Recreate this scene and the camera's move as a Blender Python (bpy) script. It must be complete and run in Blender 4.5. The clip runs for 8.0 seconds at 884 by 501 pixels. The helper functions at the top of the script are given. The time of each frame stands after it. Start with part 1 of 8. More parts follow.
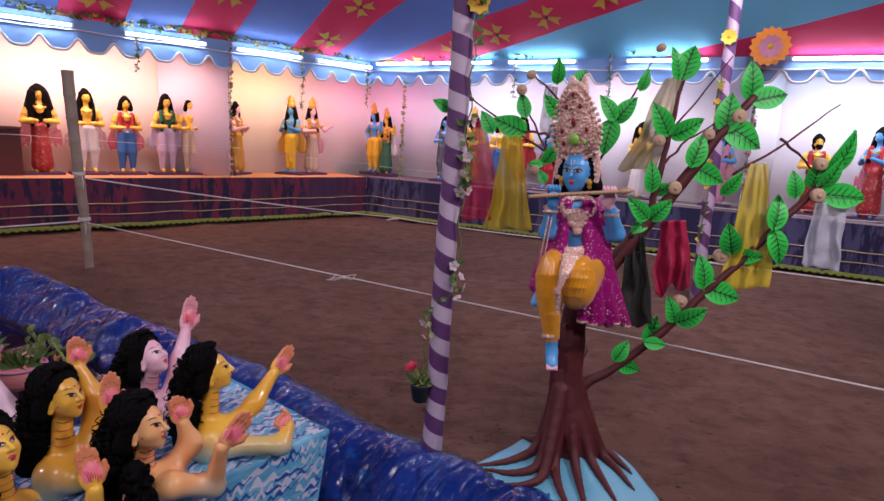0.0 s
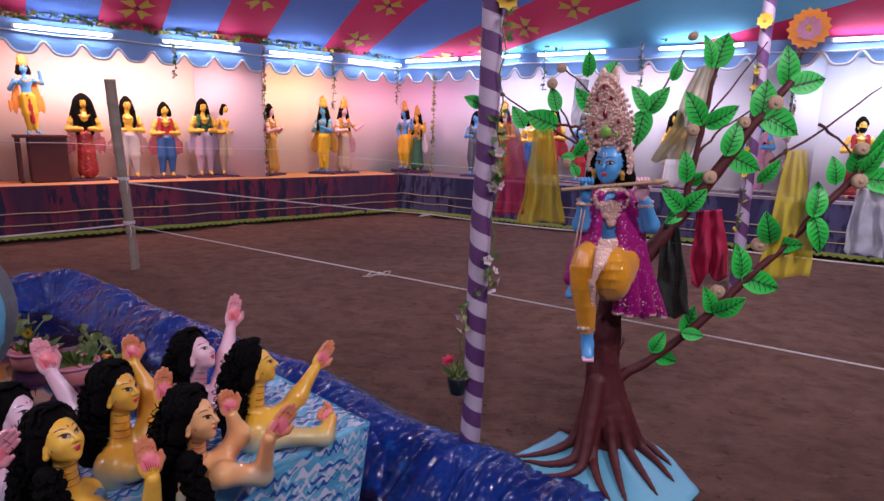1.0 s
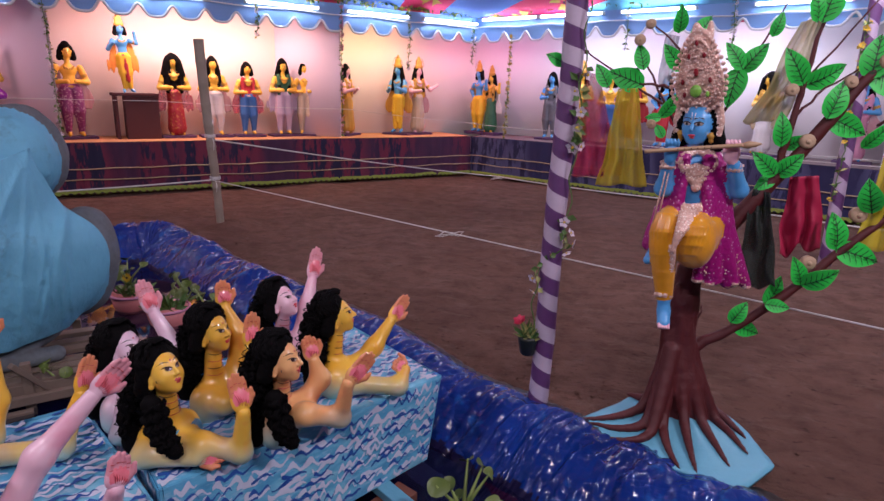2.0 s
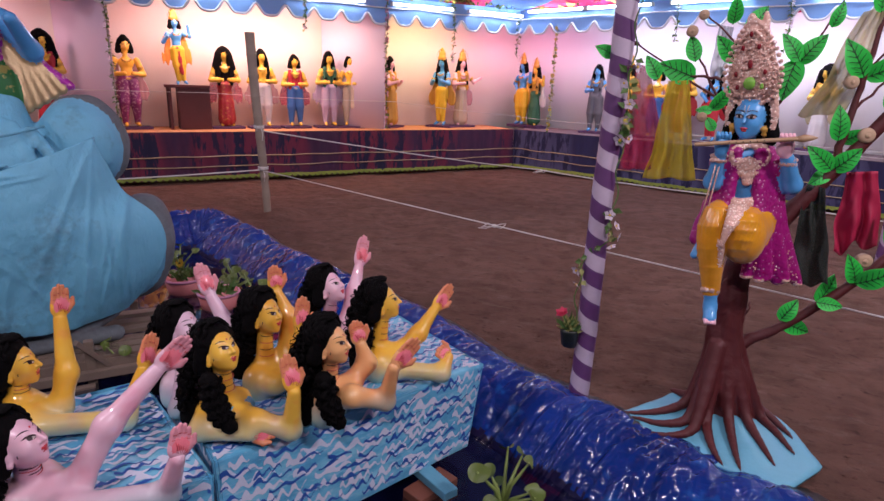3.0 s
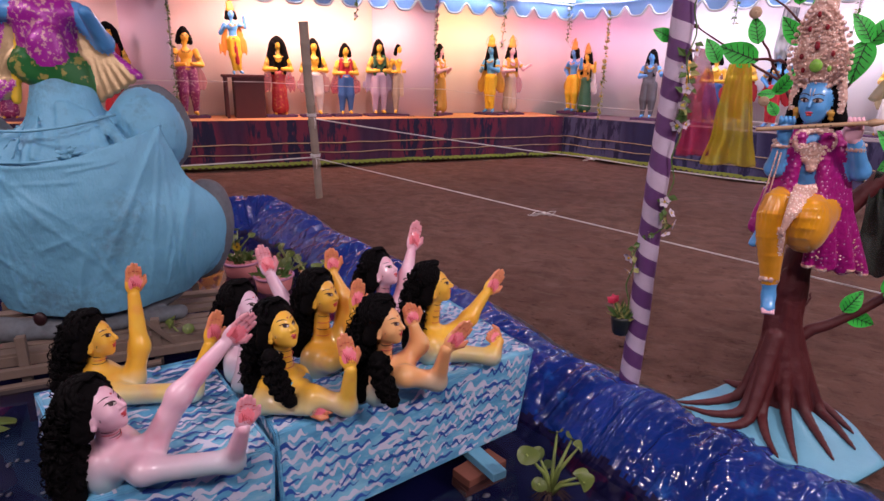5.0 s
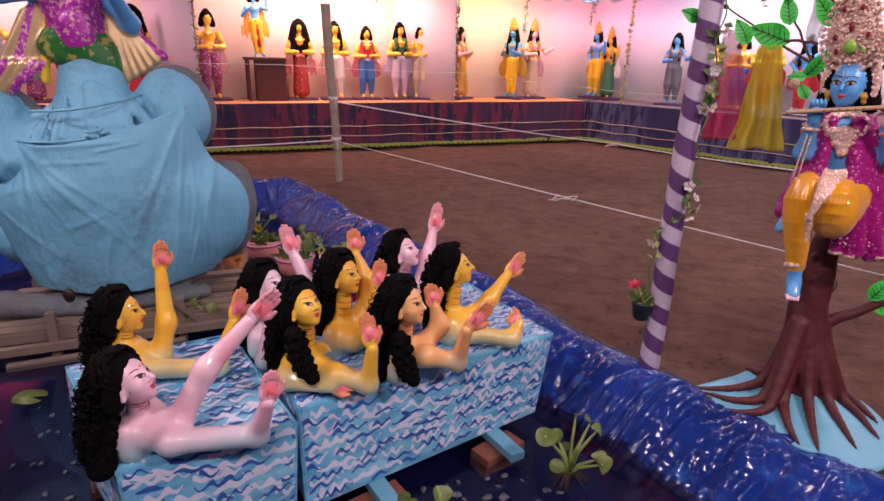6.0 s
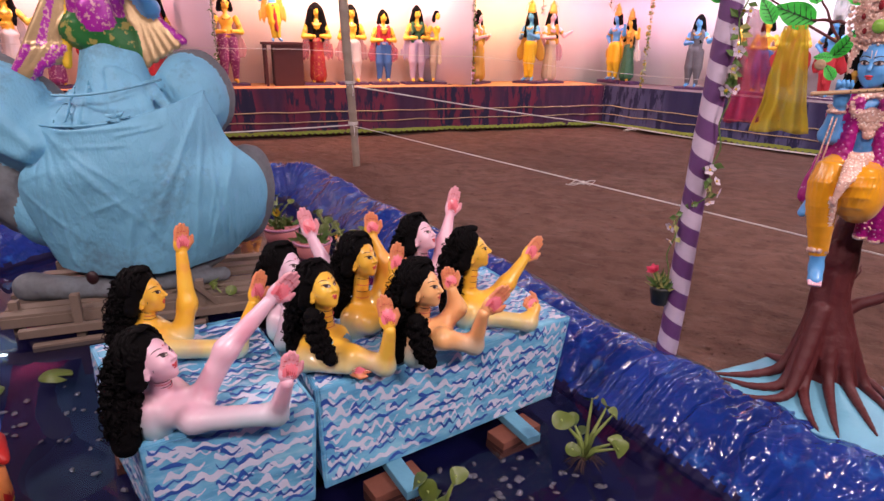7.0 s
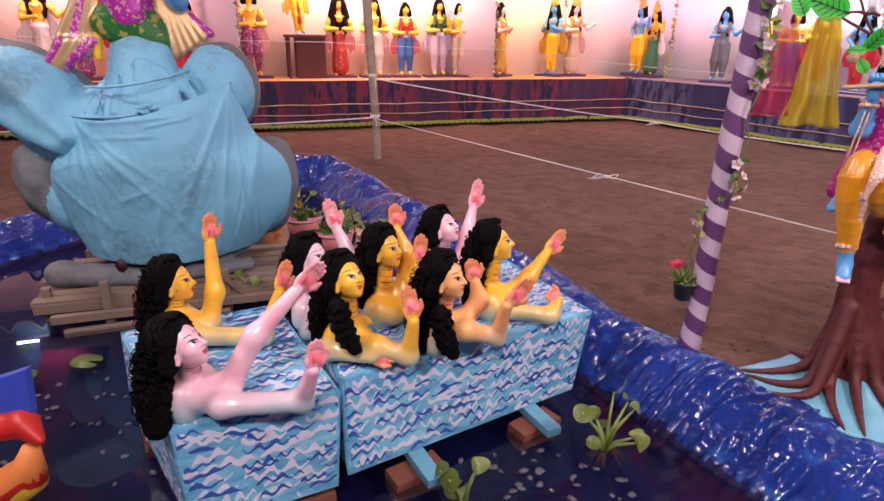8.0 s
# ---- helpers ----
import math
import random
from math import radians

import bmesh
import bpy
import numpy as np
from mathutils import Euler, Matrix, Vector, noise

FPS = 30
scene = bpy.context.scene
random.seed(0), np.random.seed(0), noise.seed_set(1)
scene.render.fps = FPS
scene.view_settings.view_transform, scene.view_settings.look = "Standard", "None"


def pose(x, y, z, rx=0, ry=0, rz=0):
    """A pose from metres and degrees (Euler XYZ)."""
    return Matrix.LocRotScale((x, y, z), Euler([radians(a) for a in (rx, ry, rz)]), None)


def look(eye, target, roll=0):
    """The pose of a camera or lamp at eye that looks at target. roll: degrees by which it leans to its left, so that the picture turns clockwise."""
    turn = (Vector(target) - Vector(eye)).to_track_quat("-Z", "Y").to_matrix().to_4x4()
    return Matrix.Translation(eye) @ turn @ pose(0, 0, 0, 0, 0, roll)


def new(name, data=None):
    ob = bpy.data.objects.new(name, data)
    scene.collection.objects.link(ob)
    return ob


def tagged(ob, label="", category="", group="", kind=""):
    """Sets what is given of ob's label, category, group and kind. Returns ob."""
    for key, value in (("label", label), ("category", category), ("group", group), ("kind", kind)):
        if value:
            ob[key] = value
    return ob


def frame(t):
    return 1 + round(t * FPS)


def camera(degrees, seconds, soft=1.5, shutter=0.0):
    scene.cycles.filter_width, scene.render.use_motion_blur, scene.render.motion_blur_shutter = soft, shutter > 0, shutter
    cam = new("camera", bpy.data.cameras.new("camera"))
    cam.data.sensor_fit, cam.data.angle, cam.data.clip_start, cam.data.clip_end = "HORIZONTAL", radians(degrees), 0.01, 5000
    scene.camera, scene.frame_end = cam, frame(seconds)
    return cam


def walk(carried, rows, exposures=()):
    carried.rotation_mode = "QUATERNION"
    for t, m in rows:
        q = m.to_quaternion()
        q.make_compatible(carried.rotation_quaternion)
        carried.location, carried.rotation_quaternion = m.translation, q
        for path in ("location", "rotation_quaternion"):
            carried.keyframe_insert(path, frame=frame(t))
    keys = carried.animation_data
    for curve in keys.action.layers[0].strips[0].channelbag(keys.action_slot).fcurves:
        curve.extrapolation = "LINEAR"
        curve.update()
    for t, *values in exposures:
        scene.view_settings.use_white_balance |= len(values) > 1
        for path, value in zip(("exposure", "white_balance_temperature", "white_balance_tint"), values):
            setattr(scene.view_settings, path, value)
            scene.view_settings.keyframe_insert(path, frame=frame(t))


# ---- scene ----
cam = camera(73.1, 8.0)
PATH = [
    (0, (0.509, 0.026, 1.67), (0.24, 1.972, 1.298), 3.1),
    (0.5, (0.524, 0.014, 1.673), (0.208, 1.949, 1.277), 1.5),
    (1, (0.507, -0.018, 1.676), (0.132, 1.907, 1.285), 1.3),
    (1.5, (0.488, -0.036, 1.668), (0.013, 1.859, 1.237), 1.2),
    (2, (0.481, -0.052, 1.659), (-0.104, 1.79, 1.144), 1.7),
    (3.5, (0.468, -0.12, 1.654), (-0.275, 1.657, 1.114), 1.5),
    (4, (0.469, -0.129, 1.654), (-0.317, 1.628, 1.108), 1.3),
    (5.5, (0.454, -0.159, 1.64), (-0.407, 1.542, 1.036), 1.3),
    (6, (0.452, -0.166, 1.632), (-0.433, 1.514, 1.004), 1.4),
    (6.5, (0.458, -0.162, 1.626), (-0.44, 1.5, 0.972), 1.3),
    (7, (0.451, -0.173, 1.623), (-0.473, 1.468, 0.949), 1.1),
    (7.5, (0.444, -0.186, 1.62), (-0.517, 1.427, 0.932), 0.9),
    (8, (0.441, -0.198, 1.621), (-0.532, 1.405, 0.926), 1.1),
]
walk(cam, [(t, look(e, g, r)) for t, e, g, r in PATH], [(0.0, -0.10, 6200, 12), (1.0, -0.13, 5950, 15), (2.0, -0.10, 6050, 13), (3.5, 0.08, 6300, 12), (5.5, 0.22, 6800, 18), (8.0, 0.76, 7150, 15)])

# ---------------------------------------------------------------- world and exposure
world = bpy.data.worlds.new("world")
scene.world = world
world.use_nodes = True
world.node_tree.nodes["Background"].inputs[0].default_value = (0.008, 0.010, 0.018, 1)
world.node_tree.nodes["Background"].inputs[1].default_value = 1.0

# plan of the tent: two stage fronts that meet in a corner
CORNER = Vector((-2.75, 11.9))
LEFT_START = Vector((-9.4, 4.0))
LEFT_DIR = (CORNER - LEFT_START).normalized()
LEFT_OUT = Vector((-LEFT_DIR.y, LEFT_DIR.x))
RIGHT_DIR = (Vector((5.3, 8.9)) - CORNER).normalized()
RIGHT_OUT = Vector((-RIGHT_DIR.y, RIGHT_DIR.x))
LEFT_LEN = (CORNER - LEFT_START).length
STAGE_Z, VAL_TOP = 0.8, 3.0


def on_left(u, off=0.0, z=0.0):
    p = LEFT_START + LEFT_DIR * u + LEFT_OUT * off
    return Vector((p.x, p.y, z))


def on_right(u, off=0.0, z=0.0):
    p = CORNER + RIGHT_DIR * u + RIGHT_OUT * off
    return Vector((p.x, p.y, z))


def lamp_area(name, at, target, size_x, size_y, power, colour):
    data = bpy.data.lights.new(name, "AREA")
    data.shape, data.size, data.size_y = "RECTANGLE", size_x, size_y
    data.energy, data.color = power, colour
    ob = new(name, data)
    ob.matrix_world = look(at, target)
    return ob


# coloured wash lamps behind the valance, over each bay of the stages
for u0, power, colour in ((-2.6, 36, (1.0, 0.54, 0.54)), (0.9, 40, (1.0, 0.54, 0.54)), (4.6, 46, (1.0, 0.53, 0.45)),
                          (5.9, 46, (1.0, 0.58, 0.44)), (8.5, 37, (1.0, 0.64, 0.30)), (9.9, 14, (1.0, 0.32, 0.52))):
    lamp_area("wash_lamp", on_left(u0, 0.20, 2.80), on_left(u0, 1.10, 0.7), 1.6, 0.2, power * 0.94, colour)
for u0, power, colour in ((0.3, 14, (1.0, 0.36, 0.6)), (2.4, 30, (0.95, 0.84, 1.0)), (4.8, 33, (0.93, 0.86, 1.0)), (8.2, 37, (0.90, 0.87, 1.0)), (10.6, 26, (0.9, 0.9, 1.0))):
    lamp_area("wash_lamp", on_right(u0, 0.20, 2.84), on_right(u0, 1.10, 0.7), 1.6, 0.2, power * 1.0, colour)

# fill lamps added unseen under the canopy over the pond side of the tent, above and behind the camera
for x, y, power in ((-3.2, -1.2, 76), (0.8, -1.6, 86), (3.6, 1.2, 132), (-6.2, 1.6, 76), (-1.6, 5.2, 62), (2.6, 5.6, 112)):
    lamp_area("canopy_fill_lamp", (x, y, 4.1), (x * 0.6, y + 2.2, 0.0), 1.2, 0.12, power, (1.0, 0.87, 0.92))
# ---------------------------------------------------------------- materials
def node_mat(name):
    m = bpy.data.materials.new(name)
    m.use_nodes = True
    nt = m.node_tree
    return m, nt, nt.nodes["Principled BSDF"]


def link(nt, a, b):
    nt.links.new(a, b)


def noise_node(nt, scale, detail=4.0, rough=0.55, coords="Object", stretch=None):
    tc = nt.nodes.new("ShaderNodeTexCoord")
    n = nt.nodes.new("ShaderNodeTexNoise")
    n.inputs["Scale"].default_value, n.inputs["Detail"].default_value, n.inputs["Roughness"].default_value = scale, detail, rough
    src = tc.outputs[coords]
    if stretch:
        mp = nt.nodes.new("ShaderNodeMapping")
        mp.inputs["Scale"].default_value = stretch
        link(nt, src, mp.inputs["Vector"])
        src = mp.outputs["Vector"]
    link(nt, src, n.inputs["Vector"])
    return n.outputs["Fac"]


def ramp(nt, fac, stops, mode="LINEAR"):
    r = nt.nodes.new("ShaderNodeValToRGB")
    r.color_ramp.interpolation = mode
    els = r.color_ramp.elements
    while len(els) < len(stops):
        els.new(0.5)
    for e, (p, c) in zip(els, stops):
        e.position, e.color = p, (*c, 1)
    link(nt, fac, r.inputs["Fac"])
    return r.outputs["Color"]


def mix(nt, fac, a, b, blend="MIX"):
    m = nt.nodes.new("ShaderNodeMix")
    m.data_type, m.blend_type = "RGBA", blend
    for sock, v in ((m.inputs[0], fac), (m.inputs[6], a), (m.inputs[7], b)):
        if hasattr(v, "links"):
            link(nt, v, sock)
        elif isinstance(v, (int, float)):
            sock.default_value = v
        else:
            sock.default_value = (*v, 1)
    return m.outputs[2]


def mathn(nt, op, a, b=0.0):
    m = nt.nodes.new("ShaderNodeMath")
    m.operation = op
    for sock, v in zip(m.inputs, (a, b)):
        if hasattr(v, "links"):
            link(nt, v, sock)
        else:
            sock.default_value = v
    return m.outputs[0]


def bump(nt, bsdf, height, strength=0.3, dist=0.01):
    b = nt.nodes.new("ShaderNodeBump")
    b.inputs["Strength"].default_value, b.inputs["Distance"].default_value = strength, dist
    link(nt, height, b.inputs["Height"])
    link(nt, b.outputs["Normal"], bsdf.inputs["Normal"])


def paint(name, a, b=None, rough=0.5, big=3.0, fine=40.0, grain=0.15, metal=0.0, coat=0.0, dist=0.004, sheen=0.0, alpha=1.0):
    """A surface of colour a, clouded with b, with fine grain and relief."""
    b = b or tuple(c * 0.75 for c in a)
    m, nt, bs = node_mat(name)
    f1, f2 = noise_node(nt, big), noise_node(nt, fine, 6.0)
    base = mix(nt, mathn(nt, "MULTIPLY", f1, 1.1), a, b)
    dark = tuple(c * 0.6 for c in a)
    col = mix(nt, mathn(nt, "MULTIPLY", mathn(nt, "SUBTRACT", f2, 0.4), grain * 3), base, dark)
    link(nt, col, bs.inputs["Base Color"])
    bs.inputs["Roughness"].default_value, bs.inputs["Metallic"].default_value = rough, metal
    bs.inputs["Coat Weight"].default_value, bs.inputs["Coat Roughness"].default_value = coat, 0.08
    bs.inputs["Sheen Weight"].default_value = sheen
    bs.inputs["Alpha"].default_value = alpha
    bump(nt, bs, f2, 0.35, dist)
    return m


def brocade(name, a, b, scale=9.0, rough=0.35, metal=0.0, cut=0.5):
    """Printed or woven cloth: blotchy motifs of b on a."""
    m, nt, bs = node_mat(name)
    f = noise_node(nt, scale, 3.0, 0.6)
    col = ramp(nt, f, [(cut - 0.02, a), (cut + 0.03, b)])
    fine = noise_node(nt, 160.0, 3.0)
    link(nt, mix(nt, mathn(nt, "MULTIPLY", fine, 0.35), col, tuple(c * 0.4 for c in a)), bs.inputs["Base Color"])
    bs.inputs["Roughness"].default_value, bs.inputs["Metallic"].default_value = rough, metal
    bump(nt, bs, fine, 0.3, 0.003)
    return m


def glow(name, colour, strength):
    m, nt, bs = node_mat(name)
    bs.inputs["Base Color"].default_value = (*colour, 1)
    bs.inputs["Emission Color"].default_value = (*colour, 1)
    bs.inputs["Emission Strength"].default_value = strength
    return m


def sequin(name, a, b, scale=90.0, rough=0.3, metal=0.3, cut=0.28):
    """Cloth or tinsel set with small shiny discs."""
    m, nt, bs = node_mat(name)
    tc = nt.nodes.new("ShaderNodeTexCoord")
    v = nt.nodes.new("ShaderNodeTexVoronoi")
    v.inputs["Scale"].default_value = scale
    link(nt, tc.outputs["Object"], v.inputs["Vector"])
    col = ramp(nt, v.outputs["Distance"], [(cut - 0.04, b), (cut + 0.06, a)])
    link(nt, col, bs.inputs["Base Color"])
    bs.inputs["Roughness"].default_value, bs.inputs["Metallic"].default_value = rough, metal
    bump(nt, bs, v.outputs["Distance"], 0.6, 0.006)
    return m


def net(name, colour, alpha, rough=0.6):
    """Thin see-through veil."""
    m, nt, bs = node_mat(name)
    f = noise_node(nt, 14.0, 3.0)
    link(nt, mix(nt, f, colour, tuple(c * 0.7 for c in colour)), bs.inputs["Base Color"])
    a = mathn(nt, "ADD", mathn(nt, "MULTIPLY", f, 0.35), alpha - 0.17)
    link(nt, a, bs.inputs["Alpha"])
    bs.inputs["Roughness"].default_value = rough
    return m


def ground_mat():
    m, nt, bs = node_mat("packed_earth")
    f1, f2, f3 = noise_node(nt, 0.55, 5.0, 0.6), noise_node(nt, 5.0, 6.0, 0.65), noise_node(nt, 60.0, 8.0, 0.7)
    col = ramp(nt, f1, [(0.3, (0.104, 0.052, 0.040)), (0.7, (0.170, 0.094, 0.072))])
    # darker soil patches, deepened to paint in the shade of lumps and footprints
    patch = ramp(nt, f2, [(0.44, (0, 0, 0)), (0.62, (1, 1, 1))])
    col = mix(nt, mathn(nt, "MULTIPLY", patch, 0.6), col, (0.066, 0.033, 0.025))
    scuff = ramp(nt, noise_node(nt, 3.2, 6.0, 0.7, "Object", (1.0, 2.2, 1.0)), [(0.55, (0, 0, 0)), (0.66, (1, 1, 1))])
    col = mix(nt, mathn(nt, "MULTIPLY", scuff, 0.45), col, (0.19, 0.125, 0.10))
    specks = ramp(nt, f3, [(0.66, (0, 0, 0)), (0.72, (1, 1, 1))])
    col = mix(nt, mathn(nt, "MULTIPLY", specks, 0.35), col, (0.2, 0.16, 0.13))
    # dark spots painted in for the shade inside small dents
    dent_shade = ramp(nt, noise_node(nt, 13.0, 4.0, 0.6, "Object", (1.0, 2.0, 1.0)), [(0.60, (0, 0, 0)), (0.68, (1, 1, 1))])
    col = mix(nt, mathn(nt, "MULTIPLY", dent_shade, 0.65), col, (0.040, 0.020, 0.016))
    link(nt, col, bs.inputs["Base Color"])
    bs.inputs["Roughness"].default_value, bs.inputs["Specular IOR Level"].default_value = 0.95, 0.15
    f4 = noise_node(nt, 2.2, 5.0, 0.6, "Object", (1.0, 1.8, 1.0))
    h = mathn(nt, "ADD", mathn(nt, "MULTIPLY", f2, 0.55), mathn(nt, "MULTIPLY", f3, 0.16))
    bump(nt, bs, mathn(nt, "ADD", h, f4), 1.0, 0.09)
    return m


def stripe_mat(name, a, b, pitch, lean=0.0):
    """A ribbon wound round a pole."""
    m, nt, bs = node_mat(name)
    tc = nt.nodes.new("ShaderNodeTexCoord")
    sep = nt.nodes.new("ShaderNodeSeparateXYZ")
    link(nt, tc.outputs["Object"], sep.inputs[0])
    ang = mathn(nt, "DIVIDE", mathn(nt, "ARCTAN2", sep.outputs["Y"], sep.outputs["X"]), 2 * math.pi)
    wob = mathn(nt, "MULTIPLY", noise_node(nt, 2.2, 2.0), 0.22)
    f = mathn(nt, "FRACT", mathn(nt, "ADD", mathn(nt, "ADD", ang, mathn(nt, "DIVIDE", sep.outputs["Z"], pitch)), mathn(nt, "ADD", wob, 20.0)))
    fine = noise_node(nt, 30.0, 5.0)
    col = mix(nt, mathn(nt, "GREATER_THAN", f, 0.52), a, b)
    col = mix(nt, mathn(nt, "MULTIPLY", fine, 0.3), col, (0.2, 0.14, 0.22))
    link(nt, col, bs.inputs["Base Color"])
    bs.inputs["Roughness"].default_value = 0.55
    bump(nt, bs, mathn(nt, "ADD", mathn(nt, "MULTIPLY", f, 0.5), fine), 0.3, 0.004)
    return m


def wave_paint(name):
    """Light blue board paint, brushed unevenly."""
    m, nt, bs = node_mat(name)
    f1 = noise_node(nt, 5.0, 4.0, 0.6, "Object", (1.0, 1.0, 3.0))
    f2 = noise_node(nt, 38.0, 5.0, 0.6, "Object", (0.5, 0.5, 2.0))
    col = ramp(nt, f1, [(0.33, (0.075, 0.30, 0.52)), (0.50, (0.13, 0.44, 0.66)), (0.68, (0.24, 0.58, 0.74))])
    col = mix(nt, mathn(nt, "MULTIPLY", ramp(nt, f2, [(0.56, (0, 0, 0)), (0.70, (1, 1, 1))]), 0.45), col, (0.60, 0.68, 0.80))
    link(nt, col, bs.inputs["Base Color"])
    bs.inputs["Roughness"].default_value = 0.40
    bump(nt, bs, mathn(nt, "ADD", f1, f2), 0.3, 0.004)
    return m


def sheet_mat():
    """Light blue cloth with sooty stains and brushed streaks."""
    m, nt, bs = node_mat("stained_blue_sheet")
    f1, f2, f3 = noise_node(nt, 2.2, 5.0, 0.6), noise_node(nt, 26.0, 6.0), noise_node(nt, 1.5, 3.0, 0.5)
    col = ramp(nt, f1, [(0.3, (0.145, 0.43, 0.61)), (0.7, (0.185, 0.53, 0.74))])
    stain = mathn(nt, "MULTIPLY", ramp(nt, mathn(nt, "ADD", f3, mathn(nt, "MULTIPLY", f2, 0.25)), [(0.66, (0, 0, 0)), (0.80, (1, 1, 1))]), 0.55)
    col = mix(nt, stain, col, (0.07, 0.09, 0.11))
    link(nt, mix(nt, mathn(nt, "MULTIPLY", f2, 0.14), col, (0.05, 0.16, 0.26)), bs.inputs["Base Color"])
    bs.inputs["Roughness"].default_value = 0.6
    bump(nt, bs, mathn(nt, "ADD", mathn(nt, "MULTIPLY", f2, 0.3), noise_node(nt, 6.0, 4.0, 0.6, "Object", (1.6, 1.6, 0.7))), 0.6, 0.03)
    return m


M = {}
M["earth"] = ground_mat()
M["wall_white"] = paint("white_cloth", (0.80, 0.78, 0.80), (0.74, 0.71, 0.76), 0.85, 0.8, 60, 0.05)
M["wall_warm"] = paint("cream_cloth", (0.82, 0.76, 0.70), (0.80, 0.70, 0.66), 0.85, 0.8, 60, 0.05)
M["wall_pink"] = paint("mauve_cloth", (0.70, 0.60, 0.70), (0.66, 0.55, 0.67), 0.85, 0.8, 60, 0.05)
M["tent_red"] = paint("canopy_red", (0.66, 0.018, 0.12), (0.58, 0.012, 0.10), 0.8, 0.8, 40, 0.08)
M["tent_blue"] = paint("canopy_blue", (0.11, 0.22, 0.66), (0.09, 0.18, 0.60), 0.8, 0.8, 40, 0.08)
# blue canopy cloth with the tube lamps' brightness put into its colour
M["tent_lit_blue"] = paint("canopy_lit_blue", (0.17, 0.52, 0.78), (0.14, 0.46, 0.74), 0.8, 0.8, 40, 0.08)
M["motif"] = paint("motif_yellow", (0.62, 0.42, 0.06), None, 0.8)
M["motif_dark"] = paint("motif_dark", (0.10, 0.02, 0.08), None, 0.8)
M["valance"] = paint("valance_blue", (0.20, 0.36, 0.66), (0.17, 0.30, 0.60), 0.75, 2.0, 60, 0.08)
M["white_trim"] = paint("white_trim", (0.78, 0.78, 0.82), None, 0.7)
M["stage_top"] = paint("orange_cloth", (0.62, 0.30, 0.12), (0.54, 0.26, 0.12), 0.8, 2.0, 50, 0.1)
M["stage_top_right"] = paint("grey_cloth_top", (0.20, 0.15, 0.16), None, 0.8)
M["stage_wood"] = paint("stage_boards", (0.16, 0.09, 0.05), None, 0.8)
M["fringe"] = paint("green_fringe", (0.26, 0.32, 0.05), None, 0.8)
M["gold_line"] = paint("gold_braid", (0.58, 0.44, 0.26), None, 0.5, metal=0.2)
M["tube"] = glow("tube_glow", (0.80, 0.90, 1.0), 30.0)
M["metal_white"] = paint("white_enamel", (0.7, 0.7, 0.72), None, 0.4)
M["vine"] = paint("plastic_vine", (0.05, 0.13, 0.03), (0.09, 0.16, 0.03), 0.55, 9.0)
M["vine_y"] = paint("yellowed_vine", (0.40, 0.36, 0.12), (0.22, 0.26, 0.08), 0.55, 9.0)
M["petal_w"] = paint("white_petal", (0.72, 0.66, 0.72), (0.6, 0.48, 0.62), 0.6, 12.0)
M["petal_p"] = paint("pink_petal", (0.62, 0.26, 0.40), None, 0.6, 12.0)
M["petal_y"] = paint("yellow_petal", (0.75, 0.48, 0.03), None, 0.6, 12.0)
M["petal_o"] = paint("orange_petal", (0.85, 0.24, 0.03), (0.85, 0.38, 0.05), 0.6, 12.0)
M["petal_r"] = paint("red_petal", (0.65, 0.03, 0.10), None, 0.5, 12.0)
M["wood"] = paint("weathered_wood", (0.23, 0.17, 0.13), (0.14, 0.10, 0.08), 0.8, 6.0, 70.0, 0.3)
M["bamboo"] = paint("old_bamboo", (0.30, 0.24, 0.19), (0.21, 0.165, 0.13), 0.75, 5.0, 50.0, 0.2)
M["rope"] = paint("white_rope", (0.68, 0.64, 0.62), None, 0.9, 20.0, 300.0)
M["brick"] = paint("red_brick", (0.24, 0.075, 0.045), (0.16, 0.06, 0.04), 0.85, 9.0, 60.0, 0.25)
M["liner"] = None
M["trunk"] = paint("maroon_plaster", (0.095, 0.010, 0.011), (0.062, 0.007, 0.009), 0.58, 5.0, 70.0, 0.2, dist=0.01)
M["plinth"] = paint("light_blue_plaster", (0.15, 0.42, 0.56), (0.12, 0.36, 0.50), 0.5, 5.0, 50.0, 0.12)
M["leaf"] = paint("bright_green_leaf", (0.03, 0.54, 0.06), (0.04, 0.64, 0.08), 0.38, 14.0, 90.0, 0.08)
M["vein"] = paint("leaf_vein", (0.008, 0.045, 0.012), None, 0.5)
M["slice"] = paint("wood_slice", (0.52, 0.37, 0.24), (0.42, 0.28, 0.18), 0.7, 25.0, 120.0, 0.2)
M["purple_pole"] = stripe_mat("ribbon_purple_white", (0.10, 0.022, 0.13), (0.56, 0.46, 0.58), 0.172)
M["purple_pole_far"] = stripe_mat("ribbon_far", (0.09, 0.02, 0.12), (0.46, 0.36, 0.50), 0.30)
M["waves"] = wave_paint("painted_waves")
M["stroke_white"] = paint("white_brush_paint", (0.66, 0.66, 0.78), (0.56, 0.62, 0.78), 0.42, 9.0, 60.0, 0.12)
M["stroke_navy"] = paint("navy_brush_paint", (0.020, 0.065, 0.33), (0.035, 0.13, 0.44), 0.40, 12.0, 60.0, 0.12)
M["pot"] = paint("black_pot", (0.015, 0.02, 0.018), None, 0.4)
M["hyacinth"] = paint("water_leaf", (0.13, 0.18, 0.03), (0.07, 0.11, 0.02), 0.4, 8.0)
M["stem"] = paint("pale_stem", (0.24, 0.32, 0.08), None, 0.5)
M["root"] = paint("dark_root", (0.07, 0.035, 0.025), None, 0.8)
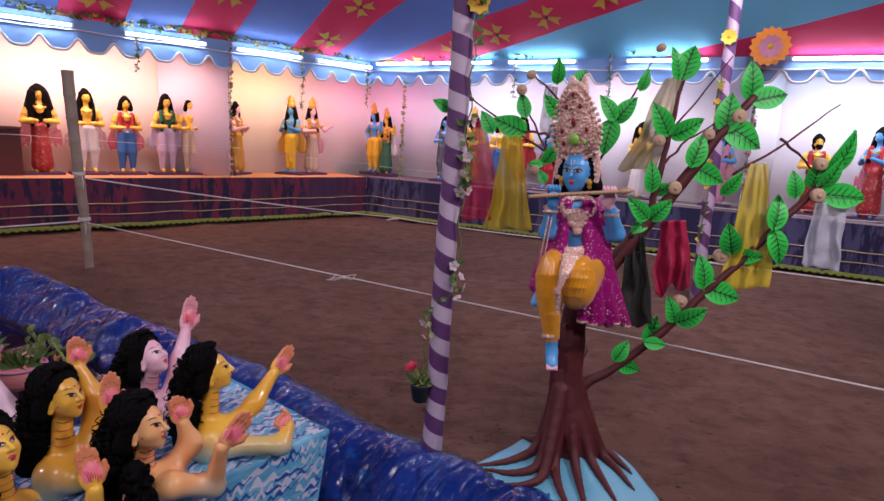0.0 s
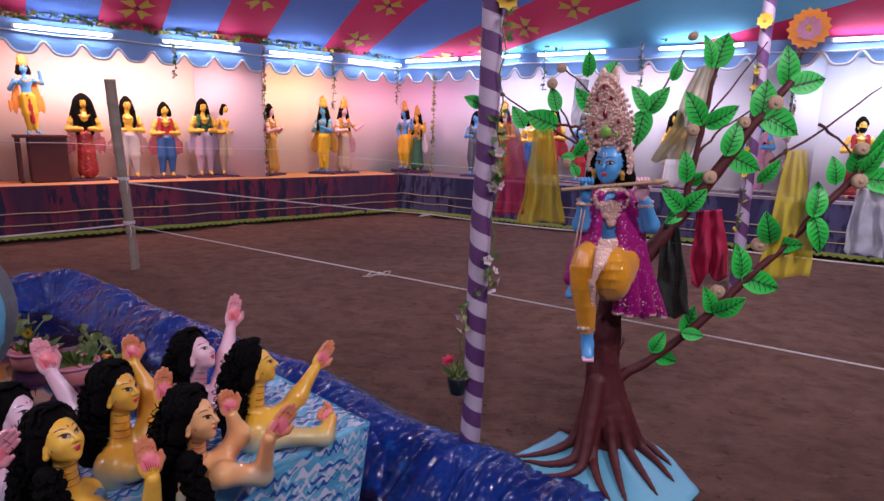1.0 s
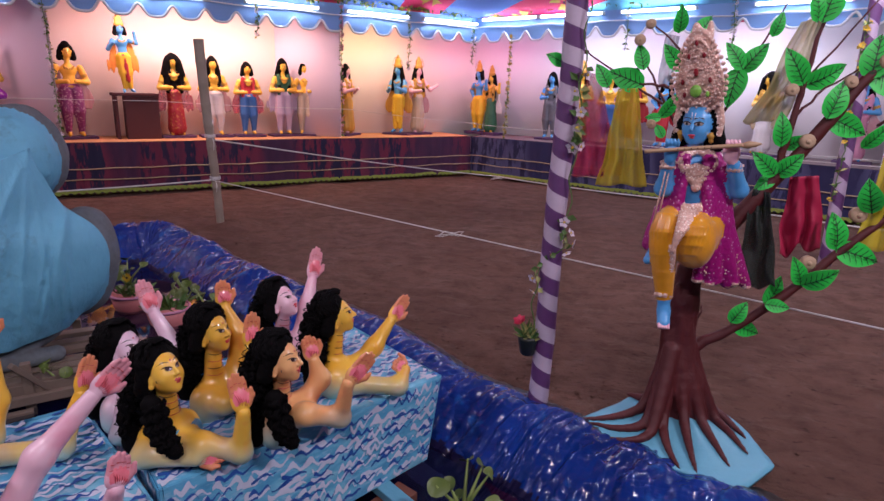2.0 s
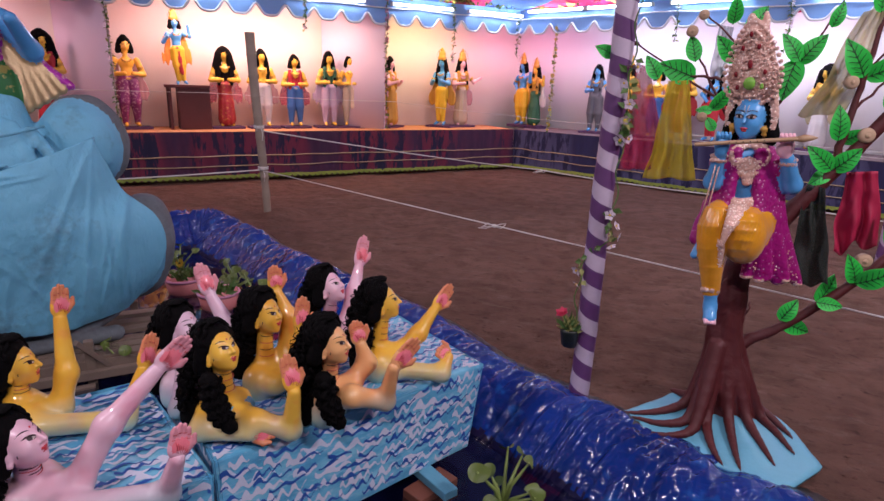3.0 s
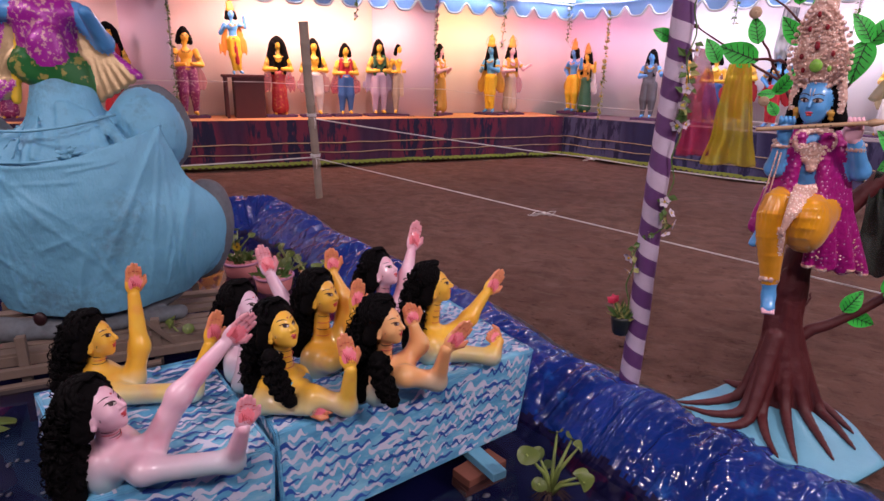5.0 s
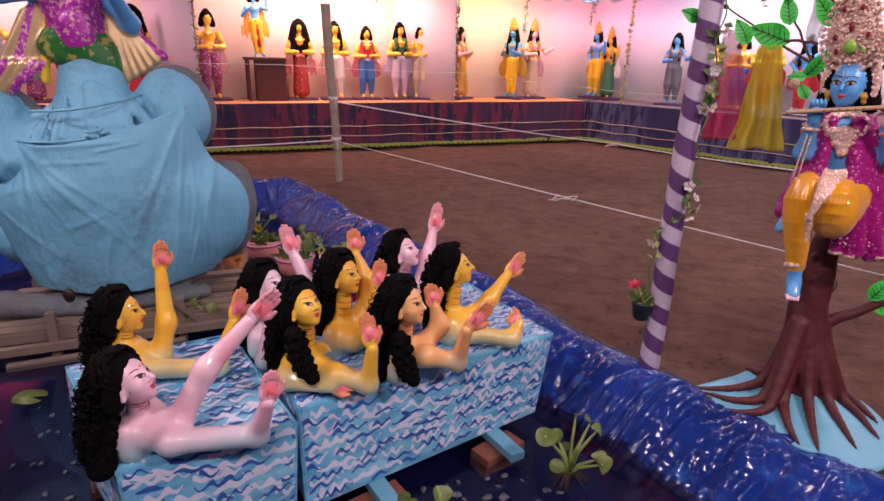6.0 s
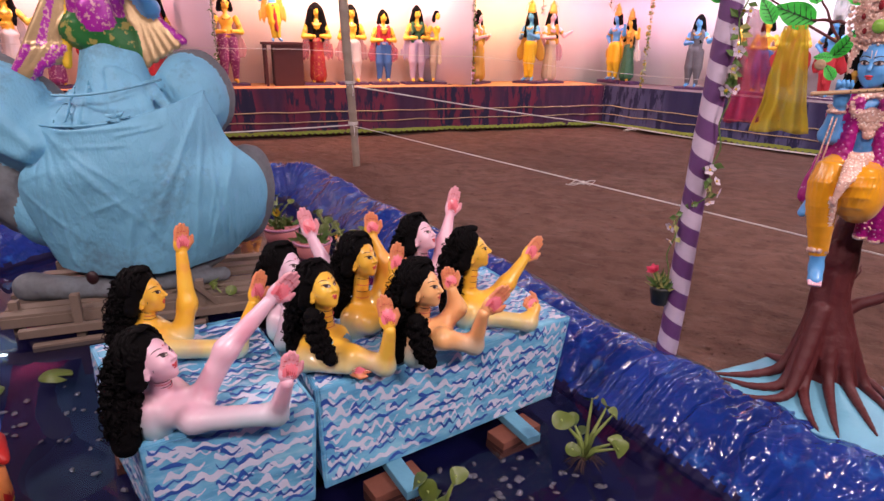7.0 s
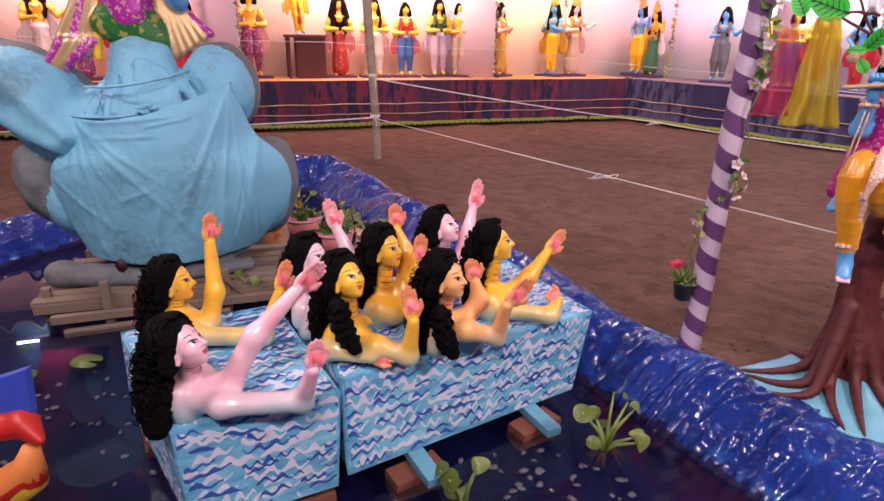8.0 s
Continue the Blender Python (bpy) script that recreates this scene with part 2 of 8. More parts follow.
M["pebble"] = paint("pale_pebble", (0.30, 0.26, 0.25), (0.2, 0.17, 0.17), 0.7, 20.0)
M["stand"] = paint("dark_purple_board", (0.045, 0.03, 0.13), (0.10, 0.03, 0.07), 0.7)
M["table_red"] = paint("maroon_cover", (0.075, 0.012, 0.015), (0.055, 0.01, 0.012), 0.7)
# clay figure paints
M["skin_y"] = paint("yellow_clay", (0.90, 0.56, 0.06), (0.86, 0.48, 0.05), 0.34, 5.0, 80.0, 0.04, coat=0.5)
M["skin_p"] = paint("pink_clay", (0.88, 0.52, 0.60), (0.82, 0.45, 0.55), 0.32, 5.0, 80.0, 0.04, coat=0.5)
M["skin_m"] = paint("mauve_clay", (0.80, 0.58, 0.64), (0.72, 0.48, 0.57), 0.32, 5.0, 80.0, 0.04, coat=0.5)
M["skin_o"] = paint("orange_clay", (0.86, 0.42, 0.14), (0.82, 0.38, 0.10), 0.32, 5.0, 80.0, 0.04, coat=0.5)
M["skin_d"] = paint("ochre_clay", (0.74, 0.38, 0.03), (0.64, 0.31, 0.03), 0.32, 5.0, 80.0, 0.04, coat=0.5)
M["skin_b"] = paint("blue_clay", (0.10, 0.38, 0.74), (0.08, 0.31, 0.66), 0.36, 6.0, 80.0, 0.05, coat=0.3)
M["palm"] = paint("pink_palm", (0.90, 0.17, 0.24), (0.88, 0.26, 0.30), 0.35, 30.0, 80.0, 0.05, coat=0.4)
M["hair"] = paint("black_fibre_hair", (0.0035, 0.003, 0.0035), None, 0.75, 20.0, 160.0, 0.2, dist=0.012)
M["hair"].node_tree.nodes["Principled BSDF"].inputs["Specular IOR Level"].default_value = 0.08
M["ink"] = paint("dark_line", (0.03, 0.006, 0.008), None, 0.5)
M["eye"] = paint("eye_white", (0.7, 0.6, 0.55), None, 0.4)
M["lip"] = paint("lip_red", (0.62, 0.05, 0.07), None, 0.35)
M["gold"] = paint("gold_cloth", (0.60, 0.34, 0.05), (0.48, 0.24, 0.04), 0.4, 8.0, 90.0, 0.2, metal=0.15)
M["yellow_silk"] = paint("yellow_silk", (0.82, 0.38, 0.010), (0.58, 0.21, 0.010), 0.20, 9.0, 34.0, 0.35, sheen=0.2)
M["yellow_cloth"] = paint("yellow_cloth", (0.80, 0.50, 0.02), (0.70, 0.42, 0.02), 0.6, 6.0)
M["red_cloth"] = paint("red_cloth", (0.50, 0.02, 0.03), (0.36, 0.015, 0.03), 0.6, 6.0)
M["red_gold"] = brocade("red_gold_cloth", (0.33, 0.015, 0.025), (0.5, 0.22, 0.06), 28.0, 0.45, 0.1, 0.6)
M["white_c"] = paint("white_fine_cloth", (0.68, 0.64, 0.62), (0.58, 0.54, 0.56), 0.7, 6.0)
M["blue_c"] = paint("blue_cloth", (0.04, 0.16, 0.42), (0.03, 0.10, 0.32), 0.6, 6.0)
M["mauve_c"] = paint("mauve_fine_cloth", (0.52, 0.40, 0.52), (0.44, 0.32, 0.44), 0.65, 6.0)
M["beige_c"] = paint("beige_cloth", (0.50, 0.40, 0.30), (0.44, 0.34, 0.26), 0.65, 6.0)
M["purple_bro"] = brocade("purple_brocade", (0.24, 0.03, 0.16), (0.55, 0.36, 0.42), 30.0, 0.4, 0.05, 0.57)
M["green_c"] = paint("green_cloth", (0.03, 0.14, 0.06), (0.02, 0.08, 0.04), 0.6, 6.0)
M["grey_c"] = paint("grey_fur_cloth", (0.16, 0.15, 0.17), (0.10, 0.10, 0.12), 0.8, 10.0)
M["magenta"] = sequin("magenta_sequin_cloth", (0.32, 0.006, 0.16), (0.62, 0.40, 0.55), 55.0, 0.35, 0.1, 0.16)
M["tinsel"] = sequin("rose_gold_tinsel", (0.68, 0.42, 0.34), (0.94, 0.80, 0.72), 95.0, 0.35, 0.15, 0.3)
M["jewel_green"] = paint("green_stone", (0.25, 0.55, 0.08), None, 0.2)
M["jewel_red"] = paint("red_stone", (0.25, 0.02, 0.03), None, 0.15)
M["magenta_bro"] = brocade("magenta_brocade", (0.42, 0.02, 0.36), (0.72, 0.40, 0.42), 42.0, 0.32, 0.12, 0.56)
M["green_bro"] = brocade("green_brocade", (0.018, 0.17, 0.04), (0.46, 0.38, 0.10), 13.0, 0.38, 0.1, 0.57)
M["gold_shine"] = paint("gold_lame", (0.55, 0.40, 0.22), (0.38, 0.25, 0.12), 0.32, 14.0, 70.0, 0.3, metal=0.4)
M["flute"] = paint("bamboo_flute", (0.50, 0.32, 0.18), None, 0.4)
M["mound"] = sheet_mat()
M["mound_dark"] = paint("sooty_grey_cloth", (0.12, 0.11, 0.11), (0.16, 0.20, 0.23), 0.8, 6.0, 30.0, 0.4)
M["straw"] = paint("dry_straw", (0.24, 0.20, 0.13), None, 0.9)
M["pink_prop"] = paint("pink_board", (0.72, 0.26, 0.22), (0.66, 0.2, 0.24), 0.5, 5.0)
M["boat_blue"] = paint("royal_blue_board", (0.03, 0.07, 0.48), None, 0.45)
M["boat_red"] = paint("red_board", (0.52, 0.02, 0.015), None, 0.45)
M["boat_orange"] = paint("orange_board", (0.80, 0.28, 0.08), (0.7, 0.2, 0.05), 0.45)
M["net_yellow"] = net("yellow_net", (0.80, 0.64, 0.03), 0.52)
M["net_white"] = net("white_net", (0.72, 0.74, 0.82), 0.42)
M["net_red"] = net("crimson_net", (0.70, 0.03, 0.13), 0.48)
M["net_black"] = net("black_net", (0.012, 0.02, 0.016), 0.8)
M["net_beige"] = net("straw_coloured_net", (0.66, 0.56, 0.30), 0.6)
M["crimson"] = net("crimson_fabric", (0.42, 0.01, 0.06), 0.95)
M["net_pink"] = net("pink_net", (0.75, 0.35, 0.38), 0.5)


def liner_mat():
    """Thin glossy plastic sheet, crinkled in sharp small ridges."""
    m, nt, bs = node_mat("blue_plastic")
    f1 = noise_node(nt, 3.0, 4.0)
    col = ramp(nt, f1, [(0.3, (0.003, 0.018, 0.13)), (0.7, (0.008, 0.038, 0.25))])
    link(nt, mix(nt, ramp(nt, noise_node(nt, 7.0, 3.0), [(0.60, (0, 0, 0)), (0.72, (1, 1, 1))]), col, (0.012, 0.085, 0.34)), bs.inputs["Base Color"])
    bs.inputs["Roughness"].default_value = 0.11
    fold = mathn(nt, "ABSOLUTE", mathn(nt, "SUBTRACT", noise_node(nt, 4.6, 2.0, 0.45, "Object", (1.5, 0.8, 1.0)), 0.5))
    crease = mathn(nt, "ABSOLUTE", mathn(nt, "SUBTRACT", noise_node(nt, 12.0, 1.5, 0.5, "Object", (0.7, 1.5, 1.0)), 0.5))
    crinkle = mathn(nt, "ABSOLUTE", mathn(nt, "SUBTRACT", noise_node(nt, 30.0, 1.0, 0.5), 0.5))
    h = mathn(nt, "ADD", mathn(nt, "ADD", fold, mathn(nt, "MULTIPLY", crease, 0.22)), mathn(nt, "MULTIPLY", crinkle, 0.035))
    bump(nt, bs, h, 0.85, 0.085)
    return m


def water_mat():
    m, nt, bs = node_mat("still_water")
    bs.inputs["Base Color"].default_value = (0.16, 0.20, 0.31, 1)
    bs.inputs["Roughness"].default_value, bs.inputs["IOR"].default_value = 0.01, 1.33
    bs.inputs["Transmission Weight"].default_value = 1.0
    bump(nt, bs, noise_node(nt, 3.0, 2.0), 0.04, 0.01)
    return m


def skirt_mat(name, a, b, c):
    """Dark pleated cloth with see-through panels of a second colour."""
    m, nt, bs = node_mat(name)
    f = noise_node(nt, 2.0, 4.0, 0.65, "UV", (3.0, 0.5, 1.0))
    g = noise_node(nt, 1.0, 2.0, 0.5, "UV", (0.9, 0.2, 1.0))
    col = ramp(nt, f, [(0.46, a), (0.51, b), (0.62, b)])
    col = mix(nt, ramp(nt, g, [(0.48, (0, 0, 0)), (0.56, (1, 1, 1))]), col, mix(nt, f, c, a))
    fine = noise_node(nt, 90.0, 4.0)
    link(nt, mix(nt, mathn(nt, "MULTIPLY", fine, 0.3), col, (0.01, 0.008, 0.02)), bs.inputs["Base Color"])
    bs.inputs["Roughness"].default_value = 0.75
    return m


M["liner"] = liner_mat()
# the same sheet coloured darker below the water line, so the water looks dark
M["liner_deep"] = paint("dark_deep_plastic", (0.003, 0.008, 0.050), (0.014, 0.006, 0.034), 0.5, 1.6, 30.0, 0.3)
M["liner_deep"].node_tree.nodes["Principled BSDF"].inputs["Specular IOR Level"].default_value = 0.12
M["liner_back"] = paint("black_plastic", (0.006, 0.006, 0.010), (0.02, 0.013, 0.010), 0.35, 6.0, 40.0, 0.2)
M["water"] = water_mat()
M["skirt_left"] = skirt_mat("maroon_navy_skirt", (0.008, 0.004, 0.040), (0.17, 0.012, 0.045), (0.105, 0.016, 0.060))
M["skirt_right"] = skirt_mat("navy_skirt", (0.008, 0.007, 0.055), (0.075, 0.070, 0.17), (0.032, 0.026, 0.11))
# ---------------------------------------------------------------- builders
def finish(ob, smooth=True):
    if smooth:
        ob.data.polygons.foreach_set("use_smooth", [True] * len(ob.data.polygons))
    return ob


def part(name, bm, mats, parent=None, label="", smooth=True):
    """Link a bmesh as one mesh object, under a thing or at the top."""
    me = bpy.data.meshes.new(name)
    bm.to_mesh(me)
    bm.free()
    for m in mats if isinstance(mats, (list, tuple)) else [mats]:
        me.materials.append(m)
    ob = finish(new(name, me), smooth)
    if parent:
        ob.parent = parent
    if label:
        ob["label"] = label
    return ob


def raw(name, verts, faces, mats, parent=None, label="", index=None, smooth=True):
    me = bpy.data.meshes.new(name)
    me.from_pydata([tuple(v) for v in verts], [], [tuple(f) for f in faces])
    for m in mats if isinstance(mats, (list, tuple)) else [mats]:
        me.materials.append(m)
    if index is not None:
        me.polygons.foreach_set("material_index", list(index))
    ob = finish(new(name, me), smooth)
    if parent:
        ob.parent = parent
    if label:
        ob["label"] = label
    return ob


def thing(name, label, category, at=(0, 0, 0), group="", kind=""):
    ob = new(name)
    ob.location = at
    ob.empty_display_size = 0.1
    return tagged(ob, label, category, group, kind)


def tube(bm, pts, radii, sides=8, mat=0, caps=True):
    """A round tube through points."""
    pts = [Vector(p) for p in pts]
    rings = []
    up = Vector((0.13, 0.21, 0.97))
    for i, p in enumerate(pts):
        d = (pts[min(i + 1, len(pts) - 1)] - pts[max(i - 1, 0)]).normalized()
        a = d.cross(up)
        if a.length < 0.05:
            a = d.cross(Vector((1, 0, 0)))
        a.normalize()
        b = d.cross(a)
        r = radii[i] if isinstance(radii, (list, tuple)) else radii
        rings.append([bm.verts.new(p + (a * math.cos(2 * math.pi * k / sides) + b * math.sin(2 * math.pi * k / sides)) * r) for k in range(sides)])
    for r0, r1 in zip(rings, rings[1:]):
        for k in range(sides):
            bm.faces.new((r0[k], r0[(k + 1) % sides], r1[(k + 1) % sides], r1[k])).material_index = mat
    if caps:
        bm.faces.new(rings[0][::-1]).material_index = mat
        bm.faces.new(rings[-1]).material_index = mat


def block(bm, m, sx, sy, sz, bevel=0.0, mat=0):
    """A bevelled block of that size, centred at m."""
    r = bmesh.ops.create_cube(bm, size=1.0, matrix=m @ Matrix.Diagonal((sx, sy, sz, 1)))
    faces = {f for v in r["verts"] for f in v.link_faces}
    for f in faces:
        f.material_index = mat
    if bevel:
        edges = list({e for v in r["verts"] for e in v.link_edges})
        out = bmesh.ops.bevel(bm, geom=edges, offset=bevel, segments=2, affect="EDGES", profile=0.7)
        for f in out["faces"]:
            f.material_index = mat


def egg(bm, c, r, rot=None, mat=0, seg=10, rings=7):
    m = Matrix.Translation(c) @ (rot.to_4x4() if rot else Matrix()) @ Matrix.Diagonal((*r, 1))
    out = bmesh.ops.create_uvsphere(bm, u_segments=seg, v_segments=rings, radius=1.0, matrix=m)
    for f in {f for v in out["verts"] for f in v.link_faces}:
        f.material_index = mat


def petal_flower(bm, c, normal, r, n=6, mat=0, heart=1, cup=0.3):
    """A flower: a ring of cupped petals round a small heart."""
    q = Vector(normal).to_track_quat("Z", "Y").to_matrix()
    c = Vector(c)
    for k in range(n):
        a = 2 * math.pi * (k + 0.2 * random.random()) / n
        d, s = Vector((math.cos(a), math.sin(a), 0)), Vector((-math.sin(a), math.cos(a), 0))
        vs = [bm.verts.new(c + q @ p) for p in (d * r * 0.12, d * r * 0.6 + s * r * 0.42 + Vector((0, 0, cup * r * 0.5)), d * r + Vector((0, 0, cup * r * 0.75)), d * r * 0.6 - s * r * 0.42 + Vector((0, 0, cup * r * 0.5)))]
        bm.faces.new(vs).material_index = mat
    egg(bm, c + q @ Vector((0, 0, r * 0.1)), (r * 0.22,) * 3, mat=heart, seg=6, rings=4)


def leaf_quad(bm, c, d, n, length, width, mat=0):
    """A small bent leaf along d."""
    c, d = Vector(c), Vector(d).normalized()
    s = d.cross(Vector(n)).normalized()
    n = s.cross(d)
    v = [bm.verts.new(p) for p in (c, c + d * length * 0.45 + s * width * 0.5 + n * width * 0.15, c + d * length, c + d * length * 0.45 - s * width * 0.5 + n * width * 0.15, c + d * length * 0.5)]
    for tri in ((v[0], v[1], v[4]), (v[1], v[2], v[4]), (v[2], v[3], v[4]), (v[3], v[0], v[4])):
        bm.faces.new(tri).material_index = mat


# ---- clay figures: rounded solids melted together into one skin
def capsule(a, b, r0, r1=None, mat=0, k=0.03, wave=None):
    return ("cap", Vector(a), Vector(b), r0, r0 if r1 is None else r1, mat, k, wave)


def blob(c, r, mat=0, k=0.03, rot=None, wave=None):
    return ("ell", Vector(c), r if isinstance(r, (tuple, list)) else (r, r, r), rot, None, mat, k, wave)


def melt(solids, h):
    """Vertices, quads and paint index of the skin of the solids, on a grid of step h."""
    lo, hi = np.full(3, 1e9), np.full(3, -1e9)
    boxes = []
    for s in solids:
        if s[0] == "cap":
            r = max(s[3], s[4])
            b0, b1 = np.minimum(s[1], s[2]) - r, np.maximum(s[1], s[2]) + r
        else:
            r = max(s[2])
            b0, b1 = np.array(s[1]) - r, np.array(s[1]) + r
        boxes.append((b0, b1))
        lo, hi = np.minimum(lo, b0), np.maximum(hi, b1)
    lo, hi = lo - 0.05, hi + 0.05
    n = np.ceil((hi - lo) / h).astype(int) + 1
    dist = np.full(n, 0.2, dtype=np.float32)
    paint_id = np.zeros(n, dtype=np.int16)
    ax = [lo[i] + h * np.arange(n[i]) for i in range(3)]
    for s, (b0, b1) in zip(solids, boxes):
        i0 = np.maximum(((b0 - 0.045 - lo) / h).astype(int), 0)
        i1 = np.minimum(((b1 + 0.045 - lo) / h).astype(int) + 2, n)
        sl = tuple(slice(a, b) for a, b in zip(i0, i1))
        X, Y, Z = np.meshgrid(ax[0][sl[0]], ax[1][sl[1]], ax[2][sl[2]], indexing="ij")
        if s[0] == "cap":
            a, b = np.array(s[1]), np.array(s[2])
            ab = b - a
            t = np.clip(((X - a[0]) * ab[0] + (Y - a[1]) * ab[1] + (Z - a[2]) * ab[2]) / max(ab @ ab, 1e-9), 0, 1)
            d = np.sqrt((X - a[0] - t * ab[0]) ** 2 + (Y - a[1] - t * ab[1]) ** 2 + (Z - a[2] - t * ab[2]) ** 2) - (s[3] + t * (s[4] - s[3]))
        else:
            P = np.stack([X - s[1][0], Y - s[1][1], Z - s[1][2]])
            if s[3] is not None:
                P = np.einsum("ji,jabc->iabc", np.array(s[3]), P)
            R = np.array(s[2]).reshape(3, 1, 1, 1)
            q = np.sqrt(((P / R) ** 2).sum(0))
            g = np.sqrt(((P / R ** 2) ** 2).sum(0)) + 1e-9
            d = q * (q - 1.0) / g
        if s[7]:
            amp, fx, fy, fz = s[7]
            d = d + amp * np.sin(X * fx + 1.3 * np.sin(Z * fz * 0.37)) * np.sin(Y * fy + 0.7) * (np.sin(Z * fz + 0.4 * np.sin(X * fx)) if fz else 1.0)
        old, k = dist[sl], s[6]
        paint_id[sl] = np.where(d < old, s[5], paint_id[sl])
        mixv = np.clip(0.5 + 0.5 * (old - d) / k, 0, 1)
        dist[sl] = old * (1 - mixv) + d * mixv - k * mixv * (1 - mixv)
    inside = dist < 0
    c = [inside[i:n[0] - 1 + i, j:n[1] - 1 + j, l:n[2] - 1 + l] for i in (0, 1) for j in (0, 1) for l in (0, 1)]
    total = sum(x.astype(np.int8) for x in c)
    cell = (total > 0) & (total < 8)
    idx = np.argwhere(cell)
    number = np.full(cell.shape, -1, dtype=np.int64)
    number[cell] = np.arange(len(idx))
    acc, cnt = np.zeros((len(idx), 3)), np.zeros(len(idx))
    corners = [(i, j, l) for i in (0, 1) for j in (0, 1) for l in (0, 1)]
    vals = {q: dist[idx[:, 0] + q[0], idx[:, 1] + q[1], idx[:, 2] + q[2]] for q in corners}
    for p in corners:
        for q in corners:
            if sum(q) - sum(p) == 1 and all(b >= a for a, b in zip(p, q)):
                va, vb = vals[p], vals[q]
                cross = (va < 0) != (vb < 0)
                t = np.where(cross, va / np.where(cross, va - vb, 1), 0)
                pt = np.array(p) + t[:, None] * (np.array(q) - np.array(p))
                acc += pt * cross[:, None]
                cnt += cross
    verts = lo + (idx + acc / cnt[:, None]) * h
    faces, paints = [], []
    for axis in range(3):
        o1, o2 = (axis + 1) % 3, (axis + 2) % 3
        a = [slice(1, -1)] * 3
        a[axis] = slice(0, -1)
        b = list(a)
        b[axis] = slice(1, None)
        ia, ib = inside[tuple(a)], inside[tuple(b)]
        for flip in (False, True):
            where = np.argwhere((ia & ~ib) if not flip else (~ia & ib))
            if not len(where):
                continue
            base = where.copy()
            for o in (o1, o2):
                base[:, o] += 1
            quad = []
            for d1, d2 in ((1, 1), (0, 1), (0, 0), (1, 0)):
                p = base.copy()
                p[:, o1] -= d1
                p[:, o2] -= d2
                quad.append(number[p[:, 0], p[:, 1], p[:, 2]])
            quad = np.stack(quad if not flip else quad[::-1], 1)
            ok = (quad >= 0).all(1)
            faces.append(quad[ok])
            paints.append(paint_id[base[ok, 0], base[ok, 1], base[ok, 2]])
    return verts, np.concatenate(faces), np.concatenate(paints)


def clay(name, solids, h, mats, extra=None, parent=None, label=""):
    """One mesh from melted solids and, joined to it, small extra shapes from a bmesh."""
    verts, faces, paints = melt(solids, h)
    verts, faces, paints = [tuple(v) for v in verts], [tuple(f) for f in faces], list(paints)
    if extra:
        extra.verts.index_update()
        base = len(verts)
        verts += [tuple(v.co) for v in extra.verts]
        for f in extra.faces:
            faces.append(tuple(base + v.index for v in f.verts))
            paints.append(f.material_index)
        extra.free()
    return raw(name, verts, faces, mats, parent, label, [int(p) for p in paints])
# ---------------------------------------------------------------- ground, pond, tent, stages
WATER_Z = -0.14
RIM = [(1.55, 1.95), (0.95, 2.35), (0.36, 2.63), (0.10, 2.77), (-0.42, 3.02), (-1.0, 3.42), (-2.3, 4.08), (-3.8, 4.85), (-4.42, 5.08), (-4.78, 4.5),
       (-4.95, 3.2), (-5.0, 1.9), (-5.1, 0.3), (-4.4, -0.8), (-3.0, -1.0), (-1.5, -0.5), (-0.2, 0.25), (0.8, 0.75), (1.5, 1.3)]


def rim_point(s):
    """A smooth closed line through the pond's rim, s from 0 to the number of its points."""
    n = len(RIM)
    i, t = int(math.floor(s)) % n, s - math.floor(s)
    p = [Vector(RIM[(i + k) % n]) for k in (-1, 0, 1, 2)]
    return 0.5 * ((2 * p[1]) + (p[2] - p[0]) * t + (2 * p[0] - 5 * p[1] + 4 * p[2] - p[3]) * t * t + (3 * p[1] - p[0] - 3 * p[2] + p[3]) * t ** 3)


RIM_LINE = [rim_point(i * 0.1) for i in range(len(RIM) * 10)]


def in_pond(x, y):
    hit, n = False, len(RIM_LINE)
    for i in range(0, n, 2):
        a, b = RIM_LINE[i], RIM_LINE[(i + 2) % n]
        if (a.y > y) != (b.y > y) and x < (b.x - a.x) * (y - a.y) / (b.y - a.y) + a.x:
            hit = not hit
    return hit


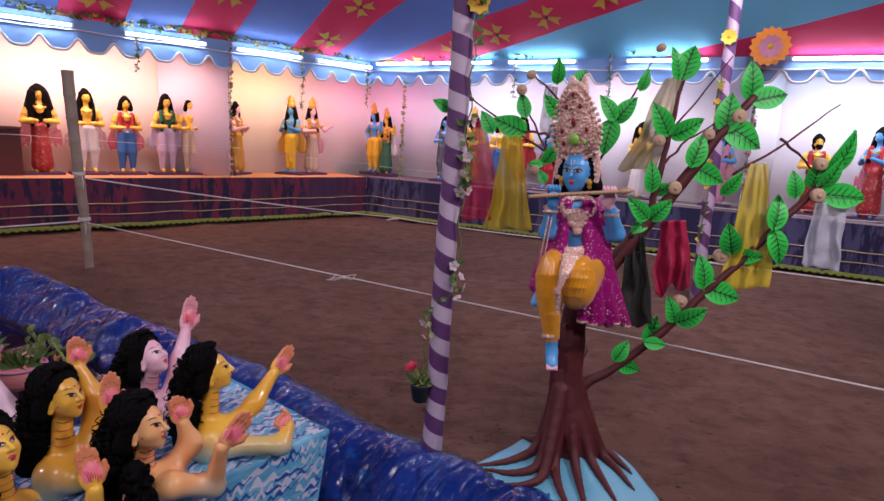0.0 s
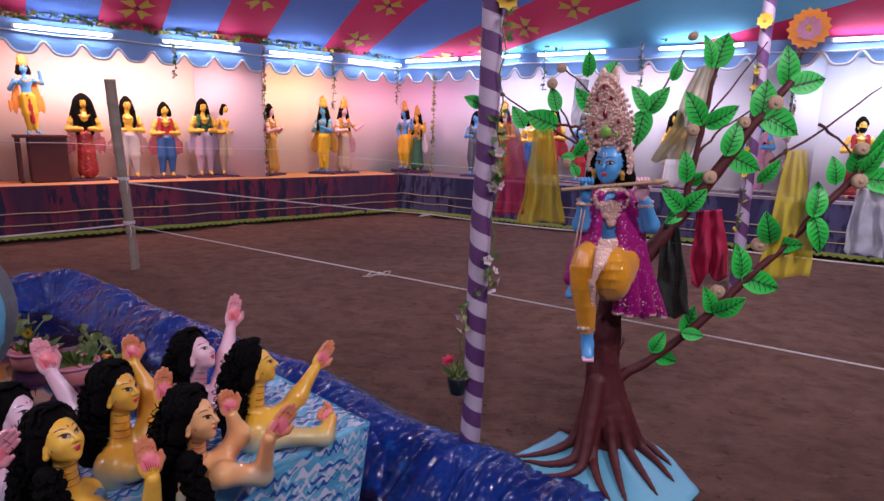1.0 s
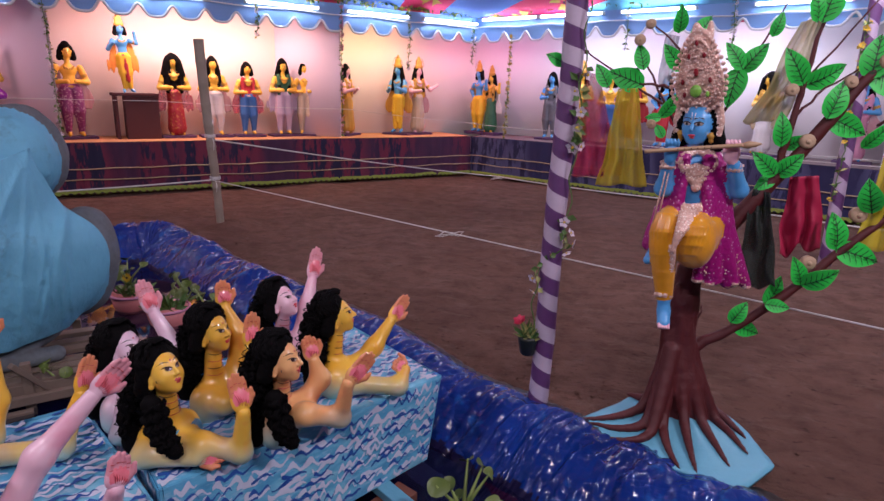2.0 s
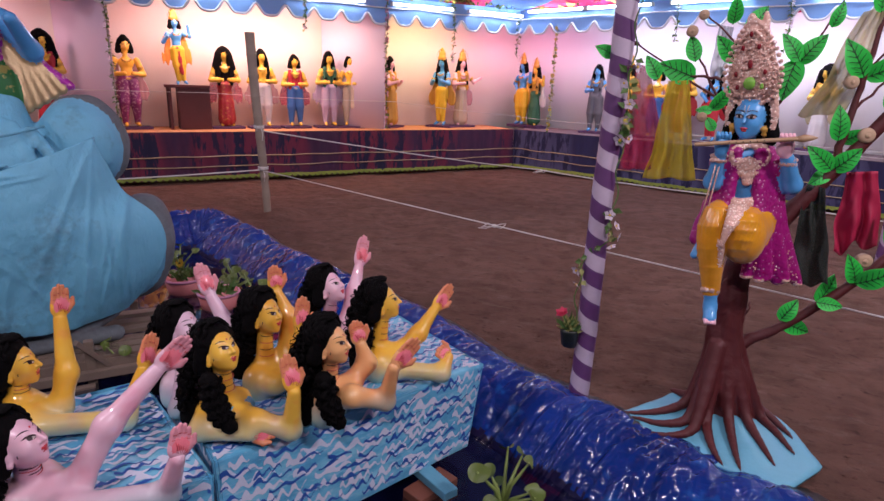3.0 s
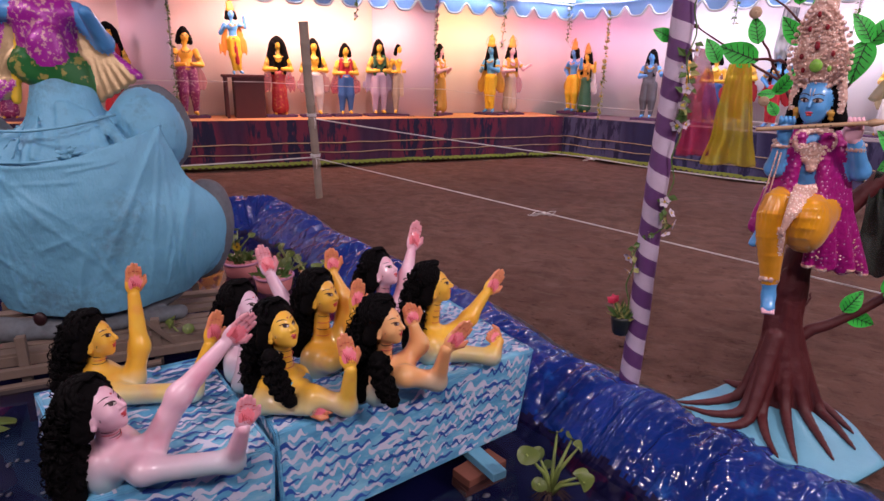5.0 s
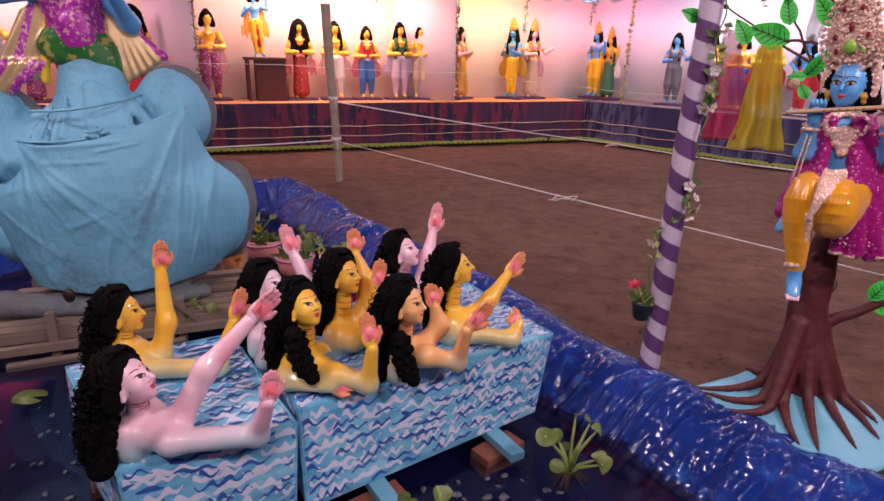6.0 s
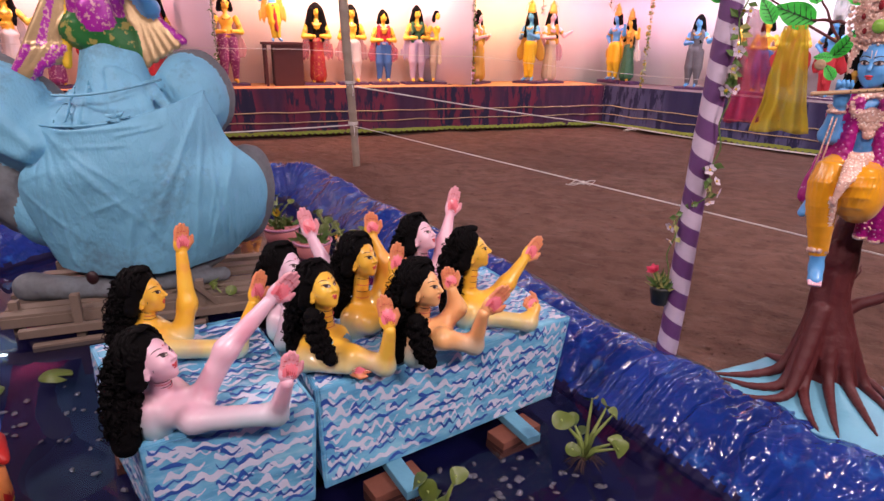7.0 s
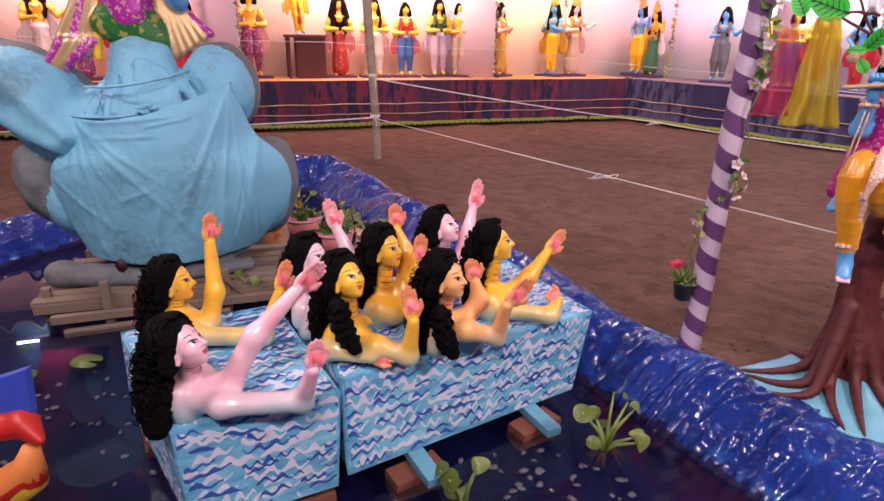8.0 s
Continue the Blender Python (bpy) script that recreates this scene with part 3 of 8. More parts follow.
def make_ground():
    def axis(lo, hi, a, b, fine, coarse):
        out, v = [], lo
        while v < hi:
            out.append(v)
            v += fine if a <= v <= b else coarse
        return out + [hi]
    xs, ys = axis(-60, 60, -9, 7, 0.1, 1.5), axis(-40, 60, -1.5, 13, 0.1, 1.5)
    verts = []
    for y in ys:
        for x in xs:
            z = 0.0
            if -9 < x < 7 and -1.5 < y < 13:
                z = 0.026 * noise.noise((x * 0.9, y * 0.9, 0)) + 0.026 * noise.noise((x * 2.6, y * 2.6, 2)) + 0.013 * noise.noise((x * 9, y * 9, 5))
                z += 0.07 * math.exp(-((x + 4.15) ** 2 + (y - 5.95) ** 2) / 0.10)
                if in_pond(x, y):
                    z = -0.42
            verts.append((x, y, z))
    w = len(xs)
    faces = [(j * w + i, j * w + i + 1, (j + 1) * w + i + 1, (j + 1) * w + i) for j in range(len(ys) - 1) for i in range(w - 1)]
    tagged(raw("ground", verts, faces, M["earth"]), "dark brown packed earth floor, scuffed and uneven", "ground", kind="structure")
    # crumbs of soil along the pond's outer edge and loose clods
    rnd = random.Random(4)
    bm = bmesh.new()
    for i in range(190):
        if i < 150:
            p = rim_point(rnd.uniform(0.6, 7.5))
            x, y = p.x + rnd.uniform(0.0, 0.5), p.y + rnd.uniform(0.1, 0.6)
        else:
            x, y = rnd.uniform(-6, 4), rnd.uniform(3.5, 9)
        if in_pond(x, y):
            continue
        r = rnd.uniform(0.004, 0.012)
        c = bmesh.ops.create_icosphere(bm, subdivisions=1, radius=r, matrix=pose(x, y, 0.004 + r * 0.3, 0, 0, rnd.uniform(0, 360)) @ Matrix.Diagonal((1.3, 1, 0.6, 1)))
        for v in c["verts"]:
            v.co += Vector((rnd.uniform(-1, 1), rnd.uniform(-1, 1), rnd.uniform(-1, 1))) * r * 0.25
    tagged(part("soil_clods", bm, M["earth"], smooth=False), "crumbs of dark soil lying on the earth floor", "soil", kind="stuff")


make_ground()


def make_pond():
    # plastic sheet: down from the rim on the inside, a short apron outside
    prof = [(0.24, 0.012), (0.16, 0.045), (0.08, 0.085), (0.0, 0.10), (-0.09, 0.085), (-0.18, 0.045), (-0.27, -0.02), (-0.36, -0.10), (-0.44, -0.19), (-0.50, -0.25)]
    sub = []
    for (a, za), (b, zb) in zip(prof, prof[1:]):
        sub += [(a + (b - a) * k / 4, za + (zb - za) * k / 4) for k in range(4)]
    sub.append(prof[-1])
    n = len(RIM) * 48
    verts, faces = [], []
    for i in range(n):
        s = i / 48
        p, q = rim_point(s), rim_point(s + 0.02)
        d = (q - p).normalized()
        out = Vector((d.y, -d.x)) * -1
        if in_pond(p.x + out.x * 0.1, p.y + out.y * 0.1):
            out = -out
        lump = 1.0 + 0.5 * noise.noise((p.x * 1.4, p.y * 1.4, 7))
        wide = 1.0 + 0.25 * noise.noise((p.x * 1.1, p.y * 1.1, 3))
        far_rise = 1.0 + 0.9 * math.exp(-((p.x + 4.0) ** 2 + (p.y - 4.95) ** 2) / 0.7)
        for o, z in sub:
            v = p + out * o * wide
            u = s * 3.0
            wr = 0.034 * noise.noise((v.x * 4, v.y * 4, 1)) - 0.050 * abs(noise.noise((u * 3.2 + o * 2, o * 2.6, 4))) - 0.030 * abs(noise.noise((v.x * 9, v.y * 9, 9))) - 0.014 * abs(noise.noise((v.x * 21, v.y * 21, 2))) + 0.022
            wr *= min(1.0, 0.25 + abs(0.30 - o) * 2.4) if o > -0.47 else 0.0
            hz = z * (lump * far_rise if z > 0 else 1.0)
            verts.append((v.x, v.y, hz + wr))
    m = len(sub)
    for i in range(n):
        for j in range(m - 1):
            a, b = i * m + j, ((i + 1) % n) * m + j
            faces.append((a, b, b + 1, a + 1))
    # floor of the sheet
    floor_ring = []
    for i in range(0, len(RIM_LINE), 2):
        p, q = RIM_LINE[i], RIM_LINE[(i + 2) % len(RIM_LINE)]
        d = (q - p).normalized()
        o = Vector((d.y, -d.x)) * 0.36
        if not in_pond(p.x + o.x, p.y + o.y):
            o = -o
        floor_ring.append(len(verts))
        verts.append((p.x + o.x, p.y + o.y, -0.236))
    faces.append(tuple(floor_ring))
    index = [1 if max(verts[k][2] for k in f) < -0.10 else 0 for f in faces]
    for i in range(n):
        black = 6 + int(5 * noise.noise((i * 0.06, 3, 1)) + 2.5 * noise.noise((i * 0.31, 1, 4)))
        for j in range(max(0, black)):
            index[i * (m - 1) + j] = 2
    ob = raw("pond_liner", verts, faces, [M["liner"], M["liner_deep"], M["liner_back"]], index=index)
    tagged(ob, "crumpled glossy blue plastic sheet lining the pond and its raised rim", "pond liner", kind="structure")
    # water
    bm = bmesh.new()
    ring = []
    for i in range(0, len(RIM_LINE), 2):
        p, q = RIM_LINE[i], RIM_LINE[(i + 2) % len(RIM_LINE)]
        d = (q - p).normalized()
        o = Vector((d.y, -d.x)) * 0.34
        if not in_pond(p.x + o.x, p.y + o.y):
            o = -o
        ring.append(bm.verts.new((p.x + o.x, p.y + o.y, WATER_Z)))
    f = bm.faces.new(ring)
    if f.normal.z < 0:
        f.normal_flip()
    ob = part("water", bm, M["water"], smooth=False)
    ob.visible_shadow = False
    tagged(ob, "shallow dark still water that mirrors the lit stage", "water", kind="structure")


make_pond()


# ---- tent
ROOM = [on_left(-5.5, 1.15), on_left(LEFT_LEN, 1.15), on_right(0.0, 1.15), on_right(14, 1.15), Vector((8.5, -7.5, 0)), Vector((-9.0, -8.0, 0))]
BACK_CORNER = Vector((CORNER.x, CORNER.y, 0)) + Vector((*(LEFT_OUT + RIGHT_OUT).normalized(), 0)) * (1.15 / ((LEFT_OUT + RIGHT_OUT).normalized().dot(LEFT_OUT)))


def wall_between(name, a, b, z0, z1, mat, label, thick=0.04, folds=0.02, step=0.12):
    """A hung cloth wall with soft vertical folds and a thickness."""
    a, b = Vector((a[0], a[1])), Vector((b[0], b[1]))
    d = b - a
    n = max(2, int(d.length / step))
    out = Vector((-d.y, d.x)).normalized()
    verts, faces = [], []
    for side in (0, 1):
        for i in range(n + 1):
            p = a + d * i / n
            w = folds * noise.noise((p.x * 1.7, p.y * 1.7, 3)) + folds * 0.5 * noise.noise((p.x * 6, p.y * 6, 8))
            p = p + out * (w + side * thick)
            verts += [(p.x, p.y, z0), (p.x, p.y, z1)]
    m = (n + 1) * 2
    for i in range(n):
        k = i * 2
        faces += [(k, k + 2, k + 3, k + 1), (m + k, m + k + 1, m + k + 3, m + k + 2), (k + 1, k + 3, m + k + 3, m + k + 1), (k, m + k, m + k + 2, k + 2)]
    return tagged(raw(name, verts, faces, mat), label, "wall", kind="structure")


bc = BACK_CORNER
wall_between("wall_left", on_left(-5.5, 1.15), bc, 0.0, 4.2, M["wall_warm"], "cream cloth backdrop lit pink and yellow behind the stage")
wall_between("wall_right", bc, on_right(14, 1.15), 0.0, 4.2, M["wall_white"], "plain white cloth backdrop behind the stage")
wall_between("wall_east", on_right(14, 1.15), (8.5, -7.5), 0.0, 4.2, M["wall_white"], "plain white cloth side of the tent")
wall_between("wall_south", (8.5, -7.5), (-9.0, -8.0), 0.0, 4.2, M["wall_pink"], "plain pale cloth end of the tent")
wall_between("wall_west", (-9.0, -8.0), on_left(-5.5, 1.15), 0.0, 4.2, M["wall_pink"], "plain pale cloth side of the tent")
# slanting side screens that divide the stages into bays
for name, a, b, mat, lab in (("screen_wall_a", on_left(6.66, 1.05), on_left(7.48, 0.02), "wall_pink", "mauve cloth screen between two bays of the stage"),
                             ("screen_wall_b", on_left(2.5, 1.05), on_left(3.22, 0.02), "wall_pink", "mauve cloth screen between two bays of the stage"),
                             ("screen_wall_c", on_right(6.86, 0.02), on_right(7.2, 1.05), "wall_white", "white cloth screen between two bays of the stage")):
    wall_between(name, a, b, STAGE_Z + 0.015, 3.0, M[mat], lab, 0.03, 0.01, 0.15)


# ---- canopy
STRIPE_EDGES = [-20, -1.2, -0.3, 0.6, 1.5, 2.4, 3.3, 4.2, 5.05, 5.9, 6.7, 7.54, 8.6, 9.5, 10.36, 11.05, 12.2, 13.1, 14.2, 15.2, 16.3, 60]


def canopy_z(x, y):
    dl = -((Vector((x, y)) - LEFT_START).dot(LEFT_OUT))
    dr = -((Vector((x, y)) - CORNER).dot(RIGHT_OUT))
    k = 1.2
    h = max(k - abs(dl - dr), 0.0) / k
    d = min(dl, dr) - h * h * k * 0.25
    d = max(d, -1.3)
    return 3.04 + 0.50 * min(d, 3.2) if d > 0 else 3.04 + 0.15 * d


def make_canopy():
    verts, faces, index = [], [], []
    across = []
    for a, b in zip(STRIPE_EDGES[1:], STRIPE_EDGES[2:-1]):
        across += [a + (b - a) * i / 5 for i in range(5)]
    across += [16.3, 18.0, 21.0]
    across = [-9.0, -6.0, -3.0] + across
    along = [-1.4 + 0.35 * i for i in range(62)]
    for u in across:
        for d in along:
            p = LEFT_START + LEFT_DIR * u - LEFT_OUT * d
            sag = 0.05 * noise.noise((p.x * 0.5, p.y * 0.5, 2)) + 0.018 * noise.noise((p.x * 2, p.y * 2, 4))
            verts.append((p.x, p.y, canopy_z(p.x, p.y) + sag + 0.03))
    m = len(along)
    for i in range(len(across) - 1):
        mid = (across[i] + across[i + 1]) / 2
        s = sum(1 for e in STRIPE_EDGES if e <= mid)
        red = s % 2 == 1
        for j in range(m - 1):
            faces.append((i * m + j, i * m + j + 1, (i + 1) * m + j + 1, (i + 1) * m + j))
            # blue stripes beyond 11.0 take the colour with lamplight painted in
            index.append(0 if red else (2 if mid > 11.0 else 1))
    # cut-out motifs sewn on the red stripes
    for e in range(len(STRIPE_EDGES) - 1):
        a, b = STRIPE_EDGES[e], STRIPE_EDGES[e + 1]
        if e % 2 or a < 3 or b > 11.2:
            continue
        for d0 in (0.5, 1.5, 2.5, 3.5, 4.5):
            for k in range(5):
                ang = math.pi / 4 + math.pi / 2 * k
                r0, r1, wd = (0.05, 0.24, 0.09) if k < 4 else (0.0, 0.05, 0.05)
                q = []
                for rr, ww in ((r0, -0.03), (r1, -wd), (r1 * 0.82, 0.0), (r1, wd), (r0, 0.03)):
                    u = (a + b) / 2 + rr * math.cos(ang) - ww * math.sin(ang)
                    d = d0 + (e % 4) * 0.25 + rr * math.sin(ang) + ww * math.cos(ang)
                    p = LEFT_START + LEFT_DIR * u - LEFT_OUT * d
                    sag = 0.05 * noise.noise((p.x * 0.5, p.y * 0.5, 2)) + 0.018 * noise.noise((p.x * 2, p.y * 2, 4))
                    q.append(len(verts))
                    verts.append((p.x, p.y, canopy_z(p.x, p.y) + sag - 0.005))
                faces.append(tuple(q))
                index.append(3 if k < 4 else 4)
    ob = raw("ceiling", verts, faces, [M["tent_red"], M["tent_blue"], M["tent_lit_blue"], M["motif"], M["motif_dark"]], index=index)
    tagged(ob, "striped red and blue cloth tent canopy with yellow cut-out motifs", "canopy", kind="structure")


make_canopy()


# ---- stages
def make_stage(side, at, u0, u1, skirt):
    n = int((u1 - u0) / 0.5)
    base = thing("stage_" + side, "long raised stage with a dark pleated cloth skirt", "stage", kind="structure")
    bm = bmesh.new()
    a, b, c, d = at(u0, 0.0), at(u1, 0.0), at(u1, 1.14), at(u0, 1.14)
    for z0, z1 in ((STAGE_Z - 0.05, STAGE_Z),):
        lo = [bm.verts.new((p.x, p.y, z0)) for p in (a, b, c, d)]
        hi = [bm.verts.new((p.x, p.y, z1)) for p in (a, b, c, d)]
        bm.faces.new(hi)
        bm.faces.new(lo[::-1])
        for i in range(4):
            bm.faces.new((lo[i], lo[(i + 1) % 4], hi[(i + 1) % 4], hi[i]))
    bmesh.ops.recalc_face_normals(bm, faces=bm.faces)
    part("stage_top", bm, M["stage_top"] if side == "left" else M["stage_top_right"], base, "cloth-covered stage top", smooth=False)
    # pleated skirt
    steps = int((u1 - u0) / 0.025)
    verts, faces, uv = [], [], []
    rows = 6
    for i in range(steps + 1):
        u = u0 + (u1 - u0) * i / steps
        for j in range(rows):
            t = j / (rows - 1)
            fold = (0.018 + 0.022 * t) * noise.noise((u * 7.0, t * 0.5, 3)) + 0.012 * t * noise.noise((u * 19.0, t, 6))
            p = at(u, -0.045 - 0.02 * t + fold, STAGE_Z - 0.002 - t * 0.74 + 0.012 * noise.noise((u * 2.2, 0, 1)) * t)
            verts.append(p)
            uv.append((u, t))
    for i in range(steps):
        for j in range(rows - 1):
            k = i * rows + j
            faces.append((k, k + 1, k + rows + 1, k + rows))
    ob = raw("skirt", verts, faces, skirt, base, "dark pleated translucent stage skirt")
    layer = ob.data.uv_layers.new(name="UVMap")
    layer.data.foreach_set("uv", [c for lp in ob.data.loops for c in uv[lp.vertex_index]])
    # gold braid lines and zigzag fringe
    for z in (0.42, 0.26):
        bm = bmesh.new()
        pts = [at(u0 + (u1 - u0) * i / (steps // 4), -0.085 + 0.02 * noise.noise(((u0 + (u1 - u0) * i / (steps // 4)) * 7.0, 0.6, 3)),
                  z + 0.018 * noise.noise((i * 0.22, z * 9, 5))) for i in range(steps // 4 + 1)]
        tube(bm, pts, 0.0085, 5)
        part("braid", bm, M["gold_line"], base, "thin gold braid line")
    verts, faces = [], []
    for i in range(int((u1 - u0) / 0.05) + 1):
        u = u0 + 0.05 * i
        sag = 0.018 * noise.noise((u * 2.2, 0, 1))
        for dz, o in ((0.115, -0.075), (0.045 + (0.035 if i % 2 else 0.0), -0.088)):
            verts.append(at(u, o + 0.02 * noise.noise((u * 7.0, 0.9, 3)), dz + sag))
    for i in range(len(verts) // 2 - 1):
        faces.append((2 * i, 2 * i + 1, 2 * i + 3, 2 * i + 2))
    raw("fringe", verts, faces, M["fringe"], base, "green zigzag fringe", smooth=False)
    # bricks and boards in the dark gap beneath
    bm = bmesh.new()
    p, q = at((u0 + u1) / 2, 0.12, 0.37), at(u1, 0.12, 0.37)
    ang = math.degrees(math.atan2(q.y - p.y, q.x - p.x))
    block(bm, pose(p.x, p.y, p.z, 0, 0, ang), u1 - u0, 0.04, 0.74, 0)
    part("riser", bm, M["stage_wood"], base, smooth=False)
    return base


make_stage("left", on_left, -5.0, LEFT_LEN - 0.05, M["skirt_left"])
make_stage("right", on_right, 0.02, 13.5, M["skirt_right"])


# ---- scalloped valance, one length on each side
def make_valance(side, at, u0, u1, zlo):
    base = thing("valance_" + side, "pale blue scalloped cloth valance with white piping", "valance", kind="structure")
    step = 0.03
    n = int((u1 - u0) / step)
    top, low = [], []
    for i in range(n + 1):
        u = u0 + i * step
        ph = (u / 0.46) % 1.0 - 0.5
        s = -0.9 + 2.3 * math.exp(-(ph / 0.19) ** 2)
        fold = 0.025 * noise.noise((u * 3, 0, 2))
        top.append((at(u, -0.02, VAL_TOP + 0.05)))
        low.append((at(u, -0.05 + fold, zlo(u) + 0.072 * s)))
    mid = [a.lerp(b, 0.45) + Vector((0, 0, 0)) for a, b in zip(top, low)]
    verts = top + mid + low
    m = n + 1
    faces = [(r * m + i, (r + 1) * m + i, (r + 1) * m + i + 1, r * m + i + 1) for r in (0, 1) for i in range(n)]
    raw("cloth", verts, faces, M["valance"], base, "pale blue cloth")
    bm = bmesh.new()
    tube(bm, [p + Vector((0, 0, 0.0)) for p in low], 0.021, 5)
    part("piping", bm, M["white_trim"], base, "white piping")
    bm = bmesh.new()
    tube(bm, [at(u0 + (u1 - u0) * i / 40, -0.06, VAL_TOP - 0.13 + 0.012 * math.sin(i * 1.7)) for i in range(41)], 0.012, 5)
    part("piping", bm, M["white_trim"], base, "white piping")
    return base


make_valance("left", on_left, -5.0, LEFT_LEN, lambda u: 2.66)
make_valance("right", on_right, 0.0, 13.5, lambda u: 2.66 + 0.012 * u)


def make_tube(at, u, z, length=1.15):
    base = thing("tube_light", "lit fluorescent tube lamp fixed along the valance", "tube light", group="tube lights")
    a, b = at(u, -0.12, z), at(u + length, -0.12, z)
    bm = bmesh.new()
    tube(bm, [a, b], 0.02, 10)
    part("tube", bm, M["tube"], base, "glowing white glass tube")
    d = (b - a).normalized()
    bm = bmesh.new()
    ang = math.degrees(math.atan2(d.y, d.x))
    c = at(u + length / 2, -0.07, z)
    block(bm, pose(c.x, c.y, c.z, 0, 0, ang), length + 0.06, 0.03, 0.05, 0.006)
    part("batten", bm, M["metal_white"], base, smooth=False)
    for p in (a - d * 0.015, b + d * 0.015):
        bm = bmesh.new()
        block(bm, pose(p.x, p.y, p.z, 0, 0, ang), 0.03, 0.05, 0.06, 0.006)
        part("end_cap", bm, M["metal_white"], base, smooth=False)


for u in (-2.6, -0.6, 1.6, 4.05, 5.9, 7.58, 9.1):
    make_tube(on_left, u, 2.93)
for u in (0.25, 1.5, 3.0, 5.0, 7.25, 9.6):
    make_tube(on_right, u, 3.0)


# ---- garlands
def make_garland(name, label, pts, density, mats, spread=0.05, size=0.05, seed=1, flower_share=0.15):
    rnd = random.Random(seed)
    bm = bmesh.new()
    pts = [Vector(p) for p in pts]
    fine = []
    for a, b in zip(pts, pts[1:]):
        n = max(2, int((b - a).length / 0.06))
        fine += [a.lerp(b, i / n) + Vector((rnd.uniform(-1, 1), rnd.uniform(-1, 1), rnd.uniform(-1, 1))) * 0.008 for i in range(n)]
    fine.append(pts[-1])
    tube(bm, fine, 0.005, 5, 0)
    total = sum((b - a).length for a, b in zip(fine, fine[1:]))
    for i in range(int(total * density)):
        k = rnd.random() * (len(fine) - 1)
        p = fine[int(k)].lerp(fine[int(k) + 1], k % 1)
        d = Vector((rnd.uniform(-1, 1), rnd.uniform(-1, 1), rnd.uniform(-1, 0.8))).normalized()
        if rnd.random() < flower_share:
            petal_flower(bm, p + d * spread * 0.7, d, size * 0.55, 5, 2, 1)
        else:
            leaf_quad(bm, p + d * 0.004, d, (rnd.uniform(-1, 1), rnd.uniform(-1, 1), 1), size * rnd.uniform(0.7, 1.3), size * 0.6, rnd.choice((0, 0, 1)))
    return tagged(part(name, bm, [M[m] for m in mats], smooth=False), label, "garland", group="garlands")


def swag(at, u0, u1, z):
    n = int((u1 - u0) / 0.1)
    return [at(u0 + (u1 - u0) * i / n, -0.10, z(u0 + (u1 - u0) * i / n) + 0.05 * math.sin(i * 0.9) * math.sin(i * 0.23)) for i in range(n + 1)]


make_garland("leaf_garland", "dark green artificial leaf garland strung along the canopy edge", swag(on_left, -2.0, LEFT_LEN, lambda u: 3.10), 95, ("vine", "vine_y", "petal_y"), 0.05, 0.085, 11, 0.06)
make_garland("leaf_garland", "dark green artificial leaf garland strung along the canopy edge", swag(on_right, 0.0, 10.0, lambda u: 3.12 + 0.018 * u), 95, ("vine", "vine_y", "petal_y"), 0.05, 0.085, 12, 0.06)
make_garland("hanging_garland", "leafy garland with small pink flowers hanging down the screen edge", [on_left(7.48, -0.09, 3.05), on_left(7.47, -0.09, 2.0), on_left(7.48, -0.09, 0.83)], 70, ("vine", "vine", "petal_p"), 0.03, 0.055, 13, 0.45)
make_garland("hanging_garland", "pale green leafy garland hanging down the screen edge", [on_left(3.2, -0.09, 3.05), on_left(3.22, -0.09, 2.0), on_left(3.24, -0.09, 0.86)], 70, ("vine", "vine_y", "petal_w"), 0.03, 0.06, 14, 0.25)
make_garland("hanging_garland", "yellowed leafy garland hanging at the stage corner", [on_right(0.88, -0.09, 2.75), on_right(0.86, -0.09, 1.8), on_right(0.84, -0.09, 0.84)], 70, ("vine_y", "vine", "petal_y"), 0.03, 0.065, 15, 0.15)
make_garland("hanging_garland", "leafy garland with pink flowers hanging beside the white screen", [on_right(6.86, -0.09, 3.1), on_right(6.87, -0.09, 2.0), on_right(6.86, -0.09, 0.95)], 70, ("vine", "vine_y", "petal_p"), 0.03, 0.06, 16, 0.4)
for at, u, z0, z1, seed in ((on_left, 6.02, 3.0, 2.42, 21), (on_left, 8.75, 3.02, 2.05, 22), (on_left, 10.15, 3.0, 2.2, 23), (on_right, 3.1, 3.1, 2.4, 24), (on_right, 4.72, 3.1, 2.2, 25), (on_right, 5.8, 3.1, 2.5, 26)):
    make_garland("garland_tail", "short leafy garland end dangling from the valance", [at(u, -0.13, z0), at(u + 0.03, -0.14, (z0 + z1) / 2), at(u + 0.01, -0.13, z1)], 60, ("vine", "vine_y", "petal_w"), 0.03, 0.065, seed, 0.1)
# ---------------------------------------------------------------- painted wave boxes with clay busts
BOX_Z = 0.36


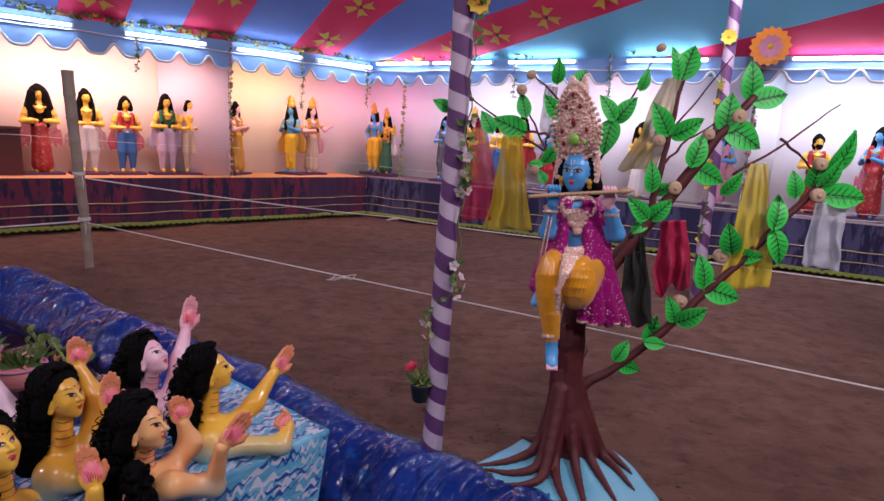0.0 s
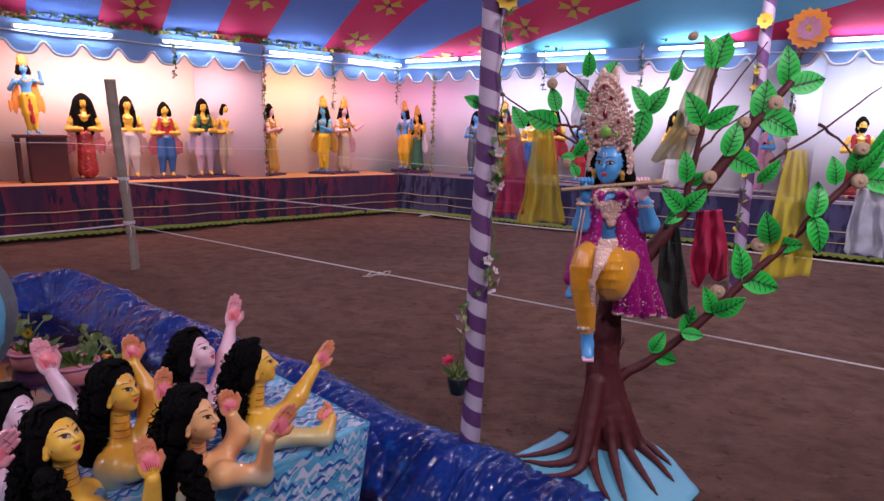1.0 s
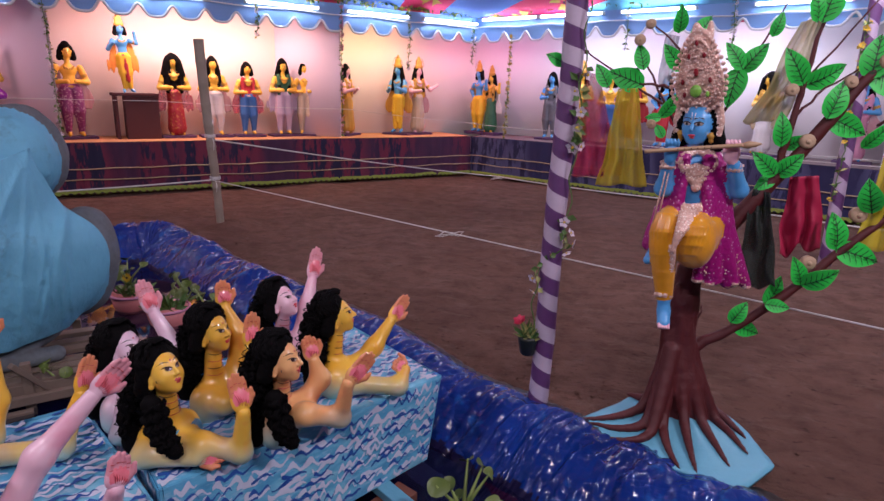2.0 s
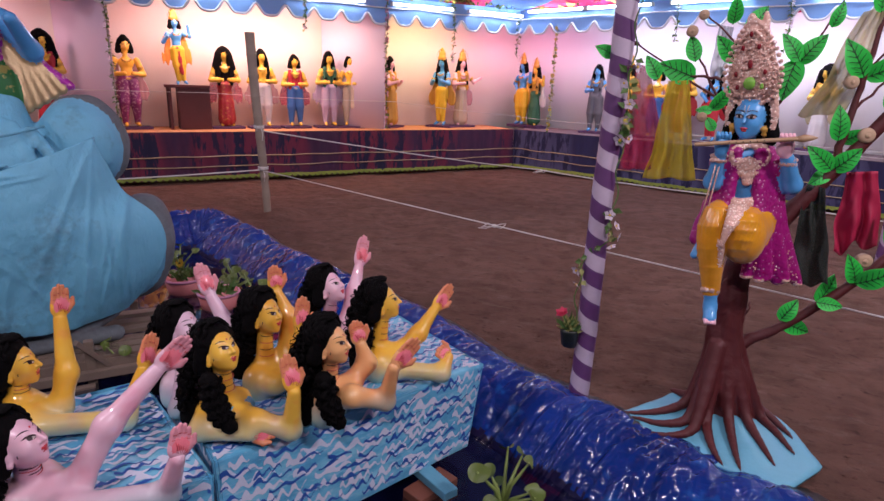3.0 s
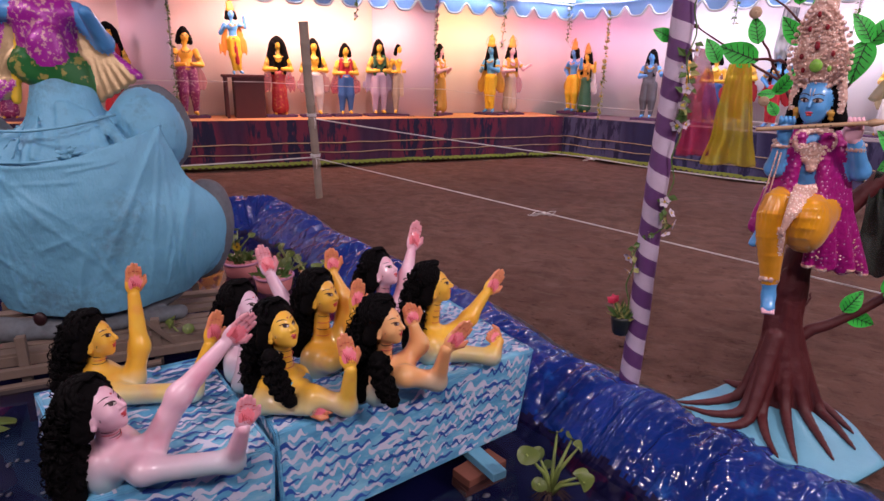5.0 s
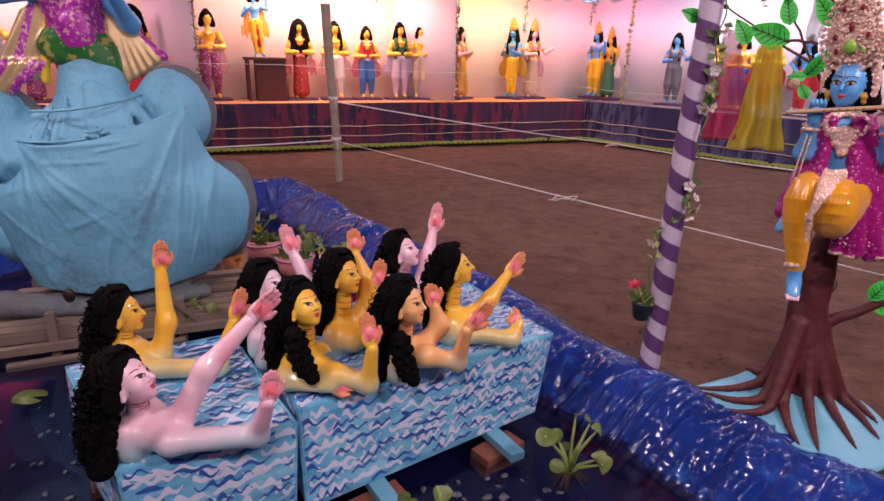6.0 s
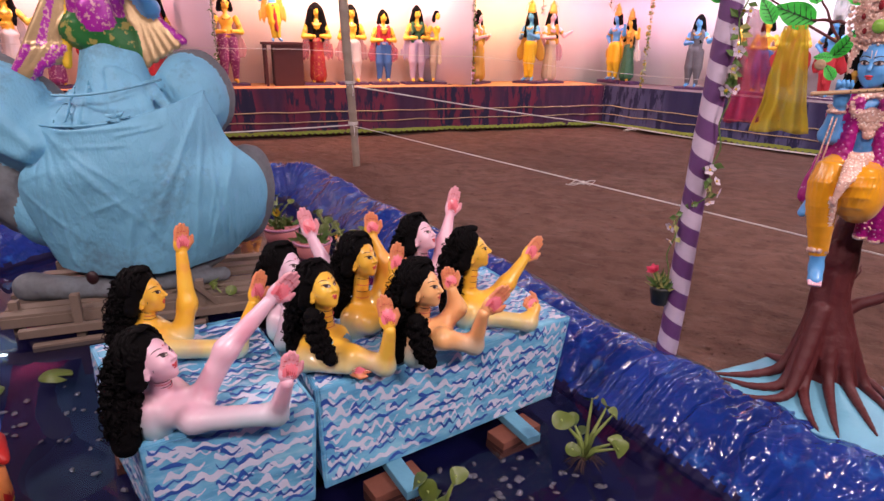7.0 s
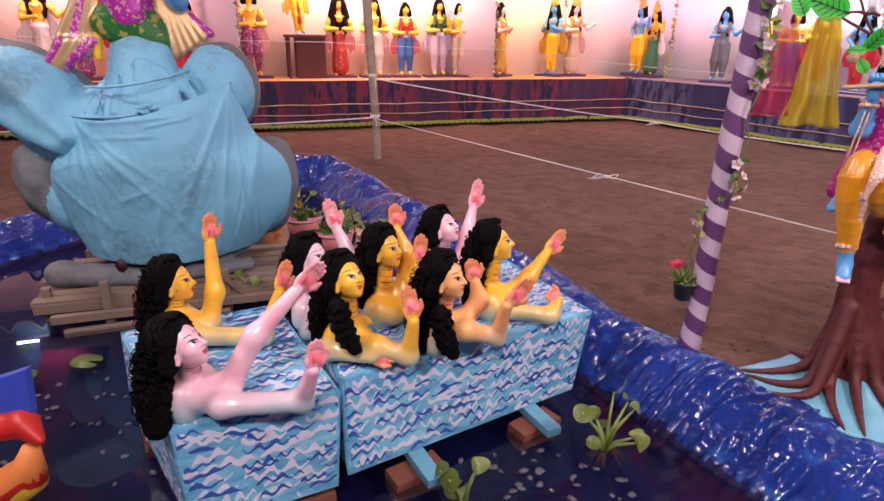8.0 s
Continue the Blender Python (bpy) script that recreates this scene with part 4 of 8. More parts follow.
def make_box(name, corners_top, corners_low, z0, label):
    """A board box of four side panels and a top, with slightly bulging painted faces."""
    origin = Vector((corners_top[0][0], corners_top[0][1], 0))
    ang = math.atan2(corners_top[1][1] - corners_top[0][1], corners_top[1][0] - corners_top[0][0])
    turn = Matrix.Rotation(-ang, 3, "Z")
    top = [turn @ (Vector((x, y, BOX_Z)) - origin) for x, y in corners_top]
    low = [turn @ (Vector((x, y, z0)) - origin) for x, y in corners_low]
    box = tagged(new(name), label, "painted box", "wave boxes")
    box.matrix_world = Matrix.Translation(origin) @ turn.inverted().to_4x4()

    rnd = random.Random(int(corners_top[0][1] * 1000))

    def swell(p, puff):
        return puff * noise.noise((p.x * 4 + 3, p.y * 4, p.z * 4)) + 0.004 * noise.noise((p.x * 15, p.y * 15, p.z * 15))

    def sheet(part_name, a, b, c, d, n, m, puff):
        verts, faces = [], []
        normal = (b - a).cross(d - a).normalized()
        for layer in (0.0, -0.012):
            for i in range(n + 1):
                for j in range(m + 1):
                    p = a.lerp(b, i / n).lerp(d.lerp(c, i / n), j / m)
                    w = min(i, n - i, j, m - j)
                    amt = -0.004 if w == 0 else swell(p, puff)
                    verts.append(p + normal * (amt + layer))
        k0 = (n + 1) * (m + 1)
        for i in range(n):
            for j in range(m):
                k = i * (m + 1) + j
                faces.append((k, k + m + 1, k + m + 2, k + 1))
                faces.append((k0 + k, k0 + k + 1, k0 + k + m + 2, k0 + k + m + 1))
        index = [0] * len(faces)
        # brush strokes: rows of white zigzags with thinner navy ones between
        wide, high = (b - a).length, (d - a).length
        rows = int(high / 0.046)
        for r in range(rows):
            for mat, w0, amp0, shift in ((1, 0.0150, 0.013, 0.25), (2, 0.0088, 0.010, 0.80)):
                x = rnd.uniform(-0.05, 0.05)
                while x < wide:
                    ln = rnd.uniform(0.07, 0.24) * (1.0 if mat == 1 else 0.8)
                    y0 = (r + shift + rnd.uniform(-0.34, 0.34)) * high / rows
                    zigs, amp, tilt = ln / rnd.uniform(0.036, 0.085), amp0 * rnd.uniform(0.4, 1.4), rnd.uniform(-0.16, 0.16)
                    steps = max(8, int(zigs * 6))
                    ph, skew = rnd.random(), rnd.uniform(0.5, 0.8)
                    left = len(verts)
                    count = 0
                    for k in range(steps + 1):
                        t = k / steps
                        f = (zigs * t + ph) % 1.0
                        saw = f / skew if f < skew else (1 - f) / (1 - skew)
                        saw = saw * saw * (3 - 2 * saw) * 2 - 1
                        px, py = x + ln * t, y0 + amp * saw + tilt * ln * (t - 0.5)
                        wd = w0 * (0.35 + 0.65 * math.sin(math.pi * min(1, 0.12 + t)) ** 0.6) * (0.85 + 0.8 * noise.noise((px * 24, py * 24, r)))
                        if not (0.008 < px < wide - 0.008 and 0.012 < py < high - 0.012):
                            if count > 0:
                                break
                            left = len(verts)
                            continue
                        for dy in (-wd, wd):
                            qy = min(max(py + dy + 0.3 * dy * saw, 0.004), high - 0.004)
                            p = a.lerp(b, px / wide).lerp(d.lerp(c, px / wide), qy / high)
                            e = min(px, wide - px, qy, high - qy)
                            verts.append(p + normal * (max(swell(p, puff), -0.003) * min(1.0, e / 0.03) + 0.0022 + 0.0006 * mat))
                        count += 1
                    for k in range(count - 1):
                        q = left + 2 * k
                        faces.append((q, q + 2, q + 3, q + 1))
                        index.append(mat)
                    x += ln + (rnd.uniform(0.0, 0.04) if mat == 1 else rnd.uniform(0.02, 0.11))
        raw(part_name, verts, faces, [M["waves"], M["stroke_white"], M["stroke_navy"]], box, "", index)
    for i in range(4):
        sheet("side_panel", low[i], low[(i + 1) % 4], top[(i + 1) % 4], top[i], 30, 12, 0.012)
    lift = [p - Vector((0, 0, 0.002)) for p in top]
    sheet("top_panel", lift[0], lift[1], lift[2], lift[3], 30, 20, 0.016)
    return box


make_box("wave_box", [(-0.905, 1.285), (-0.282, 2.410), (-0.985, 2.83), (-1.60, 1.74)], [(-0.855, 1.255), (-0.318, 2.335), (-0.96, 2.74), (-1.54, 1.71)], -0.055,
         "long light blue box painted with white and dark blue water strokes")
make_box("wave_box", [(-1.165, 0.735), (-0.850, 1.228), (-1.60, 1.62), (-1.950, 1.050)], [(-1.13, 0.74), (-0.85, 1.19), (-1.57, 1.58), (-1.905, 1.02)], -0.055,
         "short light blue box painted with white and dark blue water strokes")


def bm_piece(bm):
    """Vertices, faces and paint index of a bmesh, which is freed."""
    bm.verts.index_update()
    out = [tuple(v.co) for v in bm.verts], [tuple(v.index for v in f.verts) for f in bm.faces], [f.material_index for f in bm.faces]
    bm.free()
    return out


def strands(lines, radius, mat, sides=5):
    """Wavy locks: a tapered tube along each line."""
    verts, faces, paints = [], [], []
    ang = np.arange(sides) * 2 * np.pi / sides
    for ln in lines:
        ln = np.asarray(ln, dtype=float)
        n = len(ln)
        d = np.gradient(ln, axis=0)
        d /= np.linalg.norm(d, axis=1)[:, None] + 1e-9
        e1 = np.cross(d, np.array([0.31, 0.87, 0.38]))
        e1 /= np.linalg.norm(e1, axis=1)[:, None] + 1e-9
        e2 = np.cross(d, e1)
        r = radius * np.clip(np.minimum(np.arange(n) + 1.2, (n - np.arange(n)) * 0.5) / 2.0, 0.15, 1.0)
        ring = ln[:, None, :] + r[:, None, None] * (np.cos(ang)[None, :, None] * e1[:, None, :] + np.sin(ang)[None, :, None] * e2[:, None, :])
        base = len(verts)
        verts += [tuple(v) for v in ring.reshape(-1, 3)]
        for i in range(n - 1):
            for k in range(sides):
                q = base + i * sides
                faces.append((q + k, q + (k + 1) % sides, q + sides + (k + 1) % sides, q + sides + k))
        paints += [mat] * ((n - 1) * sides)
    return verts, faces, paints


def joined(name, pieces, mats):
    """One mesh from several (vertices, faces, paint index)."""
    verts, faces, paints = [], [], []
    for v, f, m in pieces:
        base = len(verts)
        verts += [tuple(c) for c in v]
        faces += [tuple(base + int(i) for i in q) for q in f]
        paints += [int(x) for x in m]
    return raw(name, verts, faces, mats, None, "", paints)


def lock_lines(rnd, path, count, radius, waves, curl, taper=0.25):
    """Wavy strand lines wound loosely round a path."""
    path = [Vector(p) for p in path]
    lines, m = [], 12 * (len(path) - 1)
    for i in range(count):
        a0, ph, grow = rnd.uniform(0, 6.28), rnd.uniform(0, 6.28), rnd.uniform(0.75, 1.12)
        end = rnd.uniform(0.82, 1.0)
        line = []
        for k in range(m + 1):
            t = end * k / m
            x = t * (len(path) - 1)
            j = min(int(x), len(path) - 2)
            c = path[j].lerp(path[j + 1], x - j)
            d = (path[j + 1] - path[j]).normalized()
            e1 = d.cross(Vector((0.2, 0.9, 0.3))).normalized()
            e2 = d.cross(e1)
            a = a0 + 1.6 * t + 0.25 * math.sin(waves * 6.28 * t + ph)
            r = radius * grow * (1 - taper * t) + curl * math.sin(waves * 6.28 * t + ph * 0.3)
            line.append(c + e1 * r * math.cos(a) + e2 * r * math.sin(a))
        lines.append(line)
    return lines


# the palms are held open towards the near bank
NEAR_BANK = Vector((0.44, -0.2, 1.62))


def make_bust(label, head, yaw, up, skin, finger, arms, hair_side=1.0, fall=1.0, front_lock=None, chest="tint", size=1.0, inward=(0.0, 0.0)):
    """One clay bust rising from the painted water: head, neck, chest, black fibre hair and lifted arms."""
    o = Vector((head[0], head[1], BOX_Z))
    H = Vector(head) - o
    F = Vector((math.cos(radians(yaw)) * math.cos(radians(up)), math.sin(radians(yaw)) * math.cos(radians(up)), math.sin(radians(up))))
    Z = Vector((0, 0, 1))
    S = F.cross(Z).normalized()
    U = S.cross(F).normalized()
    rot = Matrix((S, F, U)).transposed()
    flat = Vector((F.x, F.y, 0)).normalized()
    rz = Matrix((S, flat, Z)).transposed()
    g, hs = size, size * 0.90
    H = H + Vector((0, 0, 0.006))
    SK, PA, HA, IN, EY, LI, FI, WA = range(8)
    rnd = random.Random(int(abs(head[0]) * 1000 + abs(head[1]) * 77))
    at = lambda x, y, z: H + (S * x + F * y + U * z) * hs
    # chest, neck and arms
    sol = []
    base = Vector((H.x + inward[0], H.y + inward[1], 0.0)) - flat * 0.02
    sol.append(blob(base + Z * 0.045, (0.115 * g, 0.072 * g, 0.09 * g), SK if chest == "tint" else WA, 0.03, rz))
    sol.append(blob(base + Z * 0.095, (0.108 * g, 0.062 * g, 0.06 * g), SK, 0.03, rz))
    for side in (-1, 1):
        sol.append(blob(base + flat * 0.045 + S * 0.045 * side + Z * 0.075, 0.042 * g, WA if chest != "tint" else SK, 0.025))
    sol.append(capsule(base + Z * 0.12, at(0, -0.012, -0.05), 0.037 * g, 0.031 * g, SK, 0.028))
    for sh, el, wr, tip in arms:
        sh, el, wr, tip = [Vector(p) - o for p in (sh, el, wr, tip)]
        sh = sh - Z * 0.055
        sol.append(capsule(base.lerp(sh, 0.6) + Z * 0.03, sh, 0.045, 0.041, SK, 0.04))
        sol.append(capsule(sh, el, 0.040, 0.037, SK, 0.03))
        sol.append(capsule(el, wr, 0.037, 0.023, SK, 0.03))
    # face: wide brow, narrow jaw, small chin
    fine = [blob(at(0, -0.008, 0.012), (0.058 * hs, 0.068 * hs, 0.070 * hs), SK, 0.015, rot),
            blob(at(0, 0.012, -0.012), (0.052 * hs, 0.056 * hs, 0.072 * hs), SK, 0.015, rot),
            blob(at(0, 0.026, -0.052), (0.033 * hs, 0.034 * hs, 0.030 * hs), SK, 0.028, rot),
            blob(at(0, 0.048, -0.074), 0.0125 * hs, SK, 0.02),
            capsule(at(0, 0.064, 0.014), at(0, 0.084, -0.016), 0.0043, 0.0077, SK, 0.008),
            capsule(base + Z * 0.125, at(0, -0.012, -0.05), 0.0362 * g, 0.0302 * g, SK, 0.02),
            blob(at(0, 0.0665, -0.0415), (0.0135, 0.0068, 0.0044), LI, 0.004, rot), blob(at(0, 0.0635, -0.0505), (0.0105, 0.0068, 0.0050), LI, 0.004, rot)]
    for side in (-1, 1):
        fine.append(blob(at(0.026 * side, 0.040, -0.022), 0.0185, SK, 0.02))
        fine.append(blob(at(0.008 * side, 0.073, -0.020), 0.0052, SK, 0.006))
        fine.append(blob(at(0.058 * side, -0.010, -0.020), (0.008, 0.015, 0.027), SK, 0.008, rot))
        fine.append(blob(at(0.062 * side, -0.006, -0.046), 0.008, SK, 0.008))
    # hands: flat palms, fingers held together, a thumb; palms washed pink with drawn lines
    bm = bmesh.new()
    view = NEAR_BANK - o
    for sh, el, wr, tip in arms:
        el, wr, tip = Vector(el) - o, Vector(wr) - o, Vector(tip) - o
        D = (tip - wr).normalized()
        N = (view - wr).normalized() * 0.75 + flat * 0.6
        N = (N - D * N.dot(D)).normalized()
        W = D.cross(N)
        hand = (tip - wr).length
        pl = hand * 0.52
        pr = Matrix((W, N, D)).transposed()
        fine.append(capsule(wr - (wr - el).normalized() * 0.03, wr + D * pl * 0.35, 0.0245, 0.017, SK, 0.014))
        fine.append(blob(wr + D * pl * 0.62, (0.035, 0.0135, pl * 0.66), SK, 0.008, pr))
        fine.append(blob(wr + D * pl * 0.66 + N * 0.0030, (0.0305, 0.0125, pl * 0.58), PA, 0.004, pr))
        for j in range(4):
            a = wr + D * pl * 0.98 + W * (-0.0235 + 0.0156 * j)
            ln = hand * (0.44, 0.52, 0.49, 0.38)[j]
            b = a + D * ln * 0.55 + N * 0.002
            c = a + D * (ln - 0.007) + N * 0.007 + W * (0.002 - 0.0013 * j)
            fine.append(capsule(a - D * 0.012, b, 0.0094, 0.0088, FI, 0.0035))
            fine.append(capsule(b, c, 0.0088, 0.0068, FI, 0.0035))
            for q in (0.12, 0.52):
                k = a.lerp(c, q) + N * 0.0088
                tube(bm, [k - W * 0.0055, k + N * 0.0012, k + W * 0.0055], 0.0011, 4, LI)
        th = wr + D * pl * 0.35 + W * 0.024
        fine.append(capsule(th, th + W * 0.016 + D * 0.026 + N * 0.008, 0.0115, 0.0098, FI, 0.008))
        fine.append(capsule(th + W * 0.016 + D * 0.026 + N * 0.008, th + W * 0.015 + D * 0.050 + N * 0.014, 0.0095, 0.0070, FI, 0.005))
        for j in range(6):
            c0 = wr + D * pl * 0.22 + N * 0.0165 + W * (0.006 - 0.003 * j)
            c1 = wr + D * pl * (0.55 + 0.09 * j) + N * 0.0172 + W * (0.022 - 0.0085 * j)
            tube(bm, [c0.lerp(c1, 0.25), c0.lerp(c1, 0.65) + W * 0.003, c1], [0.0009, 0.0013, 0.0006], 4, LI)
        ax = (wr - el).normalized()
        e1 = ax.cross(Z).normalized()
        e2 = ax.cross(e1)
        c = el.lerp(wr, 0.10)
        tube(bm, [c + (e1 * math.cos(q) + e2 * math.sin(q)) * 0.0368 for q in [0.42 * j for j in range(16)]], 0.0011, 4, LI)
    # drawn eyes, brows and throat lines, laid on the curve of the face

    def on_face(x, z, lift):
        q1 = max(0.02, 1 - (x / 0.052) ** 2 - ((z + 0.012) / 0.072) ** 2)
        q2 = max(0.02, 1 - (x / 0.058) ** 2 - ((z - 0.012) / 0.070) ** 2)
        return at(x, max(0.012 + 0.056 * math.sqrt(q1), -0.008 + 0.068 * math.sqrt(q2)) + 0.0026 + lift, z)
    for side in (-1, 1):
        edge = {}
        for v in (-1, 0, 1):
            edge[v] = [(side * (0.0235 + 0.0185 * u), 0.007 + 0.004 * u + v * (0.0080 if v > 0 else 0.0060) * (1 - u * u) ** 0.75) for u in [-1 + 0.25 * k for k in range(9)]]
        rows = [[bm.verts.new(on_face(x, z, 0.0008)) for x, z in edge[v]] for v in (-1, 0, 1)]
        for r0, r1 in zip(rows, rows[1:]):
            for k in range(8):
                bm.faces.new((r0[k], r0[k + 1], r1[k + 1], r1[k])).material_index = EY
        disc = [bm.verts.new(on_face(side * 0.0245 + 0.0070 * math.cos(q), 0.0085 + 0.0068 * math.sin(q), 0.0018)) for q in [k * 6.283 / 10 for k in range(10)]]
        bm.faces.new(disc).material_index = IN
        tube(bm, [on_face(x, z, 0.001) for x, z in edge[1]] + [on_face(side * 0.047, 0.0135, 0.001)], [0.0014, 0.002, 0.0024, 0.0026, 0.0026, 0.0026, 0.0024, 0.002, 0.0018, 0.0008], 5, IN)
        tube(bm, [on_face(x, z, 0.0005) for x, z in edge[-1]], 0.0011, 4, IN)
        tube(bm, [on_face(side * (0.007 + 0.0095 * k), 0.024 + 0.0105 * math.sin(0.25 + 0.62 * k), 0.0005) for k in range(5)], [0.0010, 0.0018, 0.0020, 0.0016, 0.0007], 5, IN)
        tube(bm, [on_face(side * (0.050 - 0.006 * math.cos(q)), -0.030 + 0.007 * math.sin(q), 0.001) for q in [0.6 * k for k in range(7)]], 0.0012, 4, IN)
    egg(bm, on_face(0, 0.034, 0.0), (0.0035, 0.003, 0.0050), rot, LI, 6, 5)
    n0, n1 = base + Z * 0.135, at(0, -0.01, -0.066)
    for k in range(5):
        c = n0.lerp(n1, 0.12 + 0.18 * k)
        r = (0.0385 - 0.0012 * k) * g
        tube(bm, [c + flat * r * math.cos(q) + S * r * math.sin(q) - Z * 0.006 * math.cos(q) for q in [(-1.5 + 0.3 * j) for j in range(11)]], 0.0014, 4, LI if k % 2 else IN)
    # hair: a full crown of waves and a long thick fall
    curl = (0.004, 190.0, 190.0, 210.0)
    hair = [blob(at(0, -0.032, 0.036), (0.078 * hs, 0.074 * hs, 0.080 * hs), HA, 0.006, rot, curl)]
    for side in (-1, 1):
        hair.append(capsule(at(0.056 * side, -0.014, 0.040), at(0.062 * side, -0.050, -0.050), 0.026, 0.032, HA, 0.01, curl))
    path = [H - flat * 0.060 + Z * 0.02, H - flat * 0.098 - Z * 0.07 + S * 0.02 * hair_side, H - flat * 0.105 - Z * 0.16 + S * 0.04 * hair_side, H - flat * 0.10 - Z * 0.25 * fall + S * 0.055 * hair_side]
    for a, b in zip(path, path[1:]):
        hair.append(capsule(a, b, 0.050, 0.046, HA, 0.01, curl))
    lines = lock_lines(rnd, path, 64, 0.056, 7.0, 0.008, 0.22)
    for i in range(74):
        az = rnd.uniform(0.95, 5.33)
        front = rnd.uniform(-0.5, 0.75)
        ph = rnd.uniform(0, 6.28)
        line = []
        for k in range(20):
            t = k / 19
            pol = 0.10 + (2.15 - 0.25 * abs(math.pi - az)) * t
            q = az + 0.10 * math.sin(9 * pol + ph)
            r = 1.03 + 0.055 * math.sin(12 * pol + ph)
            y = math.cos(q) * math.sin(pol) + front * (1 - t) ** 2 * 0.8
            line.append(at(0.080 * r * math.sin(q) * math.sin(pol), -0.032 + 0.076 * r * y, 0.036 + 0.082 * r * math.cos(pol) * (1 - 0.12 * abs(front) * (1 - t))))
        lines.append(line)
    for i in range(10):
        a0 = rnd.uniform(-0.9, 0.9)
        line = [at(0.075 * math.sin(a0) * (0.3 + 0.7 * k / 9), 0.035 - 0.075 * k / 9, 0.108 + 0.016 * math.sin(3.14 * k / 9) - 0.02 * abs(a0) * k / 9) for k in range(10)]
        lines.append(line)
    if front_lock:
        q = [Vector(p) - o for p in front_lock]
        for a, b in zip(q, q[1:]):
            hair.append(capsule(a, b, 0.034, 0.028, HA, 0.012, curl))
        lines += lock_lines(rnd, q, 40, 0.037, 5.0, 0.007, 0.25)
    loose = [[p + Vector((rnd.uniform(-1, 1), rnd.uniform(-1, 1), 0)) * 0.006 for p in ln] for ln in lock_lines(rnd, path, 22, 0.066, 9.0, 0.010, 0.2)]
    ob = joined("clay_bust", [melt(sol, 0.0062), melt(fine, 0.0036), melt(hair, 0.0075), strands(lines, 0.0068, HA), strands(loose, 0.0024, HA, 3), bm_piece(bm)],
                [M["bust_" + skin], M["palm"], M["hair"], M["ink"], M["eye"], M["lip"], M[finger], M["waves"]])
    ob.location = o
    return tagged(ob, label, "statue", "clay busts in the water boxes")


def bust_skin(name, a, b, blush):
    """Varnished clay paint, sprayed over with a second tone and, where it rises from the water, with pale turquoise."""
    m, nt, bs = node_mat(name)
    f1, f2 = noise_node(nt, 6.5, 3.0), noise_node(nt, 90.0, 5.0)
    col = mix(nt, ramp(nt, f1, [(0.38, (0, 0, 0)), (0.66, (1, 1, 1))]), a, b)
    col = mix(nt, mathn(nt, "MULTIPLY", ramp(nt, noise_node(nt, 11.0, 2.0), [(0.52, (0, 0, 0)), (0.70, (1, 1, 1))]), 0.55), col, blush)
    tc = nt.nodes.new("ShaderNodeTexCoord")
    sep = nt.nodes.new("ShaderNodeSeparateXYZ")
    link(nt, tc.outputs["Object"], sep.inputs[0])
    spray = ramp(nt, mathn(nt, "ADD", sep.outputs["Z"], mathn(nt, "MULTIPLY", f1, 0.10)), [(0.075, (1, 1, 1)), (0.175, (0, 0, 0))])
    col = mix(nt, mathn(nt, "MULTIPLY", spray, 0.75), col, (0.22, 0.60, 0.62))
    link(nt, col, bs.inputs["Base Color"])
    bs.inputs["Roughness"].default_value, bs.inputs["Coat Weight"].default_value, bs.inputs["Coat Roughness"].default_value = 0.32, 0.7, 0.06
    bump(nt, bs, f2, 0.12, 0.002)
    return m


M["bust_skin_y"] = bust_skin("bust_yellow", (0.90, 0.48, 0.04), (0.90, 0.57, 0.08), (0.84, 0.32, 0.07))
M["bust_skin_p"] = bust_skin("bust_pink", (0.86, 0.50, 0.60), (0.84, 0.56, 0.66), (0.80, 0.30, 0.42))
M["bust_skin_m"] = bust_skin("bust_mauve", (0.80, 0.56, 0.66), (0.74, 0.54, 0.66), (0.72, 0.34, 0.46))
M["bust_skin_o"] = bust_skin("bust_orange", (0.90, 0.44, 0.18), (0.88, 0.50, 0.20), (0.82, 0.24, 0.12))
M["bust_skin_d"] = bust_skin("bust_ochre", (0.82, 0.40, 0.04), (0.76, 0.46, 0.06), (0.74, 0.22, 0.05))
M["finger_y"] = paint("orange_fingers", (0.84, 0.30, 0.14), None, 0.35, coat=0.4)
M["finger_p"] = paint("pink_fingers", (0.86, 0.36, 0.42), None, 0.35, coat=0.4)

make_bust("glossy pink clay bust with long black curls, one arm stretched up", (-1.143, 0.817, 0.650), 24, 20, "skin_p", "finger_p",
          [((-1.049, 0.860, 0.49), (-0.880, 1.060, 0.400), (-0.800, 1.040, 0.560), (-0.800, 1.070, 0.665)),
           ((-1.090, 0.930, 0.52), (-1.030, 1.007, 0.630), (-0.950, 1.136, 0.774), (-0.885, 1.212, 0.867))], 1.0, 1.15, inward=(-0.05, 0.06))
make_bust("glossy yellow clay bust with black curls lifting an open palm", (-1.656, 1.155, 0.628), 30, 6, "skin_y", "finger_y",
          [((-1.575, 1.230, 0.49), (-1.573, 1.273, 0.560), (-1.611, 1.305, 0.765), (-1.618, 1.326, 0.890)),
           ((-1.570, 1.116, 0.475), (-1.330, 1.300, 0.410), (-1.290, 1.370, 0.592), (-1.285, 1.423, 0.722))], 1.0, 1.1)
make_bust("glossy pale mauve clay bust with black curls and a raised hand", (-1.298, 1.583, 0.676), 2, 14, "skin_m", "finger_p",
          [((-1.200, 1.653, 0.52), (-1.185, 1.720, 0.640), (-1.263, 1.708, 0.776), (-1.315, 1.707, 0.912)),
           ((-1.200, 1.540, 0.454), (-1.220, 1.454, 0.400), (-1.206, 1.468, 0.551), (-1.215, 1.496, 0.651))])
